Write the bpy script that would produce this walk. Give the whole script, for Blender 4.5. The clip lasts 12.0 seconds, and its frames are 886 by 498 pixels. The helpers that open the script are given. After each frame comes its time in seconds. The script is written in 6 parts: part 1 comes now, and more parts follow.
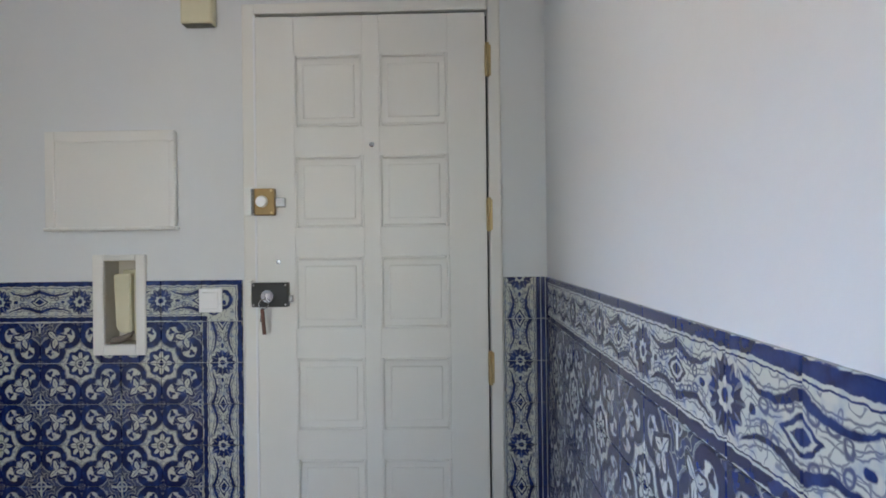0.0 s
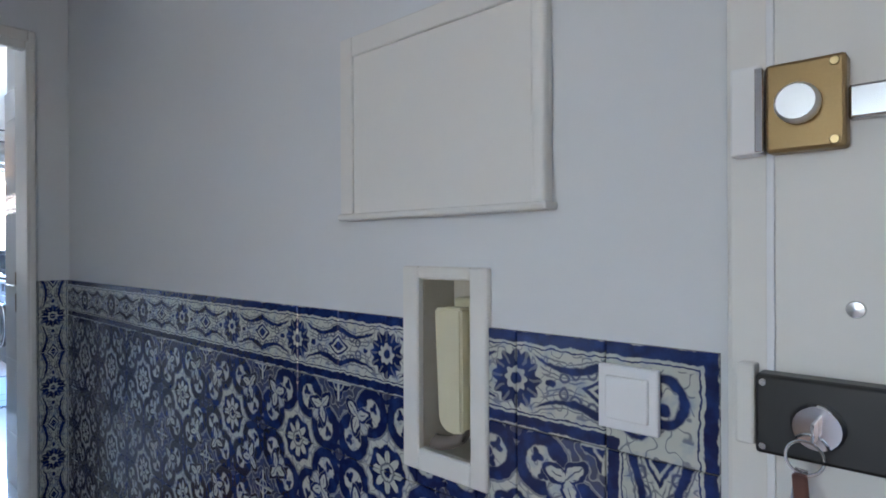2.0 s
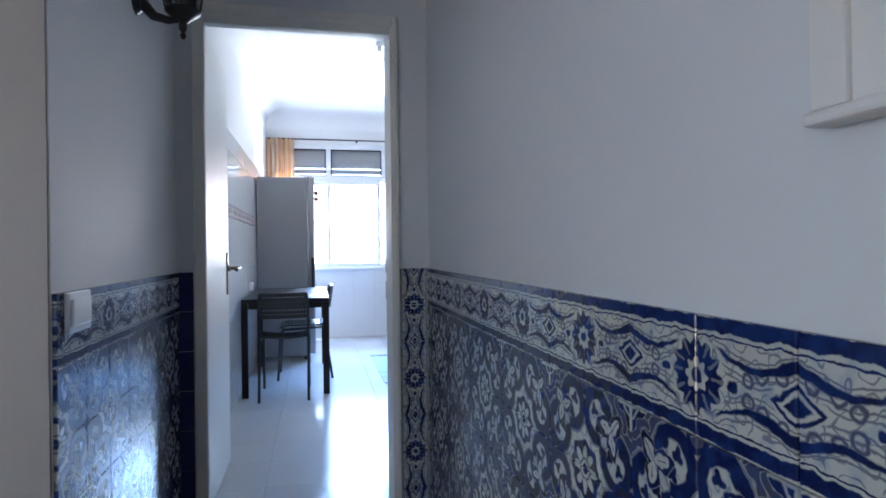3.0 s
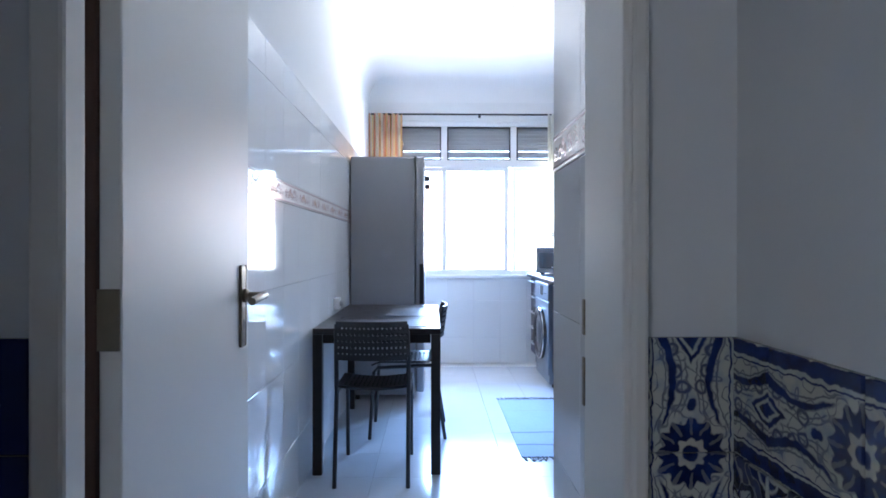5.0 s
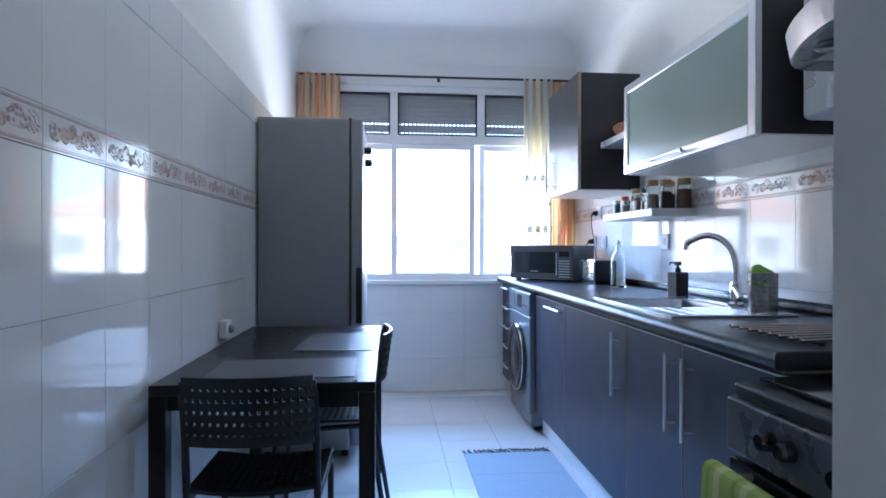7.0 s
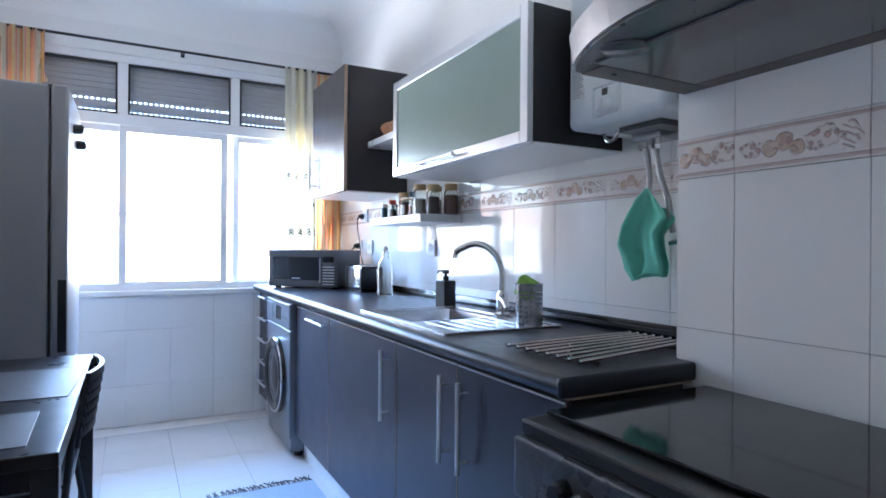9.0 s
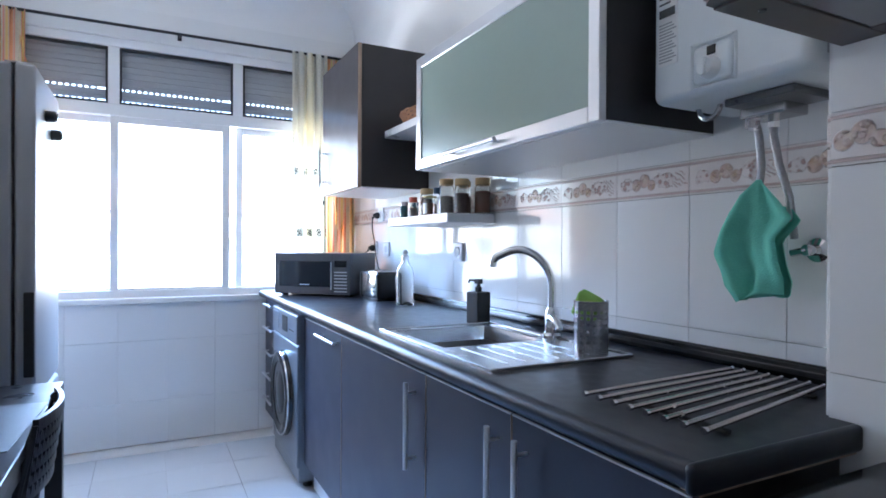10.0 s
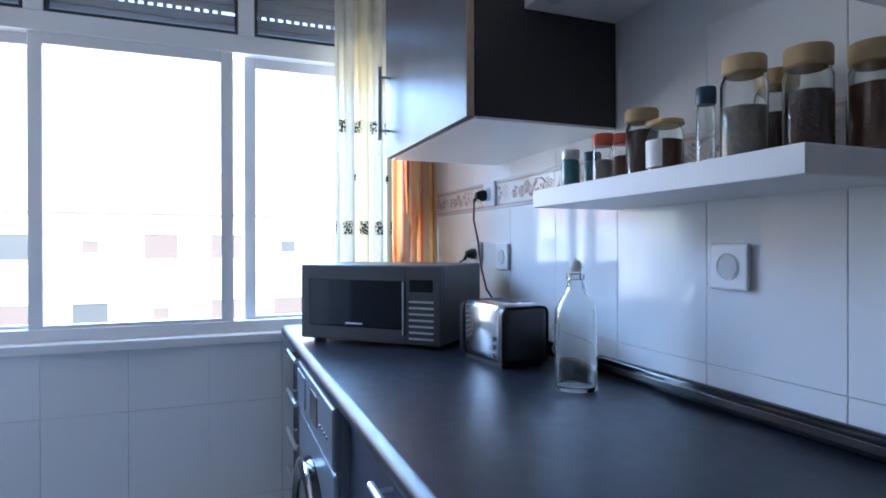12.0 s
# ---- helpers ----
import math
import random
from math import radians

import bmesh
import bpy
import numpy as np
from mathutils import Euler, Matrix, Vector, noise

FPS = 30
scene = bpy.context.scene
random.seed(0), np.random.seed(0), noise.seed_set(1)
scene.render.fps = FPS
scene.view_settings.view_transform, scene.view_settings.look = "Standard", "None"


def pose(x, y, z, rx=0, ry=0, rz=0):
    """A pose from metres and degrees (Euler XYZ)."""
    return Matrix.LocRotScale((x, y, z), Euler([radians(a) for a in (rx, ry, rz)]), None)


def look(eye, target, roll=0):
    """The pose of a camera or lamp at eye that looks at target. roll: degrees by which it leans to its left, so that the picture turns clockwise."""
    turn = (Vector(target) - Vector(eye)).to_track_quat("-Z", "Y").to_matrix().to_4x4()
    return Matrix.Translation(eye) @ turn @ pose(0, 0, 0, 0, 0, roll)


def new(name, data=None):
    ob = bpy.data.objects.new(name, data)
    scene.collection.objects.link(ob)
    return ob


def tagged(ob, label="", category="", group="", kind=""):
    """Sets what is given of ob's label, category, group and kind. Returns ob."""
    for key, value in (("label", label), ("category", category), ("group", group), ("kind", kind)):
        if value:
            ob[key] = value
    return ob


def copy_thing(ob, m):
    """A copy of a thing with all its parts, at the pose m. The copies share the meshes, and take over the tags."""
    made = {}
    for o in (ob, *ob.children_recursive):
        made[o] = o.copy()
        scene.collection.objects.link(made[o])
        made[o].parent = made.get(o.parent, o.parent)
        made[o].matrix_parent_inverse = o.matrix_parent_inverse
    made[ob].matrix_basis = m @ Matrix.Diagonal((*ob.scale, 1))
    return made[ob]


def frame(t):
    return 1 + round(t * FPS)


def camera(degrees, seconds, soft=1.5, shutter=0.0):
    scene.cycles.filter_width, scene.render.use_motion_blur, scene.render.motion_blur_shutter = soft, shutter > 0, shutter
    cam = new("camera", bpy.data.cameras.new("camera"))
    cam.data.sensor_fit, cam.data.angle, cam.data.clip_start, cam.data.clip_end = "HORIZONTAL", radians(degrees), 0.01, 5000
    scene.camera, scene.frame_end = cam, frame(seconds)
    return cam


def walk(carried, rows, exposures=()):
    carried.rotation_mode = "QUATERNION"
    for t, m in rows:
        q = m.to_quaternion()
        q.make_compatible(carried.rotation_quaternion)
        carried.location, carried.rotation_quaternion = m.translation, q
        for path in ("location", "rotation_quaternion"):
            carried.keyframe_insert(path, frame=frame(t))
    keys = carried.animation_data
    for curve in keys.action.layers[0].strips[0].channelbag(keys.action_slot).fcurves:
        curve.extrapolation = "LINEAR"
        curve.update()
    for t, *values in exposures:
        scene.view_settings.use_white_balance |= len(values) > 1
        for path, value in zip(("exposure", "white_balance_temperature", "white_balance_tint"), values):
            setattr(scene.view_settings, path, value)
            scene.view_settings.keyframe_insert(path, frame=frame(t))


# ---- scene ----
# ---------------------------------------------------------------- camera and walk
cam = camera(74.86, 12.0, soft=1.7)
ROWS = [
    (0, 1.752, 0.215, 1.120, 1.62, 0.12, 0.70),
    (0.5, 1.714, 0.628, 1.121, 3.84, 0.18, 0.47),
    (1, 1.588, 0.976, 1.131, 11.49, 0.30, 0.51),
    (1.5, 1.367, 1.266, 1.146, 23.50, 0.30, 0.50),
    (2, 1.189, 1.550, 1.151, 42.45, -0.12, 0.25),
    (2.2, 1.118, 1.645, 1.142, 53.00, -0.30, 0.30),
    (2.5, 0.964, 1.765, 1.131, 65.45, -0.04, 0.50),
    (3, 0.679, 1.846, 1.104, 77.61, -0.12, 0.61),
    (3.2, 0.563, 1.856, 1.097, 80.47, -0.17, 0.98),
    (4.8, -0.767, 1.912, 1.125, 88.75, -0.05, -0.20),
    (4.9, -0.845, 1.910, 1.132, 88.88, -0.10, -0.20),
    (5, -0.921, 1.904, 1.136, 89.05, -0.06, -0.04),
    (5.2, -1.065, 1.885, 1.136, 89.09, -0.12, -0.45),
    (5.5, -1.299, 1.892, 1.127, 89.64, -0.17, 0.04),
    (6, -1.624, 1.893, 1.113, 89.22, -0.14, -0.17),
    (6.5, -1.913, 1.936, 1.114, 87.90, -0.16, 0.04),
    (7, -2.113, 1.983, 1.128, 84.79, -0.13, -0.10),
    (7.5, -2.270, 2.026, 1.134, 77.04, -0.04, -0.26),
    (7.7, -2.307, 2.038, 1.134, 73.21, 0.00, -0.29),
    (9.3, -2.465, 2.091, 1.161, 61.53, -0.02, -0.43),
    (9.5, -2.533, 2.112, 1.161, 62.03, -0.10, -0.21),
    (10, -2.779, 2.183, 1.190, 62.88, -0.30, -0.29),
    (10.5, -3.081, 2.299, 1.195, 63.24, -0.45, -0.23),
    (11, -3.482, 2.451, 1.208, 64.38, -0.54, 0.16),
    (11.2, -3.634, 2.487, 1.206, 65.30, -0.55, -0.23),
    (11.5, -3.902, 2.521, 1.210, 66.58, -0.49, 0.12),
    (12, -4.330, 2.601, 1.199, 68.81, -0.18, 0.12),
]
walk(cam, [(t, pose(x, y, z, 90 + pitch, roll, yaw)) for t, x, y, z, yaw, pitch, roll in ROWS],
     exposures=[(0.0, 4.0, 6800, 11), (1.5, 3.95, 6350, 12), (3.1, 3.85, 5850, 14), (5.0, 3.65, 5800, 15), (6.3, 2.7, 5750, 15), (7.5, 2.85, 5800, 15), (9.5, 3.15, 6000, 15), (12.0, 2.2, 5800, 15)])

# ---------------------------------------------------------------- world and light
world = bpy.data.worlds.new("sky")
scene.world = world
world.use_nodes = True
wn = world.node_tree
sky = wn.nodes.new("ShaderNodeTexSky")
sky.sky_type, sky.sun_disc = "NISHITA", False
sky.sun_elevation, sky.sun_rotation = radians(48), radians(60)
wn.links.new(sky.outputs["Color"], wn.nodes["Background"].inputs["Color"])
wn.nodes["Background"].inputs["Strength"].default_value = 0.15

sun = new("sun", bpy.data.lights.new("sun", "SUN"))
sun.data.energy, sun.data.angle, sun.data.color = 5.0, radians(0.5), (1.0, 0.95, 0.86)
sun.matrix_world = look((0, 0, 0), (-math.cos(radians(48)) * math.sin(radians(60)), -math.cos(radians(48)) * math.cos(radians(60)), -math.sin(radians(48))))


# area lamp added to stand in for daylight from the given place
def daylight_stand_in(name, eye, target, w, h, watts, colour, spread=180):
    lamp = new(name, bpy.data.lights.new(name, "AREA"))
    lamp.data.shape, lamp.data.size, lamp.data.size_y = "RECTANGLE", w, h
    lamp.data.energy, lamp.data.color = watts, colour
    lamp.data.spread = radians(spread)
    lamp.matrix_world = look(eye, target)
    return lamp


# added lamps stand in for open sky above, sunlit street below, level window daylight
daylight_stand_in("sky_stand_in", (-14.0, 2.355, 5.8), (-6.4, 2.355, 1.3), 24.0, 4.0, 1900, (0.30, 0.56, 1.0))
daylight_stand_in("street_stand_in", (-14.0, 2.355, -3.6), (-6.4, 2.355, 1.5), 24.0, 4.0, 950, (0.97, 0.97, 0.93))
daylight_stand_in("window_fill", (-6.82, 2.355, 1.43), (-3.0, 2.355, 1.43), 2.0, 0.98, 5.4, (0.84, 0.92, 1.0))
# fill lamps added in unseen rooms to brighten the hall
daylight_stand_in("back_room_fill", (1.0, -4.55, 1.5), (1.0, 2.0, 1.3), 1.5, 1.3, 2.3, (0.97, 0.98, 1.0))
daylight_stand_in("side_room_fill", (-2.92, 0.05, 1.5), (2.0, 0.5, 1.3), 1.3, 1.3, 0.5, (0.97, 0.98, 1.0))
daylight_stand_in("far_room_fill", (3.62, -1.25, 1.5), (-1.4, 2.1, 1.4), 1.0, 1.3, 1.0, (0.97, 0.98, 0.98))

# ---------------------------------------------------------------- small builders
def thing(name, label, category, at=(0, 0, 0), group="", kind=""):
    ob = new(name)
    ob.location = at
    return tagged(ob, label, category, group, kind)


def root_of(ob):
    while ob.parent:
        ob = ob.parent
    return ob


def finish(name, bm, mat, smooth=False):
    me = bpy.data.meshes.new(name)
    if smooth:
        for f in bm.faces:
            f.smooth = True
        for e in bm.edges:
            if len(e.link_faces) == 2 and e.calc_face_angle(0) > 0.6:
                e.smooth = False
    bm.to_mesh(me)
    bm.free()
    me.materials.append(mat)
    return me


def part(name, bm, mat, parent, label="", smooth=False):
    """One mesh under a thing or a part; the bmesh is in world places."""
    bmesh.ops.translate(bm, vec=-Vector(root_of(parent).location), verts=bm.verts)
    ob = new(name, finish(name, bm, mat, smooth))
    ob.parent = parent
    return tagged(ob, label)


def solo(name, bm, mat, label, category="", kind="", group="", smooth=False):
    """A thing of one mesh; its origin goes to the middle of its base."""
    lo = [min(v.co[k] for v in bm.verts) for k in range(3)]
    hi = [max(v.co[k] for v in bm.verts) for k in range(3)]
    at = Vector(((lo[0] + hi[0]) / 2, (lo[1] + hi[1]) / 2, lo[2]))
    bmesh.ops.translate(bm, vec=-at, verts=bm.verts)
    ob = new(name, finish(name, bm, mat, smooth))
    ob.location = at
    return tagged(ob, label, category, group, kind)


def box(x0, x1, y0, y1, z0, z1, bevel=0.0, seg=2, bm=None, turn=None):
    """A box, its edges rounded; turn: a matrix laid on it."""
    b = bmesh.new()
    bmesh.ops.create_cube(b, size=1)
    for v in b.verts:
        v.co = Vector(((x0 + x1) / 2 + v.co.x * (x1 - x0), (y0 + y1) / 2 + v.co.y * (y1 - y0), (z0 + z1) / 2 + v.co.z * (z1 - z0)))
    if bevel:
        bmesh.ops.bevel(b, geom=b.edges[:], offset=bevel, segments=seg, affect="EDGES", profile=0.5)
    if turn is not None:
        bmesh.ops.transform(b, matrix=turn, verts=b.verts)
    return merge(bm, b)


def merge(bm, b):
    if bm is None:
        return b
    me = bpy.data.meshes.new("join")
    b.to_mesh(me)
    b.free()
    bm.from_mesh(me)
    bpy.data.meshes.remove(me)
    return bm


def tube(points, r, seg=10, bm=None, r_end=None):
    """A round bar along points."""
    b = bmesh.new()
    pts = [Vector(p) for p in points]
    rings, side = [], None
    for i, p in enumerate(pts):
        d = (pts[min(i + 1, len(pts) - 1)] - pts[max(i - 1, 0)]).normalized()
        if side is None:
            side = d.orthogonal().normalized()
        side = (side - d * side.dot(d)).normalized()
        up = d.cross(side)
        rr = r if r_end is None else r + (r_end - r) * i / (len(pts) - 1)
        rings.append([b.verts.new(p + rr * (math.cos(a) * side + math.sin(a) * up)) for a in [2 * math.pi * k / seg for k in range(seg)]])
    for q, s in zip(rings, rings[1:]):
        for k in range(seg):
            b.faces.new((q[k], q[(k + 1) % seg], s[(k + 1) % seg], s[k]))
    b.faces.new(rings[0][::-1])
    b.faces.new(rings[-1])
    bmesh.ops.recalc_face_normals(b, faces=b.faces)
    return merge(bm, b)


def lathe(at, profile, seg=24, axis="z", bm=None):
    """A turned body: (radius, height) rows about an axis through at."""
    b = bmesh.new()
    rings = []
    for r, h in profile:
        ring = []
        for k in range(seg):
            a = 2 * math.pi * k / seg
            p = Vector((r * math.cos(a), r * math.sin(a), h))
            p = {"z": p, "y": Vector((p.x, p.z, p.y)), "x": Vector((p.z, p.y, p.x))}[axis]
            ring.append(b.verts.new(Vector(at) + p))
        rings.append(ring)
    for q, s in zip(rings, rings[1:]):
        for k in range(seg):
            b.faces.new((q[k], q[(k + 1) % seg], s[(k + 1) % seg], s[k]))
    for ring, (r, h) in ((rings[0], profile[0]), (rings[-1], profile[-1])):
        if r > 1e-6:
            b.faces.new(ring)
    bmesh.ops.remove_doubles(b, verts=b.verts, dist=1e-6)
    bmesh.ops.recalc_face_normals(b, faces=b.faces)
    return merge(bm, b)


def arc(c, r, a0, a1, n, plane="xz"):
    out = []
    for k in range(n + 1):
        a = radians(a0 + (a1 - a0) * k / n)
        u, v = r * math.cos(a), r * math.sin(a)
        out.append({"xz": (c[0] + u, c[1], c[2] + v), "yz": (c[0], c[1] + u, c[2] + v), "xy": (c[0] + u, c[1] + v, c[2])}[plane])
    return out


def sheet(f, nu, nv, thick=0.0, bm=None):
    """A surface from f(u, v), with thickness along its normals."""
    b = bmesh.new()
    g = [[b.verts.new(f(i / nu, j / nv)) for j in range(nv + 1)] for i in range(nu + 1)]
    for i in range(nu):
        for j in range(nv):
            b.faces.new((g[i][j], g[i + 1][j], g[i + 1][j + 1], g[i][j + 1]))
    bmesh.ops.recalc_face_normals(b, faces=b.faces)
    if thick:
        bmesh.ops.solidify(b, geom=b.faces[:], thickness=thick)
    return merge(bm, b)


def ring_frame(axis, at, a0, a1, b0, b1, w, d, bevel=0.003, bm=None):
    """A rectangular frame of four bars round an opening. axis x: a is y, b is z; axis y: a is x, b is z."""
    bars = [(a0, a0 + w, b0, b1), (a1 - w, a1, b0, b1), (a0 + w, a1 - w, b0, b0 + w), (a0 + w, a1 - w, b1 - w, b1)]
    for p, q, r, s in bars:
        if axis == "x":
            bm = box(at, at + d, p, q, r, s, bevel, 1, bm)
        else:
            bm = box(p, q, at, at + d, r, s, bevel, 1, bm)
    return bm


# ---------------------------------------------------------------- materials
class Num:
    """Arithmetic on shader values."""

    def __init__(self, tree, socket):
        self.tree, self.s = tree, socket

    def op(self, kind, other=None, third=None):
        n = self.tree.nodes.new("ShaderNodeMath")
        n.operation = kind
        for i, v in enumerate((self, other, third)):
            if isinstance(v, Num):
                self.tree.links.new(v.s, n.inputs[i])
            elif v is not None:
                n.inputs[i].default_value = v
        return Num(self.tree, n.outputs[0])

    def __add__(self, o): return self.op("ADD", o)
    def __sub__(self, o): return self.op("SUBTRACT", o)
    def __mul__(self, o): return self.op("MULTIPLY", o)
    def __truediv__(self, o): return self.op("DIVIDE", o)
    def low(self, o): return self.op("MINIMUM", o)
    def high(self, o): return self.op("MAXIMUM", o)
    def mag(self): return self.op("ABSOLUTE")

    def below(self, edge, soft):
        """1 where the value is under edge."""
        n = self.tree.nodes.new("ShaderNodeMapRange")
        n.interpolation_type = "SMOOTHSTEP"
        self.tree.links.new(self.s, n.inputs["Value"])
        n.inputs["From Min"].default_value, n.inputs["From Max"].default_value = edge - soft, edge + soft
        n.inputs["To Min"].default_value, n.inputs["To Max"].default_value = 1, 0
        return Num(self.tree, n.outputs[0])


def material(name, colour, rough=0.5, metal=0.0, vary=0.06, scale=6.0, bump=0.0, bump_scale=120.0, gloss_vary=0.08, spec=0.5, coat=0.0, object_vary=0.0):
    """A surface with variation at two scales, wear in its gloss and fine relief."""
    m = bpy.data.materials.new(name)
    m.use_nodes = True
    t = m.node_tree
    b = t.nodes["Principled BSDF"]
    co = t.nodes.new("ShaderNodeTexCoord").outputs["Object"]
    big, fine = t.nodes.new("ShaderNodeTexNoise"), t.nodes.new("ShaderNodeTexNoise")
    for n, s, d in ((big, scale, 3), (fine, scale * 14, 2)):
        n.inputs["Scale"].default_value, n.inputs["Detail"].default_value = s, d
        t.links.new(co, n.inputs["Vector"])
    v = Num(t, big.outputs["Fac"]) * 0.7 + Num(t, fine.outputs["Fac"]) * 0.3
    gain = (v - 0.5) * (2 * vary) + 1.0
    if object_vary:
        info = t.nodes.new("ShaderNodeObjectInfo")
        gain = gain + (Num(t, info.outputs["Random"]) - 0.5) * (2 * object_vary)
    mix = t.nodes.new("ShaderNodeMix")
    mix.data_type, mix.blend_type = "RGBA", "MULTIPLY"
    mix.inputs["Factor"].default_value = 1
    mix.inputs[6].default_value = (*colour, 1)
    t.links.new(gain.s, mix.inputs[7])
    t.links.new(mix.outputs[2], b.inputs["Base Color"])
    t.links.new(((Num(t, big.outputs["Fac"]) - 0.5) * (2 * gloss_vary) + rough).s, b.inputs["Roughness"])
    b.inputs["Metallic"].default_value = metal
    b.inputs["Specular IOR Level"].default_value = spec
    b.inputs["Coat Weight"].default_value = coat
    if bump:
        n, bp = t.nodes.new("ShaderNodeTexNoise"), t.nodes.new("ShaderNodeBump")
        n.inputs["Scale"].default_value, n.inputs["Detail"].default_value = bump_scale, 4
        t.links.new(co, n.inputs["Vector"])
        t.links.new(n.outputs["Fac"], bp.inputs["Height"])
        bp.inputs["Strength"].default_value, bp.inputs["Distance"].default_value = bump, 0.004
        t.links.new(bp.outputs["Normal"], b.inputs["Normal"])
    return m


def bsdf(m):
    return m.node_tree.nodes["Principled BSDF"]


def glass(name, colour=(1, 1, 1), rough=0.0, ior=1.45):
    m = bpy.data.materials.new(name)
    m.use_nodes = True
    b = bsdf(m)
    b.inputs["Base Color"].default_value = (*colour, 1)
    b.inputs["Transmission Weight"].default_value, b.inputs["Roughness"].default_value, b.inputs["IOR"].default_value = 1, rough, ior
    return m


WALL = material("painted_plaster", (0.82, 0.82, 0.81), 0.7, vary=0.03, scale=2.5, bump=0.12, bump_scale=45, spec=0.3)
WALL_HALL = material("hall_plaster", (0.70, 0.72, 0.73), 0.6, vary=0.03, scale=2.0, bump=0.12, bump_scale=40, spec=0.3)
CEIL = material("ceiling_paint", (0.86, 0.86, 0.85), 0.8, vary=0.02, scale=2.0, bump=0.1, bump_scale=40, spec=0.2)
DOOR_PAINT = material("cream_door_paint", (0.76, 0.75, 0.71), 0.45, vary=0.03, scale=4, bump=0.06, bump_scale=60)
WHITE_PAINT = material("white_paint", (0.80, 0.80, 0.79), 0.35, vary=0.03, scale=5)
PVC = material("white_window_frame", (0.80, 0.81, 0.82), 0.35, vary=0.03, scale=5)
WALL_TILE = material("glazed_white_tile", (0.82, 0.82, 0.81), 0.06, vary=0.02, scale=3, bump=0.012, bump_scale=9, gloss_vary=0.02, object_vary=0.012, spec=0.42)
GROUT = material("pale_grout", (0.74, 0.74, 0.73), 0.8, vary=0.06, scale=12)
FLOOR_TILE = material("cream_floor_tile", (0.56, 0.59, 0.63), 0.14, vary=0.04, scale=5, bump=0.01, bump_scale=20, gloss_vary=0.05, object_vary=0.02, spec=0.4)
DARK = material("dark_brown_laminate", (0.030, 0.027, 0.030), 0.34, vary=0.25, scale=9, bump=0.05, bump_scale=300)
# the dark laminate again, with the sky's blue reflection mixed into its colour
BASE_DARK = material("dark_laminate_sky_tint", (0.029, 0.029, 0.046), 0.36, vary=0.25, scale=9, bump=0.05, bump_scale=300)
WORKTOP = material("black_worktop", (0.018, 0.020, 0.028), 0.36, vary=0.3, scale=30, bump=0.05, bump_scale=400, spec=0.32)
WHITE_LAM = material("white_laminate", (0.78, 0.78, 0.77), 0.3, vary=0.02, scale=5)
ALU = material("brushed_aluminium", (0.72, 0.72, 0.73), 0.32, 0.9, vary=0.05, scale=20)
HANDLE = material("satin_handle_steel", (0.78, 0.78, 0.79), 0.38, 0.75, vary=0.05, scale=30)
STEEL = material("stainless_steel", (0.46, 0.46, 0.47), 0.27, 1.0, vary=0.04, scale=14, gloss_vary=0.012)
CHROME = material("chrome", (0.75, 0.75, 0.76), 0.07, 1.0, vary=0.03, scale=10, gloss_vary=0.03)
CHROME_DARK = material("dark_chrome", (0.19, 0.18, 0.18), 0.2, 1.0, vary=0.05, scale=8)
WORN_EDGE = material("worn_laminate_edge", (0.42, 0.30, 0.22), 0.55, vary=0.3, scale=30)
PALE_EDGE = material("pale_door_edge", (0.66, 0.66, 0.68), 0.4, vary=0.1, scale=30)
FRIDGE = material("silver_fridge_lacquer", (0.31, 0.31, 0.32), 0.38, 0.55, vary=0.05, scale=4)
HOOD_STEEL = material("pale_brushed_steel", (0.50, 0.50, 0.51), 0.34, 0.6, vary=0.05, scale=18)
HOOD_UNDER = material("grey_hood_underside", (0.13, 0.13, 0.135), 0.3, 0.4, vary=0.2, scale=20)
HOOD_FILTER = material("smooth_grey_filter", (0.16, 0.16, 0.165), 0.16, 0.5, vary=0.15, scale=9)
HOOD_RAIL = material("brown_steel", (0.11, 0.085, 0.075), 0.38, 0.3, vary=0.35, scale=14)
ROD = material("bronze_grey_rod", (0.52, 0.46, 0.43), 0.24, 0.9, vary=0.1, scale=30)
BLACK_METAL = material("black_powder_coat", (0.012, 0.012, 0.014), 0.38, vary=0.2, scale=20)
BLACK_PLASTIC = material("black_plastic", (0.014, 0.014, 0.015), 0.35, vary=0.15, scale=20)
BLACK_GLOSS = material("black_gloss", (0.008, 0.008, 0.009), 0.08, vary=0.1, scale=10, gloss_vary=0.03)


def thin_glass(name):
    """A thin pane: light goes straight through, with a clear reflection."""
    m = bpy.data.materials.new(name)
    m.use_nodes = True
    t = m.node_tree
    tr, gl, mx, fr = (t.nodes.new("ShaderNode" + k) for k in ("BsdfTransparent", "BsdfGlossy", "MixShader", "Fresnel"))
    gl.inputs["Roughness"].default_value = 0.02
    fr.inputs["IOR"].default_value = 1.45
    tr.inputs["Color"].default_value = (0.96, 0.98, 0.97, 1)
    for a, b in ((fr.outputs[0], mx.inputs[0]), (tr.outputs[0], mx.inputs[1]), (gl.outputs[0], mx.inputs[2]), (mx.outputs[0], t.nodes["Material Output"].inputs["Surface"])):
        t.links.new(a, b)
    return m


PANE = thin_glass("clear_glass")

# ---------------------------------------------------------------- plan
HY, HX0, HXR, HYL = 2.30, -1.67, 2.066, 1.335      # hall: entrance wall, kitchen wall, side wall, passage wall
KX0, KXW, KYL, KYR = -1.80, -6.66, 1.265, 3.475   # kitchen: door wall, window wall, table wall, sink wall
COLX, COLY, ENDX, ENDY = -3.36, 3.234, -2.385, 2.22
H_HALL, H_KIT = 2.62, 2.80
DADO = 1.022


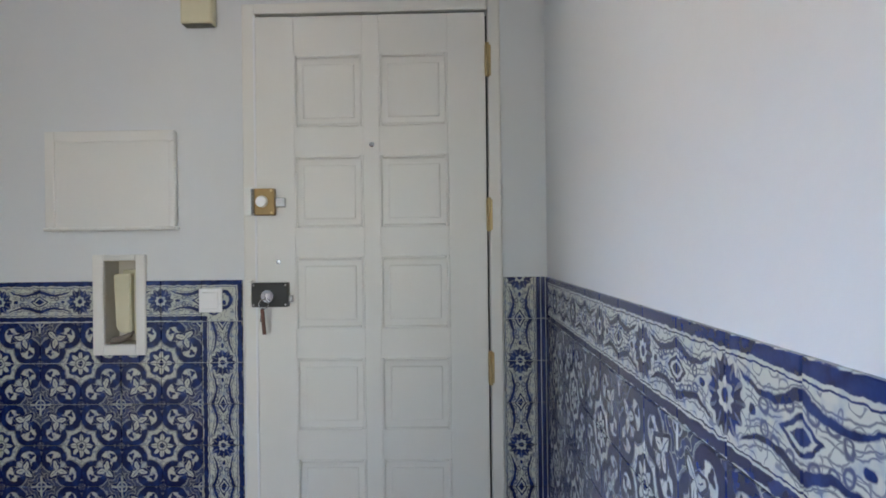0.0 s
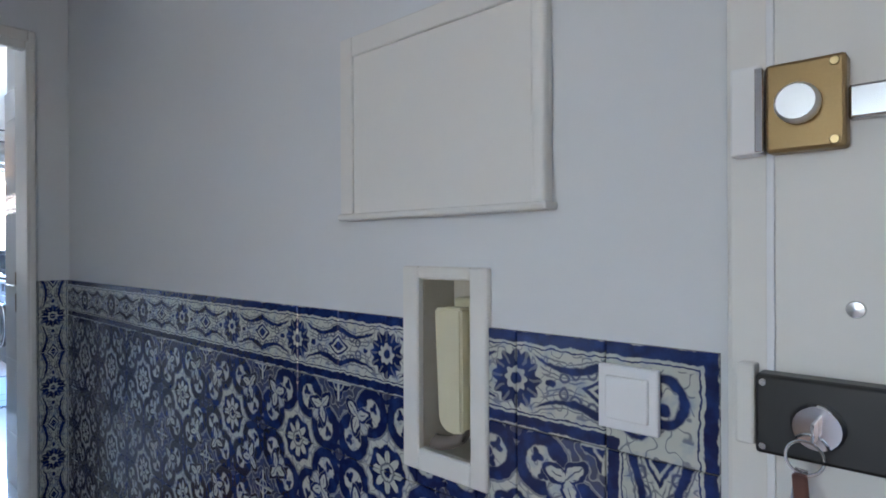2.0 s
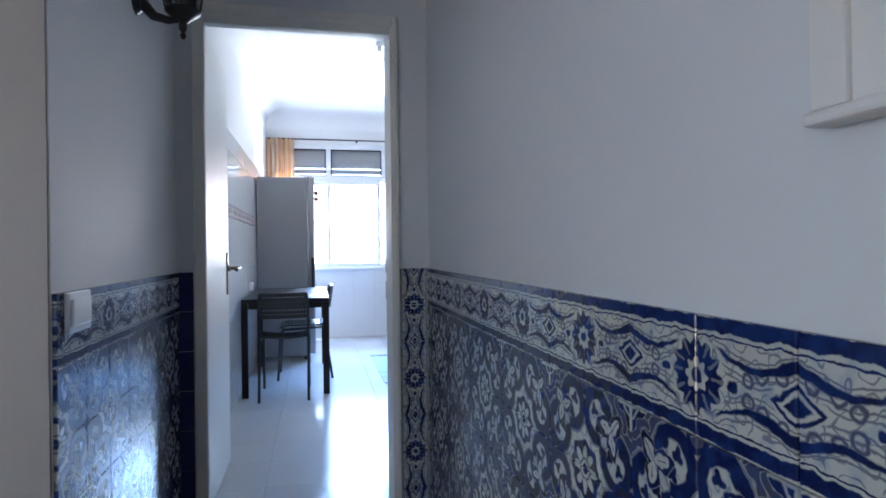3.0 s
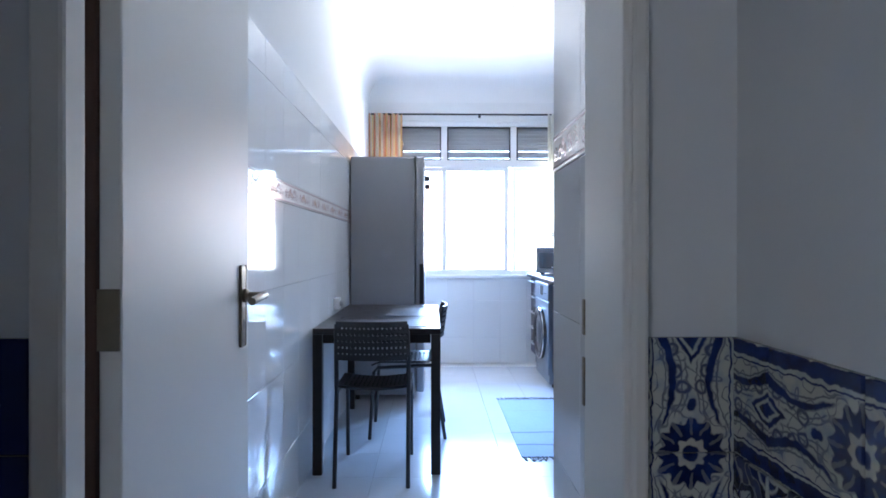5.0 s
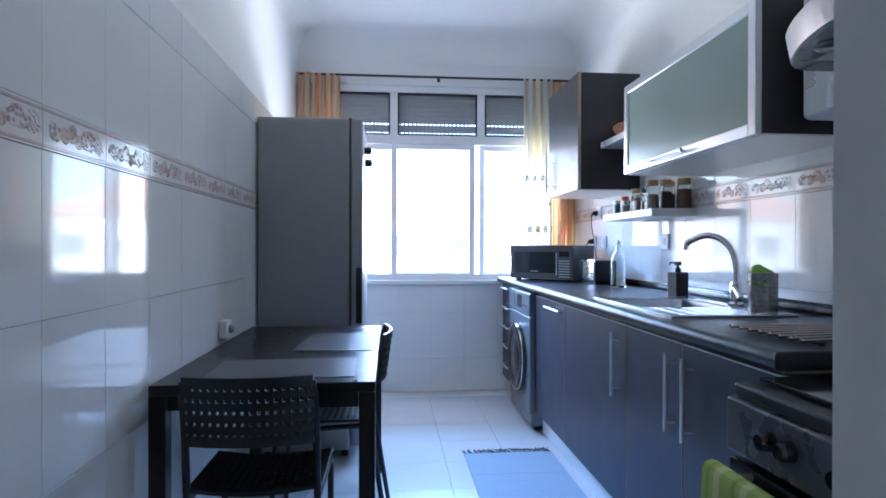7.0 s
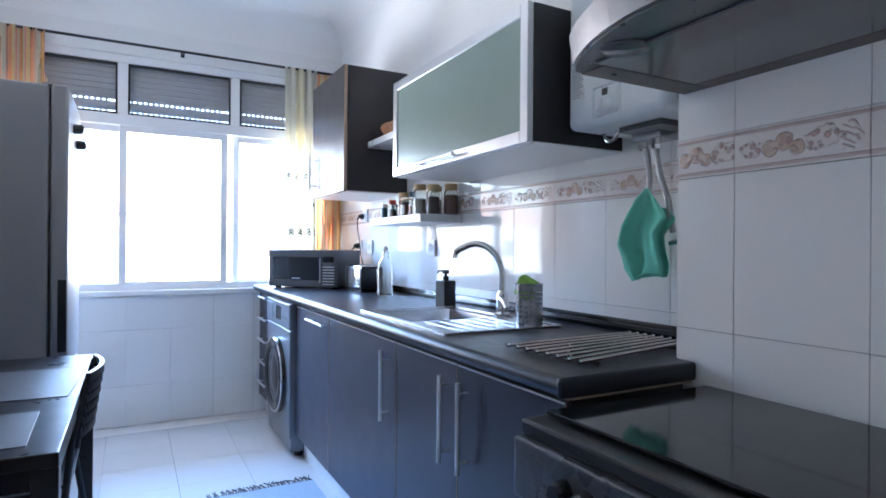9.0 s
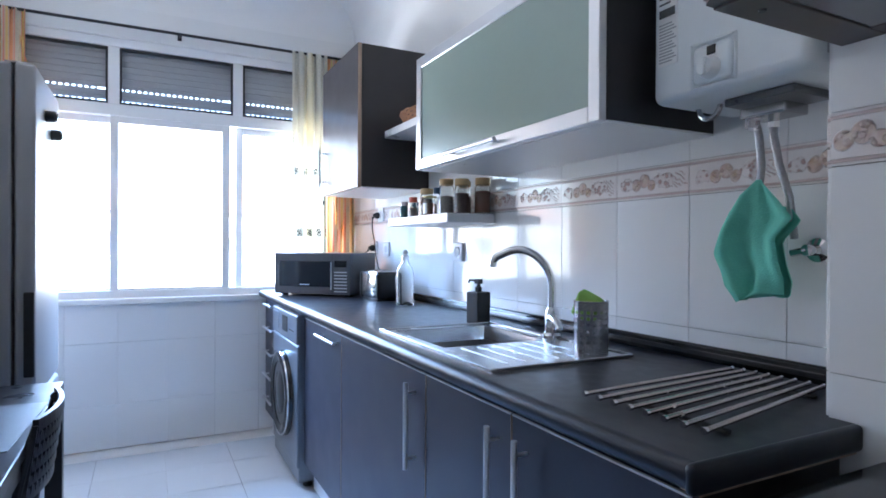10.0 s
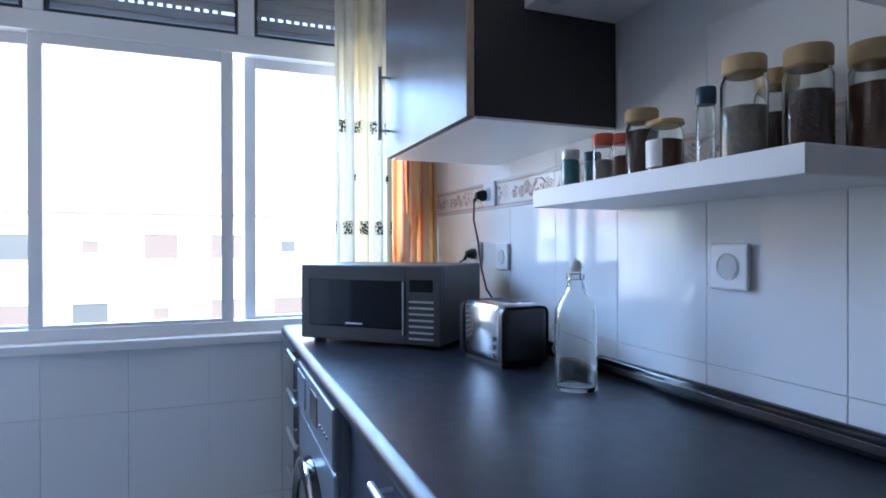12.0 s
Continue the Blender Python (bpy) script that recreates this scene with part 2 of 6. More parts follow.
def wall(name, boxes, mat, label):
    bm = None
    for b in boxes:
        bm = box(*b, bm=bm)
    return solo(name, bm, mat, label, "wall", "structure")


# ---------------------------------------------------------------- structure
solo("ground", box(-400, 300, -300, 300, -9.3, -9.0), material("street_asphalt", (0.06, 0.06, 0.06), 0.9, vary=0.2, scale=0.3),
     "grey asphalt street far below the window", "ground", "structure")
kitchen_floor = solo("floor_kitchen", box(KXW - 0.1, HX0 - 0.065, KYL - 0.1, KYR + 0.1, -0.12, -0.008), GROUT, "cream glazed square floor tiles with thin pale joints", "floor", "structure")
hall_floor = solo("floor_hall", box(HX0 - 0.065, 2.4, -4.8, HY + 0.1, -0.12, 0.0), material("hall_floor_wood", (0.24, 0.14, 0.08), 0.35, vary=0.2, scale=8),
                  "brown wooden floor of the entrance hall", "floor", "structure")
wall("wall_entrance", [(HX0 - 0.13, 0.444, HY, HY + 0.2, 0, H_HALL), (0.58, 0.99, HY, HY + 0.2, 0, H_HALL), (0.444, 0.58, HY, HY + 0.2, 0, 0.782), (0.444, 0.58, HY, HY + 0.2, 1.098, H_HALL), (0.444, 0.58, HY + 0.1, HY + 0.2, 0.782, 1.098), (1.89, HXR + 0.15, HY, HY + 0.2, 0, H_HALL), (0.99, 1.89, HY, HY + 0.2, 2.0, H_HALL)], WALL_HALL,
     "pale grey painted plaster wall round the entrance door")
# the opening in this wall is added, out of view, to let light in
wall("wall_hall_side", [(HXR, HXR + 0.15, -4.8, -1.02, 0, H_HALL), (HXR, HXR + 0.15, 0.0, HY, 0, H_HALL), (HXR, HXR + 0.15, -1.02, 0.0, 2.1, H_HALL)], WALL_HALL, "pale grey painted plaster side wall of the hall")
# unseen room added beyond that opening to hold a fill lamp
wall("wall_far_room", [(2.2, 3.8, -1.95, -1.8, 0, H_HALL), (2.2, 3.8, 0.15, 0.30, 0, H_HALL), (3.65, 3.8, -1.8, 0.15, 0, 0.8), (3.65, 3.8, -1.8, 0.15, 2.2, H_HALL), (3.65, 3.8, -1.8, -1.5, 0.8, 2.2), (3.65, 3.8, -0.2, 0.15, 0.8, 2.2)], WALL_HALL, "plain plaster walls of an unseen room added to light the hall")
solo("floor_far_room", box(2.4, 3.8, -1.95, 0.30, -0.12, 0.0), material("unseen_far_room_wood", (0.26, 0.15, 0.08), 0.4, vary=0.2, scale=8), "brown wooden floor of the added unseen far room", "floor", "structure")
solo("ceiling_far_room", box(HXR + 0.1, 3.8, -1.95, 0.30, H_HALL, H_HALL + 0.12), CEIL, "white painted ceiling of the added unseen far room", "ceiling", "structure")
# the doorway under the header is added, unseen, for light from the side
wall("wall_passage", [(KX0, -0.60, 0.95, HYL, 0, H_HALL), (-0.70, -0.60, 0.70, 0.95, 0, H_HALL), (-0.70, -0.55, -1.6, -0.45, 0, H_HALL), (-0.70, -0.55, -0.45, 0.70, 2.1, H_HALL)], WALL_HALL, "pale grey painted plaster wall beside the kitchen passage")
# added board: its dull beige paints in the shade on this wall end
solo("trim_passage_corner", box(-0.60, -0.592, 0.705, HYL - 0.002, 0.0, H_HALL), material("beige_corner_shade", (0.36, 0.33, 0.30), 0.5, vary=0.08, scale=5), "added beige board with the passage corner's shade in its colour", "trim", "structure")
# unseen closing wall; its doorway and the room behind are added for light
wall("wall_hall_back", [(-0.55, 0.45, -1.75, -1.6, 0, H_HALL), (1.55, HXR, -1.75, -1.6, 0, H_HALL), (0.45, 1.55, -1.75, -1.6, 2.1, H_HALL)], WALL_HALL, "plain unseen plaster wall with a doorway added to let light in")
wall("wall_back_room", [(-0.7, 2.2, -4.8, -4.6, 0, 0.8), (-0.7, 2.2, -4.8, -4.6, 2.2, H_HALL), (-0.7, 0.2, -4.8, -4.6, 0.8, 2.2), (1.8, 2.2, -4.8, -4.6, 0.8, 2.2), (-0.7, -0.55, -4.6, -1.75, 0, H_HALL)], WALL_HALL,
     "plain plaster walls of an unseen room added behind the hall")
# unseen side room, added so that light reaches the hall's side wall
wall("wall_side_room", [(-3.2, -3.0, -1.75, 1.1, 0, 0.8), (-3.2, -3.0, -1.75, 1.1, 2.2, H_HALL), (-3.2, -3.0, -1.75, -0.7, 0.8, 2.2), (-3.2, -3.0, 0.8, 1.1, 0.8, 2.2), (-3.2, -0.55, -1.75, -1.6, 0, H_HALL), (-3.2, KX0, 0.95, 1.1, 0, H_HALL)], WALL_HALL, "plain plaster walls of an unseen side room added to light the hall")
solo("floor_side_room", box(-3.2, HX0 - 0.065, -1.75, 1.1, -0.12, 0.0), material("unseen_side_room_wood", (0.26, 0.15, 0.08), 0.4, vary=0.2, scale=8), "brown wooden floor of the added unseen side room", "floor", "structure")
solo("ceiling_side_room", box(-3.2, HX0, -1.75, 1.1, H_HALL, H_HALL + 0.12), CEIL, "white painted ceiling of the added unseen side room", "ceiling", "structure")
wall("wall_kitchen_door", [(HX0 - 0.03, HX0, HYL, 1.395, 0, H_KIT), (KX0, HX0, KYL - 0.15, HYL, H_HALL, H_KIT), (KX0, HX0, 2.165, HY, 0, H_KIT), (KX0, HX0, 1.40, 2.165, 2.045, H_KIT)], WALL_HALL, "painted plaster wall with the kitchen doorway")
wall("wall_kitchen_left", [(KXW - 0.25, KX0, KYL - 0.15, KYL, 0, H_KIT)], WALL, "white painted wall above glazed tiles beside the table")
wall("wall_kitchen_right", [(KXW - 0.25, COLX, KYR, KYR + 0.15, 0, H_KIT), (COLX, ENDX, COLY, KYR + 0.15, 0, H_KIT)], WALL, "white painted wall above the tiled splashback with a projecting chimney breast")
wall("wall_kitchen_end", [(ENDX, KX0, ENDY, KYR + 0.15, 0, H_KIT)], WALL, "short tiled wall beside the kitchen doorway")
WY0, WY1, WZ0, WZ1 = 1.30, 3.41, 0.868, 2.40
wall("wall_window", [(KXW - 0.25, KXW, KYL, KYR, 0, WZ0), (KXW - 0.25, KXW, KYL, KYR, WZ1, H_KIT), (KXW - 0.25, KXW, KYL, WY0, WZ0, WZ1), (KXW - 0.25, KXW, WY1, KYR, WZ0, WZ1)], WALL,
     "white wall with a wide kitchen window above tiles")
solo("ceiling_hall", box(HX0, HXR + 0.1, -4.8, HY + 0.1, H_HALL, H_HALL + 0.12), CEIL, "white painted hall ceiling", "ceiling", "structure")


def coved_ceiling():
    """The kitchen ceiling with its rounded coves down to the long walls and the window wall."""
    bm = box(KXW - 0.25, KX0, KYL - 0.15, KYR + 0.15, H_KIT, H_KIT + 0.12)
    r = 0.22
    for y, s, in ((KYL, 1), (KYR, -1)):
        def f(u, v):
            a = u * math.pi / 2
            return (KXW + (KX0 - KXW) * v, y + s * r * (1 - math.sin(a)), H_KIT - r * (1 - math.cos(a)) - 0.001)
        bm = sheet(f, 10, 2, 0.0, bm)

    def g(u, v):
        a = u * math.pi / 2
        return (KXW + r * (1 - math.sin(a)), KYL + (KYR - KYL) * v, H_KIT - r * (1 - math.cos(a)) - 0.001)
    bm = sheet(g, 10, 2, 0.0, bm)
    return solo("ceiling_kitchen", bm, CEIL, "white kitchen ceiling with rounded coves at the walls", "ceiling", "structure", smooth=True)


coved_ceiling()

# ---------------------------------------------------------------- window
def kitchen_window():
    win = thing("window_1", "wide white sliding kitchen window with roller shutters in its top lights", "window", (KXW - 0.1, 2.3, WZ0), kind="structure")
    X = -6.77
    part("window_frame", ring_frame("x", X, WY0, WY1, WZ0, WZ1, 0.05, 0.09), PVC, win)
    part("transom", box(X, X + 0.09, WY0 + 0.05, WY1 - 0.05, 1.945, 2.015, 0.004), PVC, win)
    for y in (2.01, 2.703):
        part("mullion", box(X, X + 0.085, y - 0.03, y + 0.03, 2.015, WZ1 - 0.05, 0.004), PVC, win)
    sashes = [(1.345, 2.035, 0.01), (1.99, 2.655, 0.046), (2.694, 3.40, 0.01)]
    for y0, y1, d in sashes:
        s = part("sash", ring_frame("x", X + d, y0, y1, 0.885, 1.95, 0.045, 0.032), PVC, win)
        p = part("pane", box(X + d + 0.012, X + d + 0.018, y0 + 0.04, y1 - 0.04, 0.925, 1.91), PANE, s)
        p.visible_shadow = False
    for y0, y1 in ((1.35, 1.98), (2.04, 2.673), (2.733, 3.36)):
        part("top_frame", ring_frame("x", X + 0.05, y0, y1, 2.017, 2.348, 0.012, 0.03, 0.002), BLACK_PLASTIC, win, "dark rubber edge round the shutter light")
        z = 2.034
        k = 0
        while z < 2.33:
            bm = None
            if k in (0, 2):                      # slats parted, with a row of light slots
                n = int((y1 - y0 - 0.03) / 0.032)
                for i in range(n):
                    yy = y0 + 0.016 + i * 0.032
                    bm = box(X + 0.02, X + 0.03, yy, yy + 0.014, z, z + 0.03, bm=bm)
                bm = box(X + 0.018, X + 0.032, y0 + 0.001, y1 - 0.001, z + 0.011, z + 0.036, 0.003, 1, bm)
            else:
                bm = box(X + 0.018, X + 0.032, y0 + 0.001, y1 - 0.001, z, z + 0.0355, 0.004, 1)
            part("shutter_slat", bm, SHUTTER, win)
            z += 0.036
            k += 1
    part("window_sill", box(X + 0.02, KXW + 0.035, WY0 - 0.02, 3.0, WZ0 - 0.03, WZ0 + 0.006, 0.006), WHITE_PAINT, win, "white painted window sill")
    part("outer_sill", box(X - 0.16, X + 0.02, WY0, WY1, WZ0 - 0.03, WZ0 + 0.004, 0.004), WHITE_PAINT, win)
    return win


SHUTTER = material("grey_shutter", (0.36, 0.37, 0.38), 0.5, vary=0.06, scale=8)
kitchen_window()

# ---------------------------------------------------------------- outside
def facade(name, x, y0, y1, z0, z1, label, roof=True, cols=8, floors=4, depth=9.0):
    b = thing(name, label, "building", (x, (y0 + y1) / 2, z0))
    W = material(name + "_render", (0.84, 0.83, 0.80), 0.85, vary=0.05, scale=0.4)
    part("wall", box(x - depth, x, y0, y1, z0, z1), W, b)
    if roof:
        bm = bmesh.new()
        v = [bm.verts.new(p) for p in ((x + 0.12, y0 - 0.4, z1), (x + 0.12, y1 + 0.4, z1), (x - depth - 0.5, y1 + 0.4, z1), (x - depth - 0.5, y0 - 0.4, z1),
                                       (x - depth / 2, y0 + 2.5, z1 + 2.4), (x - depth / 2, y1 - 2.5, z1 + 2.4))]
        for q in ((0, 1, 5, 4), (1, 2, 5), (2, 3, 4, 5), (3, 0, 4), (0, 3, 2, 1)):
            bm.faces.new([v[i] for i in q])
        part("roof", bm, ROOF, b, "terracotta tiled hipped roof")
    h = (z1 - z0) / floors
    for f in range(floors):
        for c in range(cols):
            yc = y0 + (c + 0.5) * (y1 - y0) / cols
            zc = z0 + f * h + h * 0.5
            ww, hh = (1.5, 1.25) if (c + f) % 3 else (0.8, 0.7)
            w = part("window", ring_frame("x", x, yc - ww / 2, yc + ww / 2, zc - hh / 2, zc + hh / 2, 0.09, 0.06, 0), WHITE_PAINT, b)
            part("pane", box(x, x + 0.03, yc - ww / 2 + 0.09, yc + ww / 2 - 0.09, zc - hh / 2 + 0.09, zc + hh / 2 - 0.09), (SHADE_TERRA if (c * 7 + f * 3) % 4 else DARK_PANE), w)
    return b


ROOF = material("terracotta_roof", (0.50, 0.22, 0.12), 0.9, vary=0.25, scale=1.5)
SHADE_TERRA = material("lowered_terracotta_blind", (0.16, 0.13, 0.12), 0.8, vary=0.1, scale=2)
DARK_PANE = material("dark_window_pane", (0.10, 0.11, 0.12), 0.2, vary=0.1, scale=2)
facade("apartment_building", -32.5, -20.0, 17.8, -9.0, 2.7, "white rendered apartment building with terracotta roof across the street", cols=14, floors=4)
facade("far_house", -60, 26, 52, -9.0, 1.5, "distant white house with a terracotta roof", cols=8, floors=3)

# ---------------------------------------------------------------- entrance door
def entrance_door():
    d = thing("door_1", "cream painted panelled entrance door, closed, with two locks", "door", (1.44, HY, 0), kind="structure")
    yf = HY - 0.016
    x0, x1, z1 = 1.024, 1.852, 1.972
    part("leaf", box(x0, x1, yf + 0.006, yf + 0.05, 0.01, z1 - 0.004, 0.002), DOOR_PAINT, d)
    # raised stiles and rails round ten sunk panels with raised fields
    cols = [(1.163, 1.412), (1.470, 1.717)]
    rows = [(1.825 - 0.363 * k - 0.255, 1.825 - 0.363 * k) for k in range(5)]
    rows = [(a, b) for a, b in rows]
    edges_x = [x0, cols[0][0], cols[0][1], cols[1][0], cols[1][1], x1]
    for a, b in ((x0, cols[0][0]), (cols[0][1], cols[1][0]), (cols[1][1], x1)):
        part("stile", box(a, b, yf - 0.004, yf + 0.008, 0.01, z1 - 0.004, 0.0025), DOOR_PAINT, d)
    zs = [0.01] + [z for r in reversed(rows) for z in r] + [z1 - 0.004]
    for k in range(0, len(zs), 2):
        for cx0, cx1 in cols:
            part("rail", box(cx0, cx1, yf - 0.0038, yf + 0.008, zs[k], zs[k + 1], 0.0025), DOOR_PAINT, d)
    for a, b in rows:
        for cx0, cx1 in cols:
            bm = box(cx0 + 0.030, cx1 - 0.030, yf + 0.0025, yf + 0.02, a + 0.030, b - 0.030, 0.0035, 1)
            part("panel", bm, DOOR_PAINT, d)
            part("bead", ring_frame("y", yf - 0.007, cx0 - 0.004, cx1 + 0.004, a - 0.004, b + 0.004, 0.014, 0.010, 0.005), DOOR_PAINT, d)
    fr = 0.048
    part("door_frame", merge(box(0.975, x0 - 0.0012, HY - 0.022, HY + 0.1, 0, z1 + 0.045, 0.006),
         box(x1 + 0.008, 1.905, HY - 0.022, HY + 0.1, 0, z1 + 0.045, 0.006)), DOOR_PAINT, d)
    part("door_head", box(x0 - 0.004, x1 + 0.008, HY - 0.021, HY + 0.1, z1 + 0.006, z1 + 0.045, 0.005), DOOR_PAINT, d)
    # added black board blocks light leaking round the leaf and darkens the gap
    part("shadow_gap_stop", box(0.99, 1.89, HY + 0.045, HY + 0.07, 0, 2.0), BLACK_PLASTIC, d, "black board added behind the leaf to keep its gap dark")
    part("strike_strip", box(x0 - 0.006, x0 + 0.002, yf - 0.0085, yf - 0.0045, 0.0, z1, 0.001), PVC, d, "bare bright strip along the closing edge")
    for z in (1.795, 1.245, 0.70):
        h = part("hinge", box(x1 - 0.002, x1 + 0.02, yf - 0.009, yf + 0.004, z - 0.055, z + 0.055, 0.002), BRASS, d, "brass hinge")
        part("knuckle", tube([(x1 + 0.007, yf - 0.012, z - 0.06), (x1 + 0.007, yf - 0.012, z + 0.06)], 0.007), BRASS, h)
    part("peephole", lathe((1.443, yf - 0.004, 1.502), [(0.0, -0.004), (0.007, -0.004), (0.0095, -0.002), (0.0095, 0.004)], 16, "y"), CHROME, d, "round door viewer")
    part("rim_plug", lathe((1.10, yf - 0.004, 1.085), [(0, -0.004), (0.008, -0.003), (0.010, 0.002)], 14, "y"), STEEL, d)
    # upper lock
    up = part("upper_lock", box(1.022, 1.096, yf - 0.03, yf - 0.004, 1.252, 1.348, 0.004), BRASS_DARK, d, "brass rim lock with a steel knob")
    part("knob", lathe((1.055, yf - 0.03, 1.30), [(0.0, -0.022), (0.018, -0.022), (0.021, -0.016), (0.021, -0.006), (0.014, 0.0)], 20, "y"), ALU, up)
    part("bolt", box(1.096, 1.132, yf - 0.022, yf - 0.004, 1.28, 1.315, 0.003), STEEL, up)
    part("keep", box(0.985, 1.017, HY - 0.042, HY - 0.0225, 1.252, 1.352, 0.003), WHITE_PAINT, up)
    part("edge_plate", box(1.0125, 1.0205, HY - 0.050, HY - 0.043, 1.254, 1.346, 0.001), CHROME, up, "bright steel edge")
    for zz in (1.26, 1.34):
        part("screw", lathe((1.086, yf - 0.0305, zz), [(0, -0.002), (0.004, -0.002), (0.005, 0.0)], 10, "y"), BRASS, up)
    # lower lock with its bunch of keys
    lo = part("lower_lock", box(1.012, 1.142, yf - 0.034, yf - 0.004, 0.925, 1.012, 0.004), BLACK_PLASTIC, d, "dark rim lock with keys")
    part("cylinder", lathe((1.072, yf - 0.034, 0.965), [(0, -0.012), (0.022, -0.012), (0.025, -0.006), (0.025, 0.0)], 20, "y"), CHROME, lo)
    part("latch", box(1.142, 1.156, yf - 0.024, yf - 0.008, 0.942, 0.966, 0.002), STEEL, lo)
    part("keep", box(0.99, 1.01, HY - 0.045, HY - 0.021, 0.93, 1.02, 0.003), DOOR_PAINT, lo)
    part("key", box(1.0705, 1.0735, yf - 0.068, yf - 0.046, 0.955, 0.975, 0.001), STEEL, lo)
    part("key_ring", tube(arc((1.064, yf - 0.060, 0.938), 0.017, 0, 350, 24, "xz"), 0.0016, 6), STEEL, lo)
    part("spare_key", box(1.054, 1.066, yf - 0.057, yf - 0.055, 0.875, 0.925, 0.0006, turn=Matrix.Translation((1.06, 0, 0.92)) @ Matrix.Rotation(0.12, 4, "Y") @ Matrix.Translation((-1.06, 0, -0.92))), STEEL, lo)
    part("key_fob", box(1.053, 1.067, yf - 0.066, yf - 0.059, 0.832, 0.922, 0.003, turn=Matrix.Translation((1.06, 0, 0.92)) @ Matrix.Rotation(-0.08, 4, "Y") @ Matrix.Translation((-1.06, 0, -0.92))), BROWN_LEATHER, lo, "brown leather key fob")
    for x in (1.020, 1.134):
        for zz in (0.934, 1.003):
            part("screw", lathe((x, yf - 0.0345, zz), [(0, -0.002), (0.0035, -0.002), (0.0045, 0.0)], 10, "y"), STEEL, lo)
    return d


BRASS_DARK = material("tarnished_brass", (0.28, 0.19, 0.09), 0.4, 0.9, vary=0.2, scale=25)
BRASS = material("aged_brass", (0.55, 0.42, 0.22), 0.35, 1.0, vary=0.15, scale=25)
BROWN_LEATHER = material("brown_leather", (0.12, 0.045, 0.03), 0.6, vary=0.2, scale=40)
entrance_door()

# ---------------------------------------------------------------- kitchen door
def kitchen_door():
    d = thing("door_2", "white painted kitchen door standing open against the tiled wall", "door", (KX0, 1.40, 0), kind="structure")
    y0 = 1.366
    part("leaf", box(-2.50, KX0 - 0.062, y0, y0 + 0.036, 0.012, 2.02, 0.003), DOOR_PAINT, d)
    part("jamb", box(HX0 - 0.032, HX0 + 0.018, 1.396, 1.441, 0, 2.045, 0.006), DOOR_PAINT, d)
    part("jamb", box(KX0 - 0.048, HX0 + 0.018, 2.146, 2.172, 0, 2.045, 0.006), DOOR_PAINT, d)
    part("jamb_lining", box(KX0 - 0.055, HX0 - 0.033, 1.337, 1.345, 0, 2.04), DOOR_PAINT, d)
    part("bare_rebate", box(KX0 - 0.068, KX0 - 0.055, 1.322, 1.364, 0.0, 2.03, 0.002), RED_WOOD, d, "bare red-brown wooden rebate")
    part("door_head", box(HX0 - 0.030, HX0 + 0.018, 1.441, 2.146, 1.966, 2.03, 0.006), DOOR_PAINT, d)
    part("head_lining", box(KX0 - 0.048, HX0 - 0.031, 1.345, 2.146, 2.03, 2.045, 0.002), DOOR_PAINT, d)
    part("casing", merge(box(HX0, HX0 + 0.022, 2.155, 2.178, 0, 2.045, 0.006), box(HX0, HX0 + 0.024, 1.40, 2.155, 2.0, 2.045, 0.006)), DOOR_PAINT, d)
    for z0, z1 in ((0.998, 1.055), (0.885, 0.962)):
        part("strike_plate", box(KX0 - 0.0495, KX0 - 0.039, 2.1430, 2.147, z0, z1, 0.001), AGED, d, "aged strike plate")
    for z in (1.76, 1.02, 0.22):
        part("hinge", box(KX0 - 0.063, KX0 - 0.058, 1.335, 1.400, z - 0.05, z + 0.05, 0.001), AGED, d, "aged brass hinge")
    pl = part("handle_plate", box(-2.465, -2.425, y0 + 0.036, y0 + 0.042, 0.878, 1.092, 0.006, 2), AGED, d, "aged brass handle plate")
    hx = -2.445
    part("lever", tube([(hx, y0 + 0.04, 1.012), (hx, y0 + 0.085, 1.012), (hx - 0.008, y0 + 0.094, 1.012), (hx + 0.02, y0 + 0.098, 1.014), (hx + 0.07, y0 + 0.098, 1.01), (hx + 0.10, y0 + 0.094, 1.006)], 0.010, 12), AGED, pl, smooth=True)
    part("rosette", lathe((hx, y0 + 0.042, 1.012), [(0.018, 0.0), (0.018, 0.008), (0.012, 0.014)], 16, "y"), AGED, pl)
    part("keyhole", box(hx - 0.003, hx + 0.003, y0 + 0.0415, y0 + 0.0425, 0.925, 0.95), BLACK_PLASTIC, pl)
    return d


RED_WOOD = material("red_brown_wood", (0.10, 0.045, 0.03), 0.6, vary=0.3, scale=20)
AGED = material("aged_bronze", (0.22, 0.18, 0.13), 0.35, 0.9, vary=0.2, scale=30)
kitchen_door()

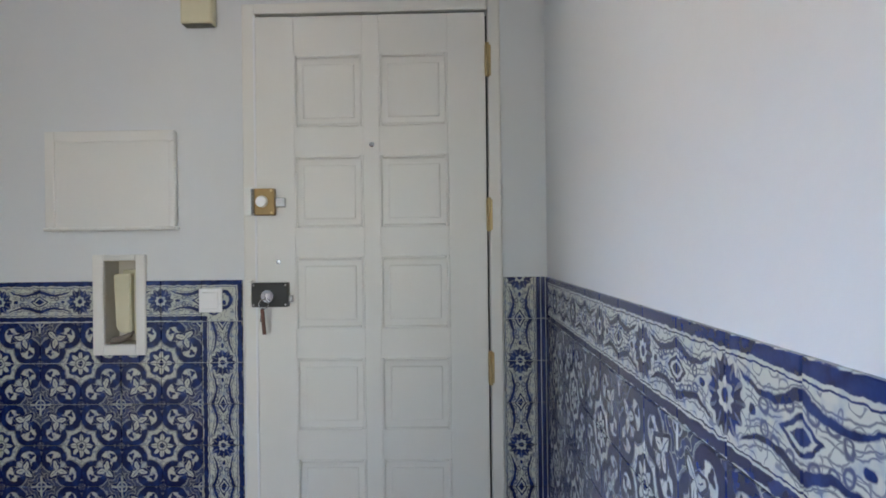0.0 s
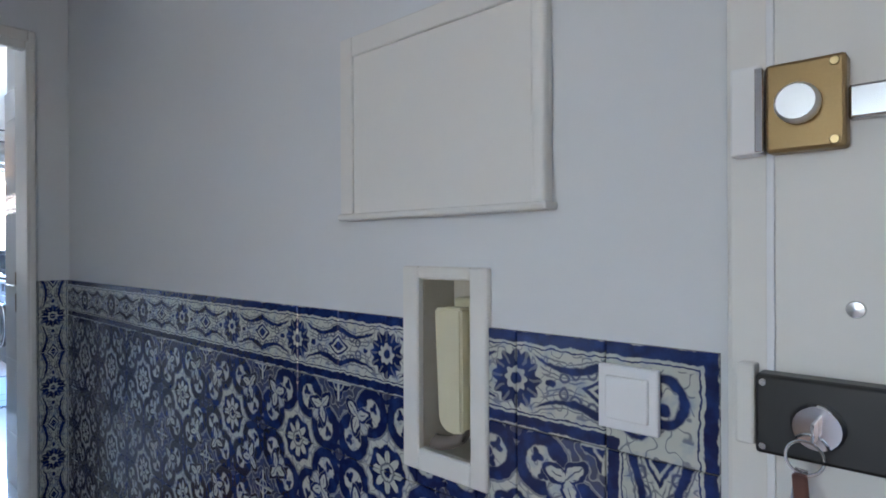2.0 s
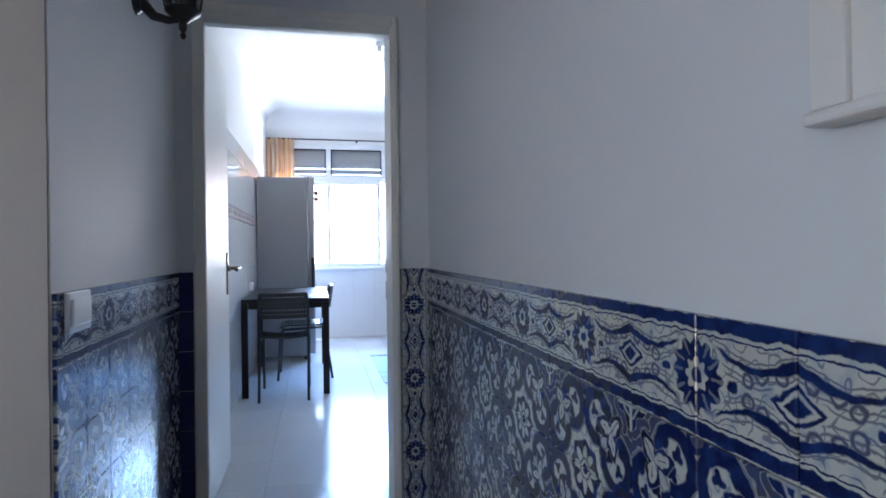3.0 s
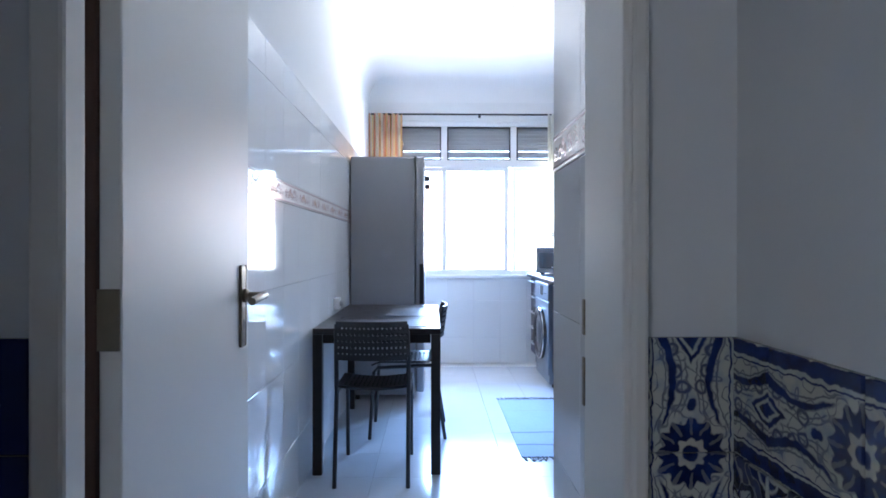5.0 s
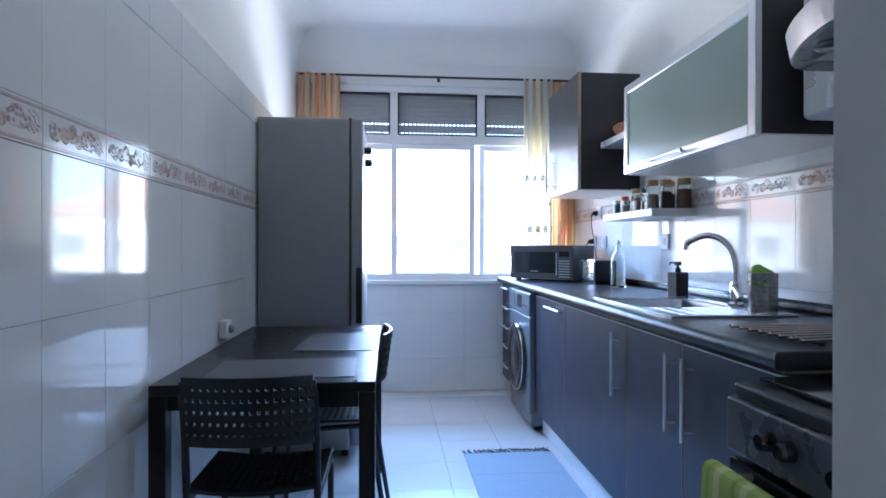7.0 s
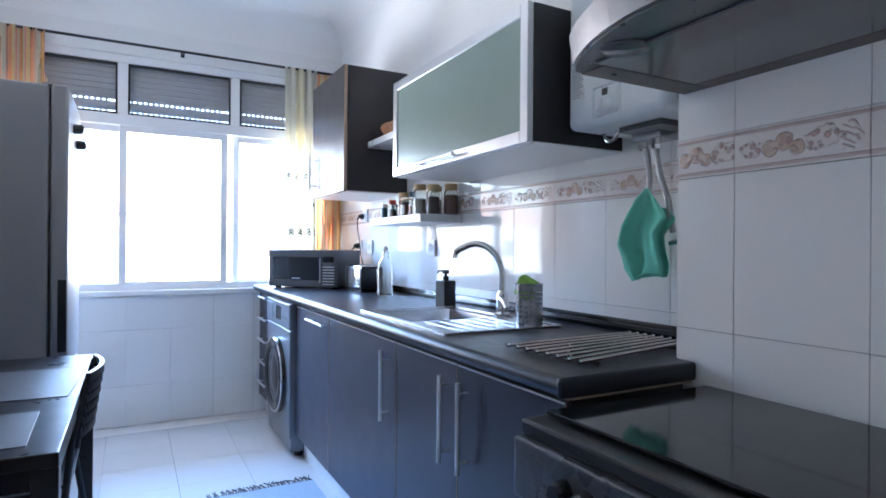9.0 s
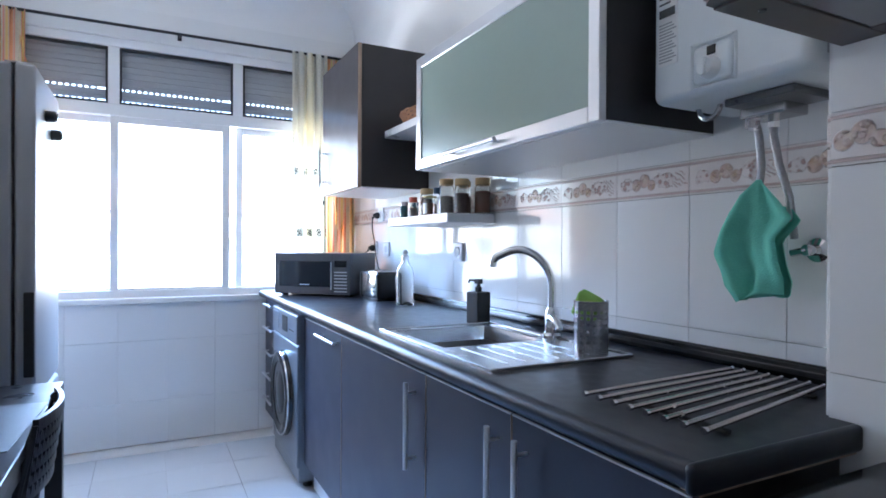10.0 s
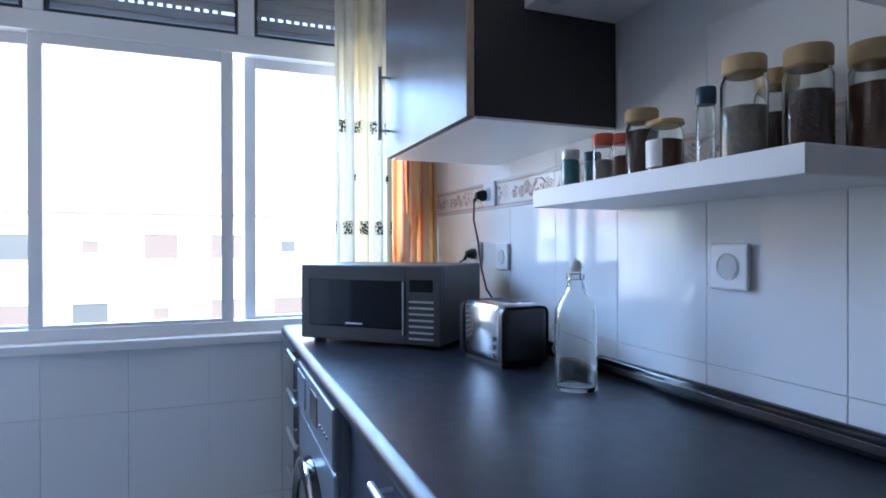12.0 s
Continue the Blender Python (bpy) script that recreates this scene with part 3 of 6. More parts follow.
# ---------------------------------------------------------------- kitchen: large things
def fridge():
    f = thing("fridge", "tall silver-grey fridge freezer against the tiled wall", "fridge", (-5.55, 1.55, 0))
    part("body", box(-5.85, -5.25, 1.285, 1.765, 0.04, 1.822, 0.008), FRIDGE, f)
    for a, b in ((0.06, 0.62), (0.632, 1.825)):
        dr = part("door", box(-5.852, -5.247, 1.772, 1.835, a, b, 0.014, 3), FRIDGE, f, smooth=True)
    part("upper_handle", box(-5.272, -5.243, 1.80, 1.832, 0.72, 1.02, 0.004), BLACK_PLASTIC, f, "dark recessed grip")
    part("lower_handle", box(-5.272, -5.243, 1.80, 1.845, 0.585, 0.615, 0.004), BLACK_PLASTIC, f, "dark recessed grip")
    part("hinge_cover", box(-5.84, -5.78, 1.70, 1.80, 1.822, 1.842, 0.004), BLACK_PLASTIC, f)
    part("top_cover", box(-5.62, -5.27, 1.74, 1.815, 1.8235, 1.832, 0.003), FRIDGE, f)
    for x in (-5.80, -5.30):
        for y in (1.33, 1.74):
            part("foot", lathe((x, y, 0.0), [(0.02, 0), (0.02, 0.04)], 12), BLACK_PLASTIC, f)
    return f


fridge()


def dining_table():
    t = thing("dining_table", "black-brown rectangular table beside the tiled wall", "table", (-4.44, 1.62, 0))
    x0, x1, y0, y1, z = -5.06, -3.82, 1.30, 1.94, 0.735
    part("tabletop", box(x0, x1, y0, y1, z - 0.03, z, 0.003), TABLE, t)
    for a, b, c, d in ((x0 + 0.05, x1 - 0.05, y0 + 0.008, y0 + 0.026), (x0 + 0.05, x1 - 0.05, y1 - 0.026, y1 - 0.008), (x0 + 0.008, x0 + 0.026, y0 + 0.05, y1 - 0.05), (x1 - 0.026, x1 - 0.008, y0 + 0.05, y1 - 0.05)):
        part("apron", box(a, b, c, d, z - 0.075, z - 0.03, 0.002), TABLE, t)
    for x in (x0, x1 - 0.048):
        for y in (y0, y1 - 0.048):
            part("leg", box(x, x + 0.048, y, y + 0.048, 0, z - 0.03, 0.003), TABLE, t)
    return t


TABLE = material("black_brown_wood", (0.014, 0.011, 0.011), 0.30, vary=0.3, scale=12, bump=0.04, bump_scale=200, spec=0.3)
dining_table()


def chair(label):
    """A tubular chair with perforated seat and back; built at the origin, facing -y."""
    c = thing("chair", label, "chair", group="chairs round the table")
    w = 0.174
    for s in (-1, 1):
        part("back_leg", tube([(s * w, 0.24, 0), (s * w, 0.17, 0.44), (s * w, 0.185, 0.60), (s * (w - 0.004), 0.215, 0.74), (s * (w - 0.02), 0.222, 0.765), (s * (w - 0.05), 0.225, 0.775)], 0.0105, 10), BLACK_METAL, c, smooth=True)
        part("front_leg", tube([(s * w, -0.21, 0), (s * w, -0.185, 0.40), (s * w, -0.16, 0.425), (s * w, 0.16, 0.44)], 0.0105, 10), BLACK_METAL, c, smooth=True)
    part("cross_bar", tube([(-w, -0.165, 0.42), (w, -0.165, 0.42)], 0.009, 8), BLACK_METAL, c)

    def seat(u, v):
        x, y = (u - 0.5) * 0.365, -0.20 + v * 0.38
        return (x, y, 0.466 - 0.018 * math.sin(math.pi * u) + 0.012 * (v > 0.9) - 0.02 * max(0, 0.12 - v) / 0.12)
    # rows of small square holes through the seat
    b = bmesh.new()
    nu, nv = 33, 29
    g = [[b.verts.new(seat(i / nu, j / nv)) for j in range(nv + 1)] for i in range(nu + 1)]
    for i in range(nu):
        for j in range(nv):
            if not (i % 2 and j % 2 and 3 <= i <= nu - 4 and 3 <= j <= nv - 4):
                b.faces.new((g[i][j], g[i + 1][j], g[i + 1][j + 1], g[i][j + 1]))
    bmesh.ops.recalc_face_normals(b, faces=b.faces)
    bmesh.ops.solidify(b, geom=b.faces[:], thickness=0.010)
    part("seat", b, SEAT, c, "moulded seat with rows of square holes", smooth=True)
    # slotted backrest: bars between rows of holes
    z0, z1, n, cols = 0.615, 0.775, 5, 16
    def bend(x, z):
        return 0.20 + 0.14 * (z - 0.615) + 0.03 * (1 - (x / 0.174) ** 2)
    for k in range(n + 1):
        z = z0 + k * (z1 - z0) / n
        pts = [(x, bend(x, z), z) for x in [(-0.17 + 0.34 * i / 12) for i in range(13)]]
        bm = None
        for (p, q) in zip(pts, pts[1:]):
            bm = slab(p, q, 0.0105 if k not in (0, n) else 0.014, 0.006, bm)
        bmesh.ops.remove_doubles(bm, verts=bm.verts, dist=0.0015)
        part("back_rail", bm, SEAT, c)
    for i in range(cols + 1):
        x = -0.17 + 0.34 * i / cols
        part("back_slat", slab((x, bend(x, z0), z0), (x, bend(x, z1), z1), 0.0065, 0.005), SEAT, c)
    return c


def slab(p, q, half, thick, bm=None):
    """A short flat bar from p to q."""
    p, q = Vector(p), Vector(q)
    d = (q - p).normalized()
    n = Vector((0, 1, 0))
    s = d.cross(n).normalized()
    b = bmesh.new()
    vs = [b.verts.new(e + s * half * i + n * thick * j) for e in (p, q) for i, j in ((-1, -1), (1, -1), (1, 1), (-1, 1))]
    for f in ((0, 1, 2, 3), (7, 6, 5, 4), (0, 4, 5, 1), (1, 5, 6, 2), (2, 6, 7, 3), (3, 7, 4, 0)):
        b.faces.new([vs[i] for i in f])
    bmesh.ops.recalc_face_normals(b, faces=b.faces)
    return merge(bm, b)


SEAT = material("black_moulded_plastic", (0.014, 0.014, 0.016), 0.32, vary=0.1, scale=15)
first = chair("black tubular chair with slotted back tucked under the table")
first.matrix_basis = pose(-3.905, 1.61, 0, 0, 0, -90)
copy_thing(first, pose(-4.545, 1.735, 0, 0, 0, 0))

# ---------------------------------------------------------------- base units and worktop
CF = 2.868      # face of the doors
part_front = 0.018


def bar_handle(parent, p, q, out):
    """A bar handle from p to q standing off towards -y by out."""
    p, q = Vector(p), Vector(q)
    d = (q - p).normalized()
    o = Vector((0, -out, 0))
    h = part("handle", tube([p + o - d * 0.03, q + o + d * 0.03], 0.0068, 12), HANDLE, parent, "brushed steel bar handle", smooth=True)
    for e in (p, q):
        part("post", tube([e, e + o], 0.0042, 8), HANDLE, h)


def base_unit(x0, x1, doors, handle_x=None, drawers=0, handle_z=(0.586, 0.772), flat_handle=False, label="dark brown kitchen base cabinet"):
    u = thing("base_cabinet", label, "cabinet", ((x0 + x1) / 2, 3.17, 0), group="base cabinets under the worktop")
    part("body", box(x0 + 0.001, x1 - 0.001, CF + 0.02, 3.45, 0.12, 0.855, 0.001), DARK, u)
    part("plinth", box(x0 + 0.001, x1 - 0.001, 2.915, 2.93, 0.0, 0.12), PVC, u, "pale plinth")
    if drawers:
        h = (0.853 - 0.13) / drawers
        for k in range(drawers):
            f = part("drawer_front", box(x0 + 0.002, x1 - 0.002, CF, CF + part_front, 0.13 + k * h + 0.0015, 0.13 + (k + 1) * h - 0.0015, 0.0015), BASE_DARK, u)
            bar_handle(f, ((x0 + x1) / 2 - 0.09, CF, 0.13 + (k + 0.78) * h), ((x0 + x1) / 2 + 0.09, CF, 0.13 + (k + 0.78) * h), 0.03)
    else:
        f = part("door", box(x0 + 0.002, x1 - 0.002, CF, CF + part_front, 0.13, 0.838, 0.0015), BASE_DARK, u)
        part("edge_band", box(x0 + 0.003, x1 - 0.003, CF - 0.0012, CF + 0.004, 0.8345, 0.8386), PALE_EDGE, f, "worn pale door edge")
        part("side_band", box(x1 - 0.0028, x1 - 0.0012, CF - 0.0008, CF + 0.004, 0.131, 0.834), WORN_EDGE, f, "worn orange-brown door edge")
        if flat_handle:
            bar_handle(f, (handle_x - 0.11, CF, 0.80), (handle_x + 0.11, CF, 0.80), 0.03)
        elif handle_x:
            bar_handle(f, (handle_x, CF, handle_z[0]), (handle_x, CF, handle_z[1]), 0.032)
    return u


base_unit(-6.62, -6.20, 0, drawers=5, label="dark brown drawer unit with steel handles beside the window")
base_unit(-5.585, -4.99, 1, handle_x=-5.14, flat_handle=True, label="dark brown appliance front with a short steel handle")
base_unit(-4.99, -4.215, 1, handle_x=-4.283, label="dark brown base cabinet under the sink with a bar handle")
base_unit(-4.215, -3.795, 1, handle_x=-3.844, label="dark brown base cabinet with a tall steel bar handle")
base_unit(-3.795, -3.34, 1, handle_x=-3.739, label="dark brown base cabinet beside the cooker")


def worktop():
    # the sink is set into a real cut-out
    x0, x1, y0, y1, z0, z1 = -6.63, -3.318, 2.846, KYR - 0.01, 0.858, 0.90
    sx0, sx1, sy0, sy1 = -4.590, -4.205, 2.915, 3.288
    w = thing("worktop", "black laminate worktop with a worn pale front edge", "worktop", ((x0 + x1) / 2, 3.15, z0))
    xs, ys = [x0, sx0, sx1, COLX - 0.004, x1], [y0, sy0, COLY - 0.004, sy1, y1]
    bm = bmesh.new()
    g = [[bm.verts.new((x, y, z1)) for y in ys] for x in xs]
    for i in range(4):
        for j in range(4):
            if not ((i == 1 and j in (1, 2)) or (i == 3 and j >= 2)):
                bm.faces.new((g[i][j], g[i + 1][j], g[i + 1][j + 1], g[i][j + 1]))
    bmesh.ops.delete(bm, geom=[v for v in bm.verts if not v.link_faces], context="VERTS")
    down = bmesh.ops.extrude_face_region(bm, geom=bm.faces[:])
    bmesh.ops.translate(bm, vec=(0, 0, z0 - z1), verts=[v for v in down["geom"] if isinstance(v, bmesh.types.BMVert)])
    bmesh.ops.recalc_face_normals(bm, faces=bm.faces)
    part("top", bm, WORKTOP, w)
    part("front_edge", tube([(x0, y0, z0 + 0.021), (x1, y0, z0 + 0.021)], 0.021, 16), WORKTOP, w, smooth=True)
    part("end_edge", box(x1 - 0.004, x1 + 0.014, y0 - 0.0215, COLY - 0.006, z0 - 0.001, z1 + 0.001, 0.008, 3), WORKTOP, w, smooth=True)
    part("end_strip", box(x1 - 0.03, x1 + 0.004, y0 + 0.004, COLY - 0.01, z0 - 0.007, z0 - 0.0015, 0.001), WORN_EDGE, w, "pale raw strip under the end")
    part("upstand", box(x0, COLX - 0.004, y1 - 0.022, y1, z1, z1 + 0.04, 0.008, 3), BLACK_GLOSS, w, "glossy black upstand along the wall", smooth=True)
    part("upstand_trim", box(x0, COLX - 0.004, y1 - 0.0235, y1 - 0.02, z1 + 0.012, z1 + 0.026, 0.001), CHROME_DARK, w, "thin dark steel strip")
    return w


worktop()


def washing_machine():
    m = thing("washing_machine", "grey front-loading washing machine under the worktop", "washing machine", (-5.89, 3.15, 0))
    x0, x1, y = -6.19, -5.595, 2.835
    part("body", box(x0, x1, y + 0.012, 3.43, 0.03, 0.848, 0.006), WM, m)
    part("front", box(x0, x1, y, y + 0.02, 0.10, 0.70, 0.010, 3), WM, m)
    part("plinth", box(x0 + 0.005, x1 - 0.005, y + 0.01, y + 0.03, 0.03, 0.095, 0.003), WM, m)
    pan = part("control_panel", box(x0, x1, y - 0.004, y + 0.02, 0.704, 0.846, 0.008, 3), WM, m, "grey control panel")
    part("display", box(-5.92, -5.80, y - 0.006, y - 0.003, 0.74, 0.82, 0.001), BLACK_GLOSS, pan)
    part("drawer", box(x0 + 0.02, x0 + 0.18, y - 0.007, y - 0.003, 0.735, 0.825, 0.002), WM, pan)
    for k in range(4):
        part("button", box(-5.76 + k * 0.03, -5.745 + k * 0.03, y - 0.007, y - 0.003, 0.76, 0.766, 0.001), BLACK_PLASTIC, pan)
    cx, cz = -5.90, 0.41
    ring = part("door_ring", lathe((cx, y, cz), [(0.150, -0.006), (0.165, -0.026), (0.196, -0.034), (0.214, -0.026), (0.222, -0.006), (0.222, 0.004)], 40, "y"), BLACK_GLOSS, m, "dark porthole door with a chrome rim", smooth=True)
    part("chrome_rim", tube(arc((cx, y - 0.024, cz), 0.216, 0, 360, 56, "xz"), 0.0055, 10), CHROME, ring, smooth=True)
    part("porthole_rim", lathe((cx, y, cz), [(0.150, -0.006), (0.158, -0.021), (0.170, -0.0225)], 40, "y"), BLACK_GLOSS, ring, smooth=True)
    part("porthole", lathe((cx, y, cz), [(0.0, -0.034), (0.08, -0.030), (0.13, -0.019), (0.152, -0.008)], 40, "y"), BLACK_GLOSS, ring, "dark glass bowl", smooth=True)
    for x in (x0 + 0.05, x1 - 0.05):
        for yy in (2.90, 3.38):
            part("foot", lathe((x, yy, 0), [(0.025, 0), (0.025, 0.03)], 10), BLACK_PLASTIC, m)
    return m


WM = material("grey_metallic_lacquer", (0.20, 0.21, 0.23), 0.34, 0.55, vary=0.06, scale=6)
washing_machine()


COOKER_GREY = material("dark_grey_enamel", (0.10, 0.10, 0.11), 0.28, 0.4, vary=0.08, scale=10)


def cooker():
    c = thing("cooker", "black freestanding cooker with a glass lid", "cooker", (-3.0, 2.97, 0))
    x0, x1, y0, y1 = -3.282, -2.69, 2.70, 3.222
    part("body", box(x0 + 0.004, x1 - 0.004, y0 + 0.03, y1 - 0.01, 0.04, 0.815, 0.004), BLACK_PLASTIC, c)
    part("top", box(x0, x1, y0 + 0.01, y1, 0.815, 0.845, 0.006), BLACK_PLASTIC, c)
    part("lid", box(x0 + 0.012, x1 - 0.012, y0 + 0.06, y1 - 0.01, 0.848, 0.856, 0.003), BLACK_GLOSS, c, "black glass lid, closed")
    part("control_panel", box(x0, x1, y0 - 0.006, y0 + 0.03, 0.705, 0.815, 0.006, 3), COOKER_GREY, c, "dark grey control panel")
    for x in (-3.137, -3.083, -2.955, -2.90, -2.80):
        part("knob", lathe((x, y0 - 0.004, 0.765), [(0.0, -0.028), (0.014, -0.028), (0.017, -0.02), (0.02, 0.0)], 18, "y"), BLACK_GLOSS, c)
    dr = part("oven_door", box(x0, x1, y0 - 0.002, y0 + 0.03, 0.18, 0.69, 0.008), BLACK_GLOSS, c, "dark glass oven door")
    part("handle", tube([(x0 + 0.02, y0 - 0.052, 0.672), (x1 - 0.02, y0 - 0.052, 0.672)], 0.010, 12), ALU, dr)
    for x in (x0 + 0.08, x1 - 0.08):
        part("post", tube([(x, y0 - 0.052, 0.672), (x, y0 + 0.005, 0.672)], 0.008, 8), ALU, dr)
    part("drawer", box(x0, x1, y0, y0 + 0.03, 0.05, 0.17, 0.006), BLACK_PLASTIC, c)
    for x in (x0 + 0.05, x1 - 0.05):
        for y in (y0 + 0.08, y1 - 0.08):
            part("foot", lathe((x, y, 0), [(0.02, 0), (0.02, 0.04)], 10), BLACK_PLASTIC, c)
    return c


cooker()


def wall_cabinets():
    a = thing("wall_cabinet", "tall dark brown wall cabinet with a bar handle beside the window", "cabinet", (-5.75, 3.28, 1.473))
    part("body", box(-6.06, -5.44, 3.105, KYR - 0.012, 1.4755, 2.165, 0.0015), DARK, a)
    part("underside", box(-6.058, -5.442, 3.107, KYR - 0.012, 1.470, 1.4755), WHITE_LAM, a, "white underside")
    f = part("door", box(-6.06, -5.44, 3.084, 3.102, 1.472, 2.166, 0.0015), DARK, a)
    part("edge_band", box(-5.4405, -5.4385, 3.0845, 3.1015, 1.473, 2.165), WORN_EDGE, f)
    bar_handle(f, (-6.02, 3.084, 1.55), (-6.02, 3.084, 1.71), 0.032)
    g = thing("glass_wall_cabinet", "dark wall cabinet with a frosted glass flap framed in aluminium", "cabinet", (-4.28, 3.28, 1.473))
    x0, x1, z0, z1 = -4.765, -3.775, 1.478, 1.888
    for n, b in (("side", (x0, x0 + 0.018, 3.108, KYR - 0.012, z0, z1)), ("side", (x1 - 0.018, x1, 3.108, KYR - 0.012, z0, z1)), ("top", (x0 + 0.018, x1 - 0.018, 3.108, KYR - 0.012, z1 - 0.018, z1)),
                 ("bottom", (x0 + 0.018, x1 - 0.018, 3.108, KYR - 0.012, z0, z0 + 0.018)), ("back", (x0 + 0.018, x1 - 0.018, KYR - 0.02, KYR - 0.012, z0 + 0.018, z1 - 0.018))):
        part(n, box(*b, bevel=0.001), DARK, g)
    part("underside", box(x0 + 0.001, x1 - 0.001, 3.11, KYR - 0.012, z0 - 0.006, z0 - 0.0005), WHITE_LAM, g, "white underside")
    fl = part("flap_frame", ring_frame("y", 3.084, x0, x1, z0 - 0.004, z1, 0.038, 0.022, 0.002), ALU, g, "aluminium flap frame")
    part("frosted_pane", box(x0 + 0.034, x1 - 0.034, 3.090, 3.096, z0 + 0.03, z1 - 0.034), FROST, fl, "grey-green frosted glass")
    bar_handle(fl, (-4.46, 3.084, z0 + 0.016), (-4.20, 3.084, z0 + 0.016), 0.028)
    s = thing("wall_shelf", "white shelf between the wall cabinets", "shelf", (-5.1, 3.35, 1.70))
    part("board", box(-5.438, -4.768, 3.22, KYR - 0.012, 1.715, 1.75, 0.003), WHITE_LAM, s)


FROST = material("frosted_green_glass", (0.30, 0.38, 0.33), 0.22, vary=0.05, scale=3, gloss_vary=0.03, spec=0.5)
wall_cabinets()

# ---------------------------------------------------------------- kitchen: things on and above the worktop
def sink():
    s = thing("sink", "stainless steel inset sink with a ribbed drainer in the worktop", "sink", (-4.26, 3.10, 0.90))
    x0, x1, y0, y1, z = -4.622, -3.905, 2.885, 3.325, 0.905
    bx0, bx1, by0, by1 = -4.578, -4.215, 2.925, 3.278
    bm = None
    for b in ((x0, bx0, y0, y1), (bx1, x1, y0, y1), (bx0, bx1, y0, by0), (bx0, bx1, by1, y1)):
        bm = box(b[0], b[1], b[2], b[3], z - 0.005, z, bm=bm)
    part("deck", bm, STEEL, s)
    part("rim", ring_frame_flat(x0, x1, y0, y1, z - 0.003, z + 0.004, 0.010), STEEL, s)

    def bowl(u, v):
        a = 2 * math.pi * u
        cx, cy, hx, hy = (bx0 + bx1) / 2, (by0 + by1) / 2, (bx1 - bx0) / 2, (by1 - by0) / 2
        k = 9.0
        c, q = math.cos(a), math.sin(a)
        r = (abs(c) ** k + abs(q) ** k) ** (-1 / k)
        if v < 0.7:
            sh, dz = 1 + 0.02 - 0.10 * v / 0.7, 0.14 * v / 0.7
        else:
            w = (v - 0.7) / 0.3
            sh, dz = 0.92 * max(0.0, 1 - w) ** 0.6, 0.14 + 0.02 * math.sin(w * math.pi / 2)
        return (cx + hx * r * c * sh, cy + hy * r * q * sh, z - 0.002 - dz)
    part("bowl", sheet(bowl, 48, 14), STEEL, s, "deep steel bowl", smooth=True)
    for k in range(6):
        y = 2.965 + k * 0.052
        part("drainer_rib", tube([(-4.19, y, z), (-3.955, y, z + 0.0005)], 0.0017, 8), STEEL, s)
    part("waste", lathe((-4.40, 3.11, z - 0.162), [(0, 0.002), (0.035, 0.002), (0.04, 0.0)], 20), CHROME, s)
    return s


def ring_frame_flat(x0, x1, y0, y1, z0, z1, w):
    bm = box(x0, x1, y0, y0 + w, z0, z1, 0.002, 1)
    bm = box(x0, x1, y1 - w, y1, z0, z1, 0.002, 1, bm)
    bm = box(x0, x0 + w, y0 + w, y1 - w, z0, z1, 0.002, 1, bm)
    return box(x1 - w, x1, y0 + w, y1 - w, z0, z1, 0.002, 1, bm)


sink()


def tap():
    b = Vector((-4.228, 3.308, 0.905))
    t = thing("tap", "chrome swan-neck mixer tap behind the sink", "tap", b)
    part("base", lathe(b, [(0.029, 0), (0.029, 0.010), (0.0225, 0.018), (0.0225, 0.072), (0.020, 0.086), (0.0145, 0.096)], 32), CHROME, t, smooth=True)
    d, up = Vector((-0.83, -0.55, 0)).normalized(), Vector((0, 0, 1))
    pts = [b + up * (0.08 + 0.009 * k) for k in range(8)]
    for k in range(1, 29):
        a = radians(k * 112 / 28)
        pts.append(b + up * (0.146 + 0.128 * math.sin(a)) + d * (0.112 * (1 - math.cos(a))))
    tip = pts[-1]
    pts += [tip + d * (0.011 * k) - up * (0.0045 * k) for k in range(1, 4)]
    tip = pts[-1]
    pts += [tip + d * 0.015 * math.sin(a) - up * (0.004 + 0.017 * (1 - math.cos(a))) for a in [radians(18 * k) for k in range(1, 6)]]
    part("spout", tube(pts, 0.0125, 20), CHROME, t, smooth=True)
    part("aerator", lathe(pts[-1], [(0.0105, 0.002), (0.0135, 0.0), (0.0135, -0.013), (0.0105, -0.014), (0, -0.013)], 20), CHROME, t, smooth=True)
    part("lever", tube([b + Vector((0.0, -0.004, 0.060)), b + Vector((0.022, -0.012, 0.066)), b + Vector((0.044, -0.018, 0.058)), b + Vector((0.064, -0.022, 0.036))], 0.018, 18, r_end=0.010), CHROME, t, "lever turned to the side", smooth=True)
    return t


tap()


def soap_dispenser():
    s = thing("soap_dispenser", "black square soap dispenser with a pump behind the sink", "dispenser", (-4.664, 3.300, 0.90))
    turn = pose(-4.664, 3.300, 0.90, 0, 0, 12)
    part("bottle", box(-0.033, 0.033, -0.033, 0.033, 0, 0.118, 0.005, 2, turn=turn), BLACK_MATT, s)
    part("collar", lathe((-4.664, 3.300, 0.90), [(0.013, 0.118), (0.013, 0.135), (0.008, 0.137), (0.005, 0.150)], 16), BLACK_MATT, s)
    part("pump", merge(box(-0.013, 0.013, -0.011, 0.011, 0.148, 0.166, 0.003, turn=turn), tube([turn @ Vector((-0.01, 0, 0.16)), turn @ Vector((-0.045, -0.005, 0.16)), turn @ Vector((-0.05, -0.005, 0.15))], 0.004, 8)), BLACK_MATT, s)
    return s


BLACK_MATT = material("black_stoneware", (0.016, 0.015, 0.015), 0.5, vary=0.2, scale=30)
soap_dispenser()


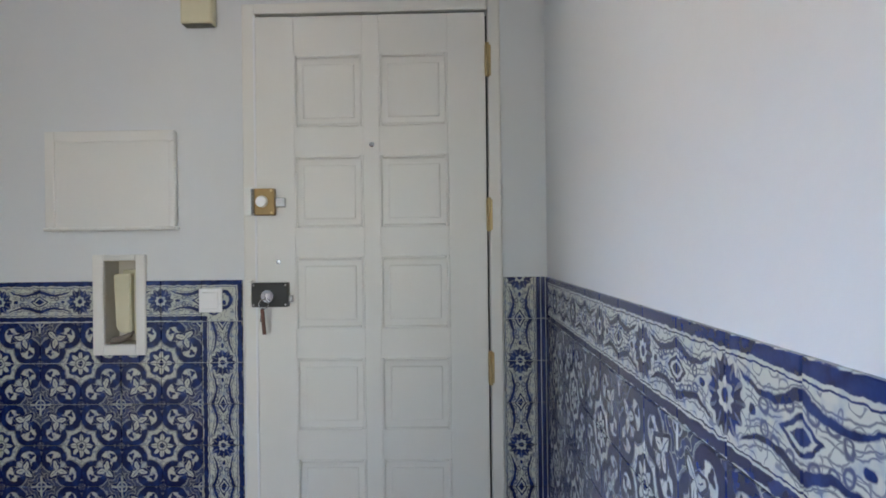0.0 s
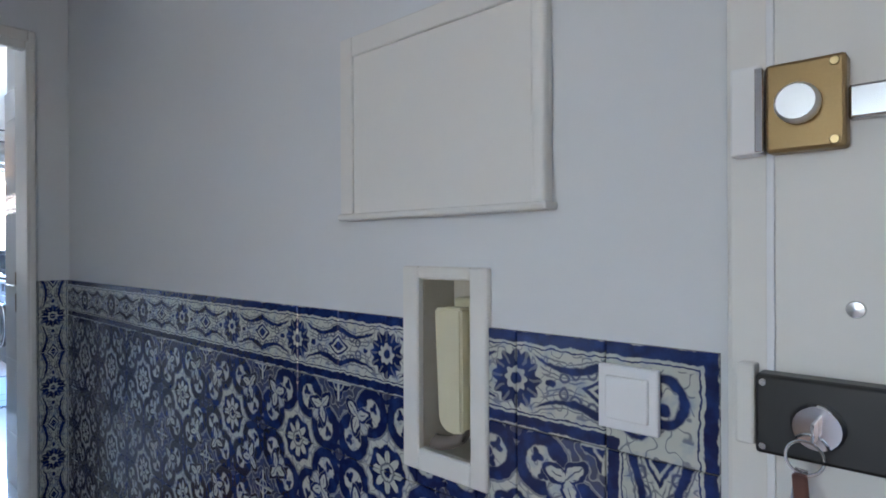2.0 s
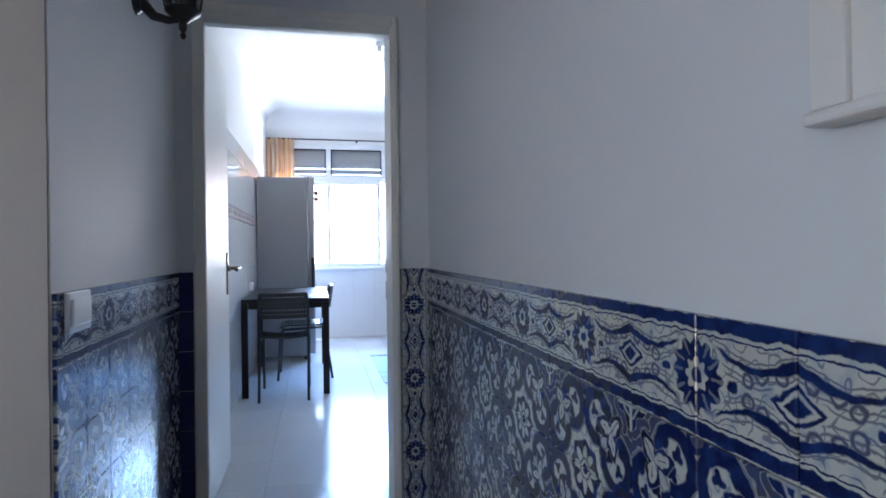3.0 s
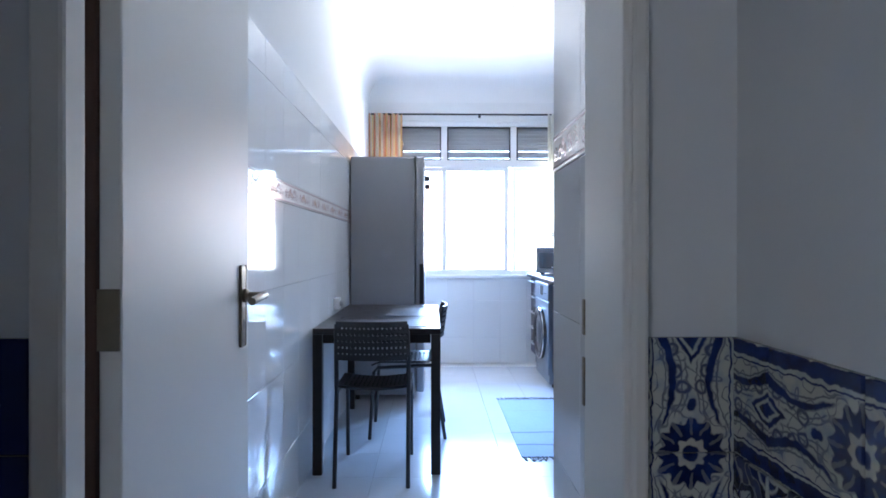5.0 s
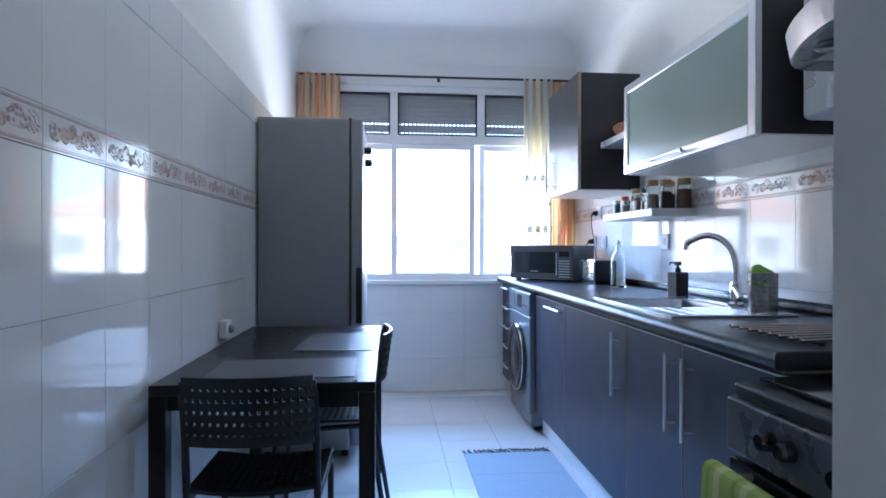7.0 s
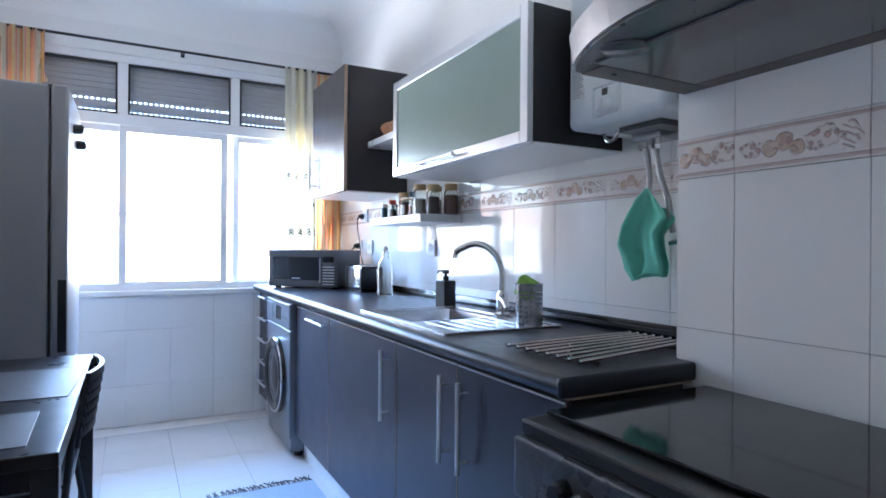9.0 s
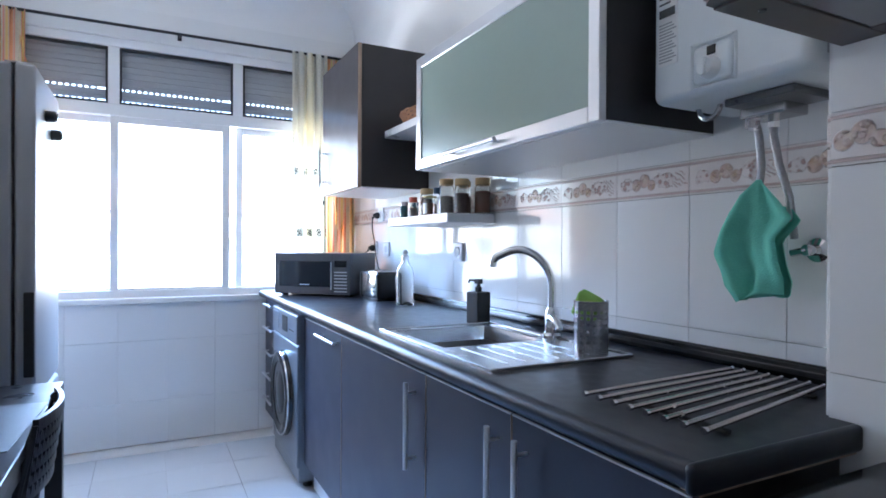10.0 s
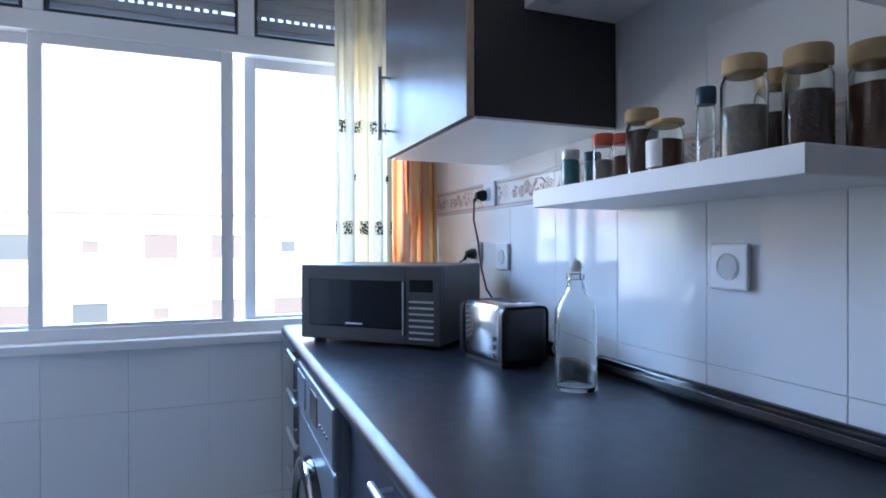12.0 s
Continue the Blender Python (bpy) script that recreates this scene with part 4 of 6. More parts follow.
def caddy():
    at = Vector((-3.998, 3.262, 0.905))
    c = thing("utensil_holder", "perforated steel holder with a green sponge in it", "holder", at)
    # the wall: an upright grid of cells, the holes left out
    n, rows, r, h = 32, 17, 0.046, 0.137
    b = bmesh.new()
    g = [[b.verts.new(at + Vector((r * math.cos(2 * math.pi * i / n), r * math.sin(2 * math.pi * i / n), h * j / rows))) for i in range(n)] for j in range(rows + 1)]
    for j in range(rows):
        for i in range(n):
            if 3 <= j <= 14 and j % 2 and i % 2:
                continue
            b.faces.new((g[j][i], g[j][(i + 1) % n], g[j + 1][(i + 1) % n], g[j + 1][i]))
    bmesh.ops.solidify(b, geom=b.faces[:], thickness=0.0012)
    part("cup", b, STEEL, c, smooth=True)
    part("floor", lathe(at, [(0, 0.003), (r - 0.002, 0.003), (r - 0.002, 0.0)], 32), STEEL, c)
    part("rim", tube(arc(at + Vector((0, 0, h)), r, 0, 360, 40, "xy"), 0.002, 8), STEEL, c)
    sp = solo("sponge", box(-4.0, -3.935, 3.225, 3.265, 0.985, 1.058, 0.008, 2, turn=Matrix.Translation((-4.0, 3.262, 1.046)) @ Matrix.Rotation(0.5, 4, "Z") @ Matrix.Rotation(0.45, 4, "Y") @ Matrix.Rotation(0.25, 4, "X") @ Matrix.Translation((3.965, -3.245, -1.045))),
              material("green_sponge", (0.28, 0.52, 0.10), 0.95, vary=0.2, scale=60, bump=0.6, bump_scale=250), "bright green scouring sponge standing in a steel holder", "sponge")
    return c


caddy()


def rod_rack():
    r = thing("drying_rack", "roll-up rack of bronze-grey steel rods on the worktop", "rack", (-3.56, 3.18, 0.90))
    for k in range(8):
        u = k / 7
        p, q = Vector((-3.625 + 0.252 * u, 2.918 + 0.014 * u, 0.9135)), Vector((-3.655 + 0.195 * u, 3.374 + 0.012 * u, 0.9135))
        e = (q - p).normalized()
        part("rod", tube([p, q], 0.0043, 10), ROD, r, smooth=True)
        part("end_cap", tube([p - e * 0.004, p + e * 0.004], 0.0054, 10), CHROME, r)
        part("end_cap", tube([q - e * 0.004, q + e * 0.004], 0.0054, 10), CHROME, r)
    for v in (0.12, 0.86):
        a, c = Vector((-3.637 - 0.03 * v, 2.918 + 0.456 * v, 0)), Vector((-3.361 - 0.087 * v, 2.932 + 0.454 * v, 0))
        part("strap", tube([a + Vector((0, 0, 0.9045)), c + Vector((0, 0, 0.9045))], 0.0042, 8), BLACK_PLASTIC, r)
    return r




rod_rack()


def microwave():
    m = thing("microwave", "grey microwave oven standing aslant on the worktop", "microwave", (-6.15, 3.13, 0.90))
    T = pose(-6.222, 2.846, 0.90, 0, 0, 45)
    w, d, h = 0.49, 0.33, 0.246
    part("body", box(0, w, 0.018, d, 0.012, h, 0.006, turn=T), MW_GREY, m)
    fr = part("front", box(0, w, 0, 0.02, 0.012, h, 0.006, turn=T), MW_GREY, m, "grey front with a dark window")
    part("window", box(0.032, 0.365, -0.002, 0.003, 0.055, h - 0.045, 0.003, turn=T), BLACK_GLOSS, fr, "black glass door window")
    part("door_gap", box(0.374, 0.376, -0.0012, 0.002, 0.014, h - 0.002, turn=T), BLACK_PLASTIC, fr)
    part("grip", box(0.368, 0.373, -0.006, 0.002, 0.04, h - 0.05, 0.001, turn=T), ALU, fr)
    part("display", box(0.39, 0.465, -0.002, 0.003, h - 0.078, h - 0.042, 0.002, turn=T), BLACK_GLOSS, fr)
    for k in range(7):
        part("button_row", box(0.388, 0.468, -0.0018, 0.002, 0.028 + k * 0.018, 0.034 + k * 0.018, 0.001, turn=T), ALU, fr)
    part("maker_plate", box(0.17, 0.23, -0.0028, 0.0, 0.064, 0.069, turn=T), ALU, fr)
    for a, b in ((0.04, 0.05), (0.45, 0.05), (0.04, 0.28), (0.45, 0.28)):
        part("foot", box(a - 0.015, a + 0.015, b - 0.015, b + 0.015, 0, 0.013, 0.002, turn=T), BLACK_PLASTIC, m)
    return m


MW_GREY = material("grey_plastic", (0.095, 0.097, 0.102), 0.4, 0.2, vary=0.06, scale=10)
microwave()


def toaster():
    t = thing("toaster", "chrome and black two-slot toaster on the worktop", "toaster", (-5.66, 3.30, 0.90))
    T = pose(-5.79, 3.222, 0.90, 0, 0, 5)
    w, d, h = 0.20, 0.135, 0.158
    part("casing", box(0, w, 0, d, 0.01, h, 0.022, 4, turn=T), STEEL_BRIGHT, t, smooth=True)
    part("end_panel", box(w - 0.012, w + 0.012, -0.002, d + 0.002, 0.008, h - 0.006, 0.02, 4, turn=T), BLACK_PLASTIC, t, "black end panel", smooth=True)
    part("end_panel", box(-0.012, 0.012, -0.002, d + 0.002, 0.008, h - 0.006, 0.02, 4, turn=T), BLACK_PLASTIC, t, smooth=True)
    for y in (0.045, 0.085):
        part("slot", box(0.03, w - 0.03, y, y + 0.024, h - 0.004, h + 0.0015, turn=T), BLACK_PLASTIC, t)
    for z in (0.03, 0.05, 0.07):
        part("button", lathe(T @ Vector((w - 0.03, 0, z)), [(0.0, -0.005), (0.006, -0.005), (0.007, 0.0)], 12, "y"), CHROME, t)
    part("base", box(0.008, w - 0.008, 0.008, d - 0.008, 0, 0.012, turn=T), BLACK_PLASTIC, t)
    return t


STEEL_BRIGHT = material("bright_steel", (0.68, 0.68, 0.69), 0.16, 1.0, vary=0.04, scale=12)
toaster()


def swing_bottle():
    at = Vector((-5.363, 3.30, 0.90))
    b = thing("glass_bottle", "clear swing-top glass bottle, empty, on the worktop", "bottle", at)
    prof = [(0.0, 0.004), (0.036, 0.002), (0.038, 0.008), (0.038, 0.150), (0.037, 0.172), (0.030, 0.192), (0.019, 0.210), (0.0135, 0.238), (0.0165, 0.240), (0.0165, 0.250),
            (0.012, 0.252), (0.011, 0.222), (0.016, 0.210), (0.027, 0.191), (0.0345, 0.171), (0.0352, 0.15), (0.0352, 0.012), (0.0, 0.010)]
    part("glass_body", lathe(at, [(r * 1.16, z * 0.965) for r, z in prof], 32), BOTTLE, b, smooth=True)
    part("stopper", lathe(at, [(0.0, 0.272), (0.009, 0.27), (0.013, 0.262), (0.013, 0.252), (0.010, 0.247)], 18), WHITE_PAINT, b, "white porcelain stopper", smooth=True)
    part("wire", tube([at + Vector((0.0165, 0, 0.232)), at + Vector((0.018, 0, 0.262)), at + Vector((0, 0, 0.274)), at + Vector((-0.018, 0, 0.262)), at + Vector((-0.0165, 0, 0.232))], 0.0014, 6), STEEL, b)
    for k in range(3):
        part("embossing", tube(arc(at + Vector((-0.012, -0.0425, 0.085 + 0.022 * k)), 0.009, 0, 360, 14, "xz"), 0.0014, 6), BOTTLE, b)
    return b


BOTTLE = glass("bottle_glass", (0.96, 0.98, 0.97), 0.02)
swing_bottle()


# spice shelf with its jars
sh = thing("spice_shelf", "thick white floating shelf full of jars above the worktop", "shelf", (-5.13, 3.37, 1.285))
part("front_edge", box(-5.437, -4.808, 3.2405, 3.244, 1.2845, 1.3215, 0.001), PVC, sh, "white edge band")
part("board", box(-5.437, -4.808, 3.2445, KYR - 0.012, 1.284, 1.322, 0.003), WHITE_LAM, sh)
SZ = 1.322


def jar(x, y, r, h, fill, fill_mat, lid_mat, lid_h, label, lid_r=1.0, spread=True):
    at = Vector((x, y, SZ))
    j = thing("spice_jar", label, "jar", at, group="jars on the spice shelf")
    neck = h - lid_h
    part("glass_body", lathe(at, [(0, 0.001), (r * 0.96, 0.0005), (r, 0.006), (r, neck - 0.012), (r * 0.86, neck), (r * 0.86, neck + 0.003), (r * 0.80, neck + 0.003), (r * 0.80, neck - 0.003), (r * 0.94, neck - 0.014), (r * 0.94, 0.007), (0, 0.005)], 22), BOTTLE, j, smooth=True)
    if fill:
        part("contents", lathe(at, [(0, 0.006), (r * 0.93, 0.0075), (r * 0.93, fill * neck), (r * 0.5, fill * neck + 0.004), (0, fill * neck + 0.002)], 20), fill_mat, j, smooth=True)
    part("lid", lathe(at, [(r * lid_r * 0.9, neck), (r * lid_r, neck + 0.003), (r * lid_r, h - 0.003), (r * lid_r * 0.95, h), (0, h)], 22), lid_mat, j, smooth=True)
    return j


def food(name, c, s=90):
    return material(name, c, 0.85, vary=0.45, scale=s, bump=0.5, bump_scale=200)


WOOD_LID = material("bamboo_lid", (0.52, 0.36, 0.18), 0.55, vary=0.15, scale=25)
GOLD_LID = material("gold_tin_lid", (0.55, 0.43, 0.22), 0.35, 0.8, vary=0.1, scale=20)
RED_LID = material("red_plastic_lid", (0.62, 0.10, 0.06), 0.4, vary=0.06, scale=20)
TEAL = material("teal_salt", (0.10, 0.34, 0.38), 0.7, vary=0.15, scale=60)
BLUE_LID = material("dark_blue_lid", (0.03, 0.07, 0.12), 0.35, vary=0.1, scale=20)
BROWN_F, DARK_F, SEED_F = food("brown_spice", (0.24, 0.10, 0.06)), food("dark_spice", (0.10, 0.045, 0.035)), food("grey_seed", (0.40, 0.35, 0.30), 160)
jar(-5.380, 3.30, 0.019, 0.082, 0.95, TEAL, ALU, 0.02, "small teal jar with a grey cap on the shelf")
jar(-5.395, 3.365, 0.019, 0.084, 0.95, TEAL, BLUE_LID, 0.02, "small dark teal jar with a cap on the shelf")
jar(-5.270, 3.30, 0.020, 0.096, 0.6, SEED_F, RED_LID, 0.024, "small spice jar with a red lid on the shelf")
jar(-5.305, 3.375, 0.021, 0.108, 0.7, BROWN_F, RED_LID, 0.022, "spice jar with a red lid near the wall")
jar(-5.206, 3.34, 0.029, 0.132, 0.85, DARK_F, WOOD_LID, 0.024, "jar of dark spice with a bamboo lid", 1.05)
wj = jar(-5.118, 3.315, 0.031, 0.092, 0.7, BROWN_F, GOLD_LID, 0.010, "low jar of spice with a white label", 1.03)
part("paper_label", sheet(lambda u, v: (-5.118 + 0.0316 * math.cos(radians(-135 + 85 * u)), 3.315 + 0.0316 * math.sin(radians(-135 + 85 * u)), SZ + 0.012 + 0.046 * v), 10, 1, 0.0006), WHITE_LAM, wj, "white paper label")
jar(-5.006, 3.292, 0.014, 0.118, 0.0, SEED_F, BLUE_LID, 0.026, "slim clear jar with a dark blue cap", 1.05)
jar(-4.955, 3.312, 0.032, 0.150, 0.62, SEED_F, WOOD_LID, 0.026, "large glass jar with a bamboo lid, part full", 0.93)
jar(-4.985, 3.415, 0.031, 0.150, 0.66, DARK_F, WOOD_LID, 0.026, "glass jar with a bamboo lid near the wall", 0.95)
jar(-4.884, 3.348, 0.031, 0.146, 0.72, DARK_F, WOOD_LID, 0.028, "large jar of dark spice with a bamboo lid", 0.96)
jar(-4.846, 3.425, 0.033, 0.150, 0.78, BROWN_F, WOOD_LID, 0.030, "largest jar of brown spice with a bamboo lid", 0.94)


def basket():
    b = thing("wicker_basket", "small orange-brown wicker basket on a white shelf", "basket", (-5.20, 3.33, 1.75))
    for k in range(7):
        z = 1.755 + k * 0.0085
        a, c = 0.14 + 0.006 * k, 0.085 + 0.004 * k
        pts = [(-5.20 + a * math.cos(t) + 0.003 * math.cos(9 * t + k * 3.1), 3.335 + c * math.sin(t), z + 0.003 * math.sin(16 * t + k * math.pi)) for t in [2 * math.pi * i / 48 for i in range(49)]]
        part("strand", tube(pts, 0.0052, 6), WICKER, b, smooth=True)
    part("base", box(-5.32, -5.08, 3.265, 3.405, 1.7505, 1.757, 0.002), WICKER, b)
    return b


WICKER = material("wicker", (0.36, 0.16, 0.07), 0.6, vary=0.35, scale=40, bump=0.3, bump_scale=200)
basket()


def socket(x, z, y=KYR - 0.011, n=-1, name="wall_socket", label="white round wall socket on the tiles", plug=False):
    s = thing(name, label, "socket", (x, y, z - 0.042), group="sockets on the tiles")
    part("plate", box(x - 0.042, x + 0.042, min(y, y + n * 0.010), max(y, y + n * 0.010), z - 0.042, z + 0.042, 0.004), PVC, s)
    c = part("cup", lathe((x, y + n * 0.010, z), [(0.021, 0), (0.024, n * 0.002), (0.0245, 0)], 22, "y"), PVC, s)
    part("well", lathe((x, y + n * 0.0102, z), [(0.0, 0), (0.0205, 0), (0.0205, n * 0.0012)], 22, "y"), material("socket_grey", (0.62, 0.62, 0.62), 0.6), c)
    return s


socket(-5.115, 1.163)
socket(-6.01, 1.168)
socket(-6.215, 1.175)
socket(-6.105, 1.378, label="white wall socket on the fruit border")


def plug_and_cable(x, z, pts, label):
    p = thing("power_cable", label, "cable", (x, KYR - 0.02, z))
    part("plug", merge(lathe((x, KYR - 0.022, z), [(0.019, 0), (0.019, -0.012), (0.010, -0.034), (0.0, -0.036)], 18, "y"), tube([(x, KYR - 0.05, z), (x - 0.01, KYR - 0.058, z - 0.02)], 0.006, 8)), BLACK_PLASTIC, p)
    part("cord", tube(pts, 0.0032, 8), BLACK_PLASTIC, p, smooth=True)
    return p


plug_and_cable(-6.215, 1.175, [(-6.225, 3.417, 1.155), (-6.25, 3.41, 1.145), (-6.28, 3.42, 1.11), (-6.30, 3.43, 1.02), (-6.31, 3.44, 0.91)], "black plug and cord of the microwave")
plug_and_cable(-6.13, 1.375, [(-6.14, 3.417, 1.355), (-6.138, 3.415, 1.29), (-6.115, 3.42, 1.22), (-6.10, 3.425, 1.13), (-6.06, 3.425, 1.06), (-5.95, 3.42, 1.0), (-5.83, 3.40, 0.95), (-5.80, 3.385, 0.92)], "black plug and hanging cord of the toaster")


# ---------------------------------------------------------------- boiler, hood, cloth
def boiler():
    b = thing("water_heater", "white gas water heater between wall cabinet and chimney breast", "water heater", (-3.56, 3.34, 1.5))
    bm = box(-3.724, -3.372, 3.19, KYR - 0.012, 1.503, 2.15, 0.022, 4)
    part("case", bm, BOILER, b, smooth=True)
    part("seam", box(-3.373, -3.3705, 3.235, 3.240, 1.53, 1.55), SHUTTER, b)
    pan = part("control_panel", box(-3.612, -3.520, 3.184, 3.20, 1.521, 1.600, 0.012, 3), BOILER, b, "square control panel with a dial", smooth=True)
    part("panel_rim", ring_frame("y", 3.1865, -3.620, -3.512, 1.513, 1.608, 0.0065, 0.006, 0.0025), BOILER, pan)
    part("dial", lathe((-3.566, 3.184, 1.549), [(0, -0.020), (0.017, -0.020), (0.021, -0.014), (0.023, 0.0)], 28, "y"), BOILER, pan, smooth=True)
    part("dial_grip", box(-3.570, -3.562, 3.158, 3.17, 1.532, 1.567, 0.002), BOILER, pan)
    part("sight_glass", box(-3.575, -3.555, 3.182, 3.187, 1.575, 1.594, 0.002), BLACK_GLOSS, pan)
    lab = part("data_label", box(-3.703, -3.652, 3.1885, 3.1915, 1.585, 1.775), WHITE_PAINT, b, "white data label")
    part("label_block", box(-3.700, -3.659, 3.1874, 3.189, 1.690, 1.708), BLACK_PLASTIC, lab)
    for k in range(13):
        part("label_line", box(-3.700, -3.700 + 0.034 + 0.011 * ((k * 5) % 3) / 2, 3.1874, 3.189, 1.592 + k * 0.0068, 1.5945 + k * 0.0068), SHUTTER, lab)
    for k in range(4):
        part("label_line", box(-3.700, -3.700 + 0.030 + 0.012 * (k % 2), 3.1874, 3.189, 1.718 + k * 0.013, 1.7215 + k * 0.013), BLACK_PLASTIC, lab)
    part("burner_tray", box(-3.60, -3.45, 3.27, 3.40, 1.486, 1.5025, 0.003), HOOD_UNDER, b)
    part("flue_shield", tube(arc((-3.66, 3.30, 1.505), 0.028, 180, 360, 12, "xz"), 0.006, 8), STEEL, b, smooth=True)
    part("valve_block", merge(box(-3.60, -3.50, 3.32, 3.40, 1.465, 1.49, 0.004), lathe((-3.60, 3.36, 1.45), [(0.014, 0), (0.014, 0.03)], 6)), STEEL, b)
    for x, sway in ((-3.60, 0.008), (-3.555, -0.004)):
        hs = part("hose", tube([(x, 3.37, 1.48), (x + sway, 3.375, 1.43), (x + sway * 0.5, 3.39, 1.37), (x - sway * 2.2, 3.41, 1.30), (x - sway * 2, 3.43, 1.21)], 0.0085, 10), HOSE, b, "braided steel hose", smooth=True)
        part("nut", lathe((x, 3.37, 1.445), [(0.012, 0), (0.013, 0.006), (0.013, 0.022), (0.011, 0.026)], 6), CHROME, hs)
    v = part("stop_valve", lathe((-3.515, KYR - 0.012, 1.185), [(0.026, 0), (0.026, -0.004), (0.012, -0.010), (0.012, -0.045), (0.0, -0.046)], 20, "y"), CHROME, b, smooth=True)
    part("valve_handle", tube([(-3.515, KYR - 0.05, 1.185), (-3.548, KYR - 0.055, 1.178)], 0.008, 10), CHROME, v)
    return b


BOILER = material("white_enamel", (0.74, 0.77, 0.77), 0.3, vary=0.03, scale=5)
HOSE = material("braided_hose", (0.42, 0.42, 0.43), 0.4, 0.8, vary=0.3, scale=120, bump=0.5, bump_scale=400)
boiler()


def green_cloth():
    """A square cloth hung by its middle: a puckered front over a straighter layer behind."""
    edges = [(-3.599, 1.339, -3.587, 1.338), (-3.64, 1.308, -3.543, 1.293), (-3.663, 1.268, -3.511, 1.252), (-3.678, 1.225, -3.549, 1.209), (-3.694, 1.175, -3.539, 1.162), (-3.68, 1.137, -3.524, 1.122), (-3.674, 1.102, -3.528, 1.09), (-3.643, 1.067, -3.589, 1.081)]     # x and z of the two side edges, from the top down

    def side(v, k):
        p = v * (len(edges) - 1)
        i = min(int(p), len(edges) - 2)
        return edges[i][k] + (edges[i + 1][k] - edges[i][k]) * (p - i)

    def over(u, v):
        x, z = side(v, 0) + (side(v, 2) - side(v, 0)) * u, side(v, 1) + (side(v, 3) - side(v, 1)) * u
        fold = 0.016 * math.sin(u * 7.5 + 2.2 * v) + 0.007 * math.sin(u * 15 - 3 * v + 1)
        return (x + 0.004 * math.sin(9 * v + 4 * u), 3.376 - fold * min(1.0, v * 2.5) - 0.014 * math.sin(math.pi * u) * v, z)

    def under(u, v):
        w = 0.18 + 0.72 * v
        x, z = side(w, 0) + 0.012 + (side(w, 2) - side(w, 0) - 0.020) * u, side(w, 1) + (side(w, 3) - side(w, 1)) * u
        return (x, 3.408 + 0.008 * math.sin(u * 9 + 2 * v), z - 0.006)
    bm = sheet(over, 40, 34, 0.002, sheet(under, 26, 22, 0.002))
    return solo("green_cloth", bm, material("green_microfibre", (0.16, 0.52, 0.41), 0.95, vary=0.16, scale=30, bump=0.5, bump_scale=260, spec=0.1),
                "green microfibre cloth hanging from the heater's hoses", "cloth", smooth=True)


green_cloth()


def cooker_hood():
    h = thing("cooker_hood", "steel cooker hood with a curved front above the cooker", "cooker hood", (-3.05, 3.0, 1.53))
    x0, x1, yb, z = -3.345, -2.72, COLY - 0.004, 1.54

    def front(u):
        x = x0 + (x1 - x0) * u
        return x, 2.886 - 0.115 * max(0.0, math.sin(math.pi * u)) ** 0.8

    n = 24
    b = bmesh.new()
    lo = [b.verts.new((*front(i / n), z)) for i in range(n + 1)]
    hi = [b.verts.new((front(i / n)[0], front(i / n)[1] - 0.012, z + 0.055)) for i in range(n + 1)]
    bk = [b.verts.new((front(i / n)[0], yb, z + 0.10)) for i in range(n + 1)]
    bl = [b.verts.new((front(i / n)[0], yb, z)) for i in range(n + 1)]
    for i in range(n):
        b.faces.new((lo[i], lo[i + 1], hi[i + 1], hi[i]))
        b.faces.new((hi[i], hi[i + 1], bk[i + 1], bk[i]))
        b.faces.new((bk[i], bk[i + 1], bl[i + 1], bl[i]))
    for i in range(n):
        b.faces.new((lo[i], bl[i], bl[i + 1], lo[i + 1]))
    for i in (0, n):
        b.faces.new((lo[i], hi[i], bk[i], bl[i]))
    bmesh.ops.recalc_face_normals(b, faces=b.faces)
    part("shell", b, HOOD_STEEL, h, "brushed curved shell")
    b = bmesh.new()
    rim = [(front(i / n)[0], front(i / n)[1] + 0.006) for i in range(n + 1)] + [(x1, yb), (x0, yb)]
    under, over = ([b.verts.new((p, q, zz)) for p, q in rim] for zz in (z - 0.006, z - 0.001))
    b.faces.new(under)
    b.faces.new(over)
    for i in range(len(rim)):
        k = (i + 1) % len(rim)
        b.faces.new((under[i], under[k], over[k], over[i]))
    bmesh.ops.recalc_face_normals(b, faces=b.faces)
    part("underside", b, HOOD_UNDER, h, "dark grey underside")
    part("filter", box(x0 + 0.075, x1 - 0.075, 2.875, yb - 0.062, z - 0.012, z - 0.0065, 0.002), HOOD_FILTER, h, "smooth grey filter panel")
    part("edge_rail", box(x0 + 0.001, x0 + 0.068, 2.905, yb - 0.004, z - 0.0105, z - 0.0065, 0.002), HOOD_RAIL, h, "brown edge strip")
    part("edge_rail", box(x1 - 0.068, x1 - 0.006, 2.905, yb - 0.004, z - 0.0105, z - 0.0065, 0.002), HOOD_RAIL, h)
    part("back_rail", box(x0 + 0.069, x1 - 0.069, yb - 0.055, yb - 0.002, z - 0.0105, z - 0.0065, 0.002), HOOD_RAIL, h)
    part("screw", lathe((x0 + 0.036, 2.965, z - 0.0105), [(0, -0.003), (0.005, -0.003), (0.006, 0.0)], 12), BLACK_PLASTIC, h)
    part("lamp", lathe((-3.185, 2.872, z - 0.007), [(0.0, -0.006), (0.040, -0.006), (0.046, -0.002), (0.046, 0.002)], 28), HOOD_FILTER, h, "round lamp cover, off", smooth=True)
    part("chimney", box(-3.17, -2.91, 3.03, yb, z + 0.05, 2.45, 0.004), ALU, h)
    return h


cooker_hood()


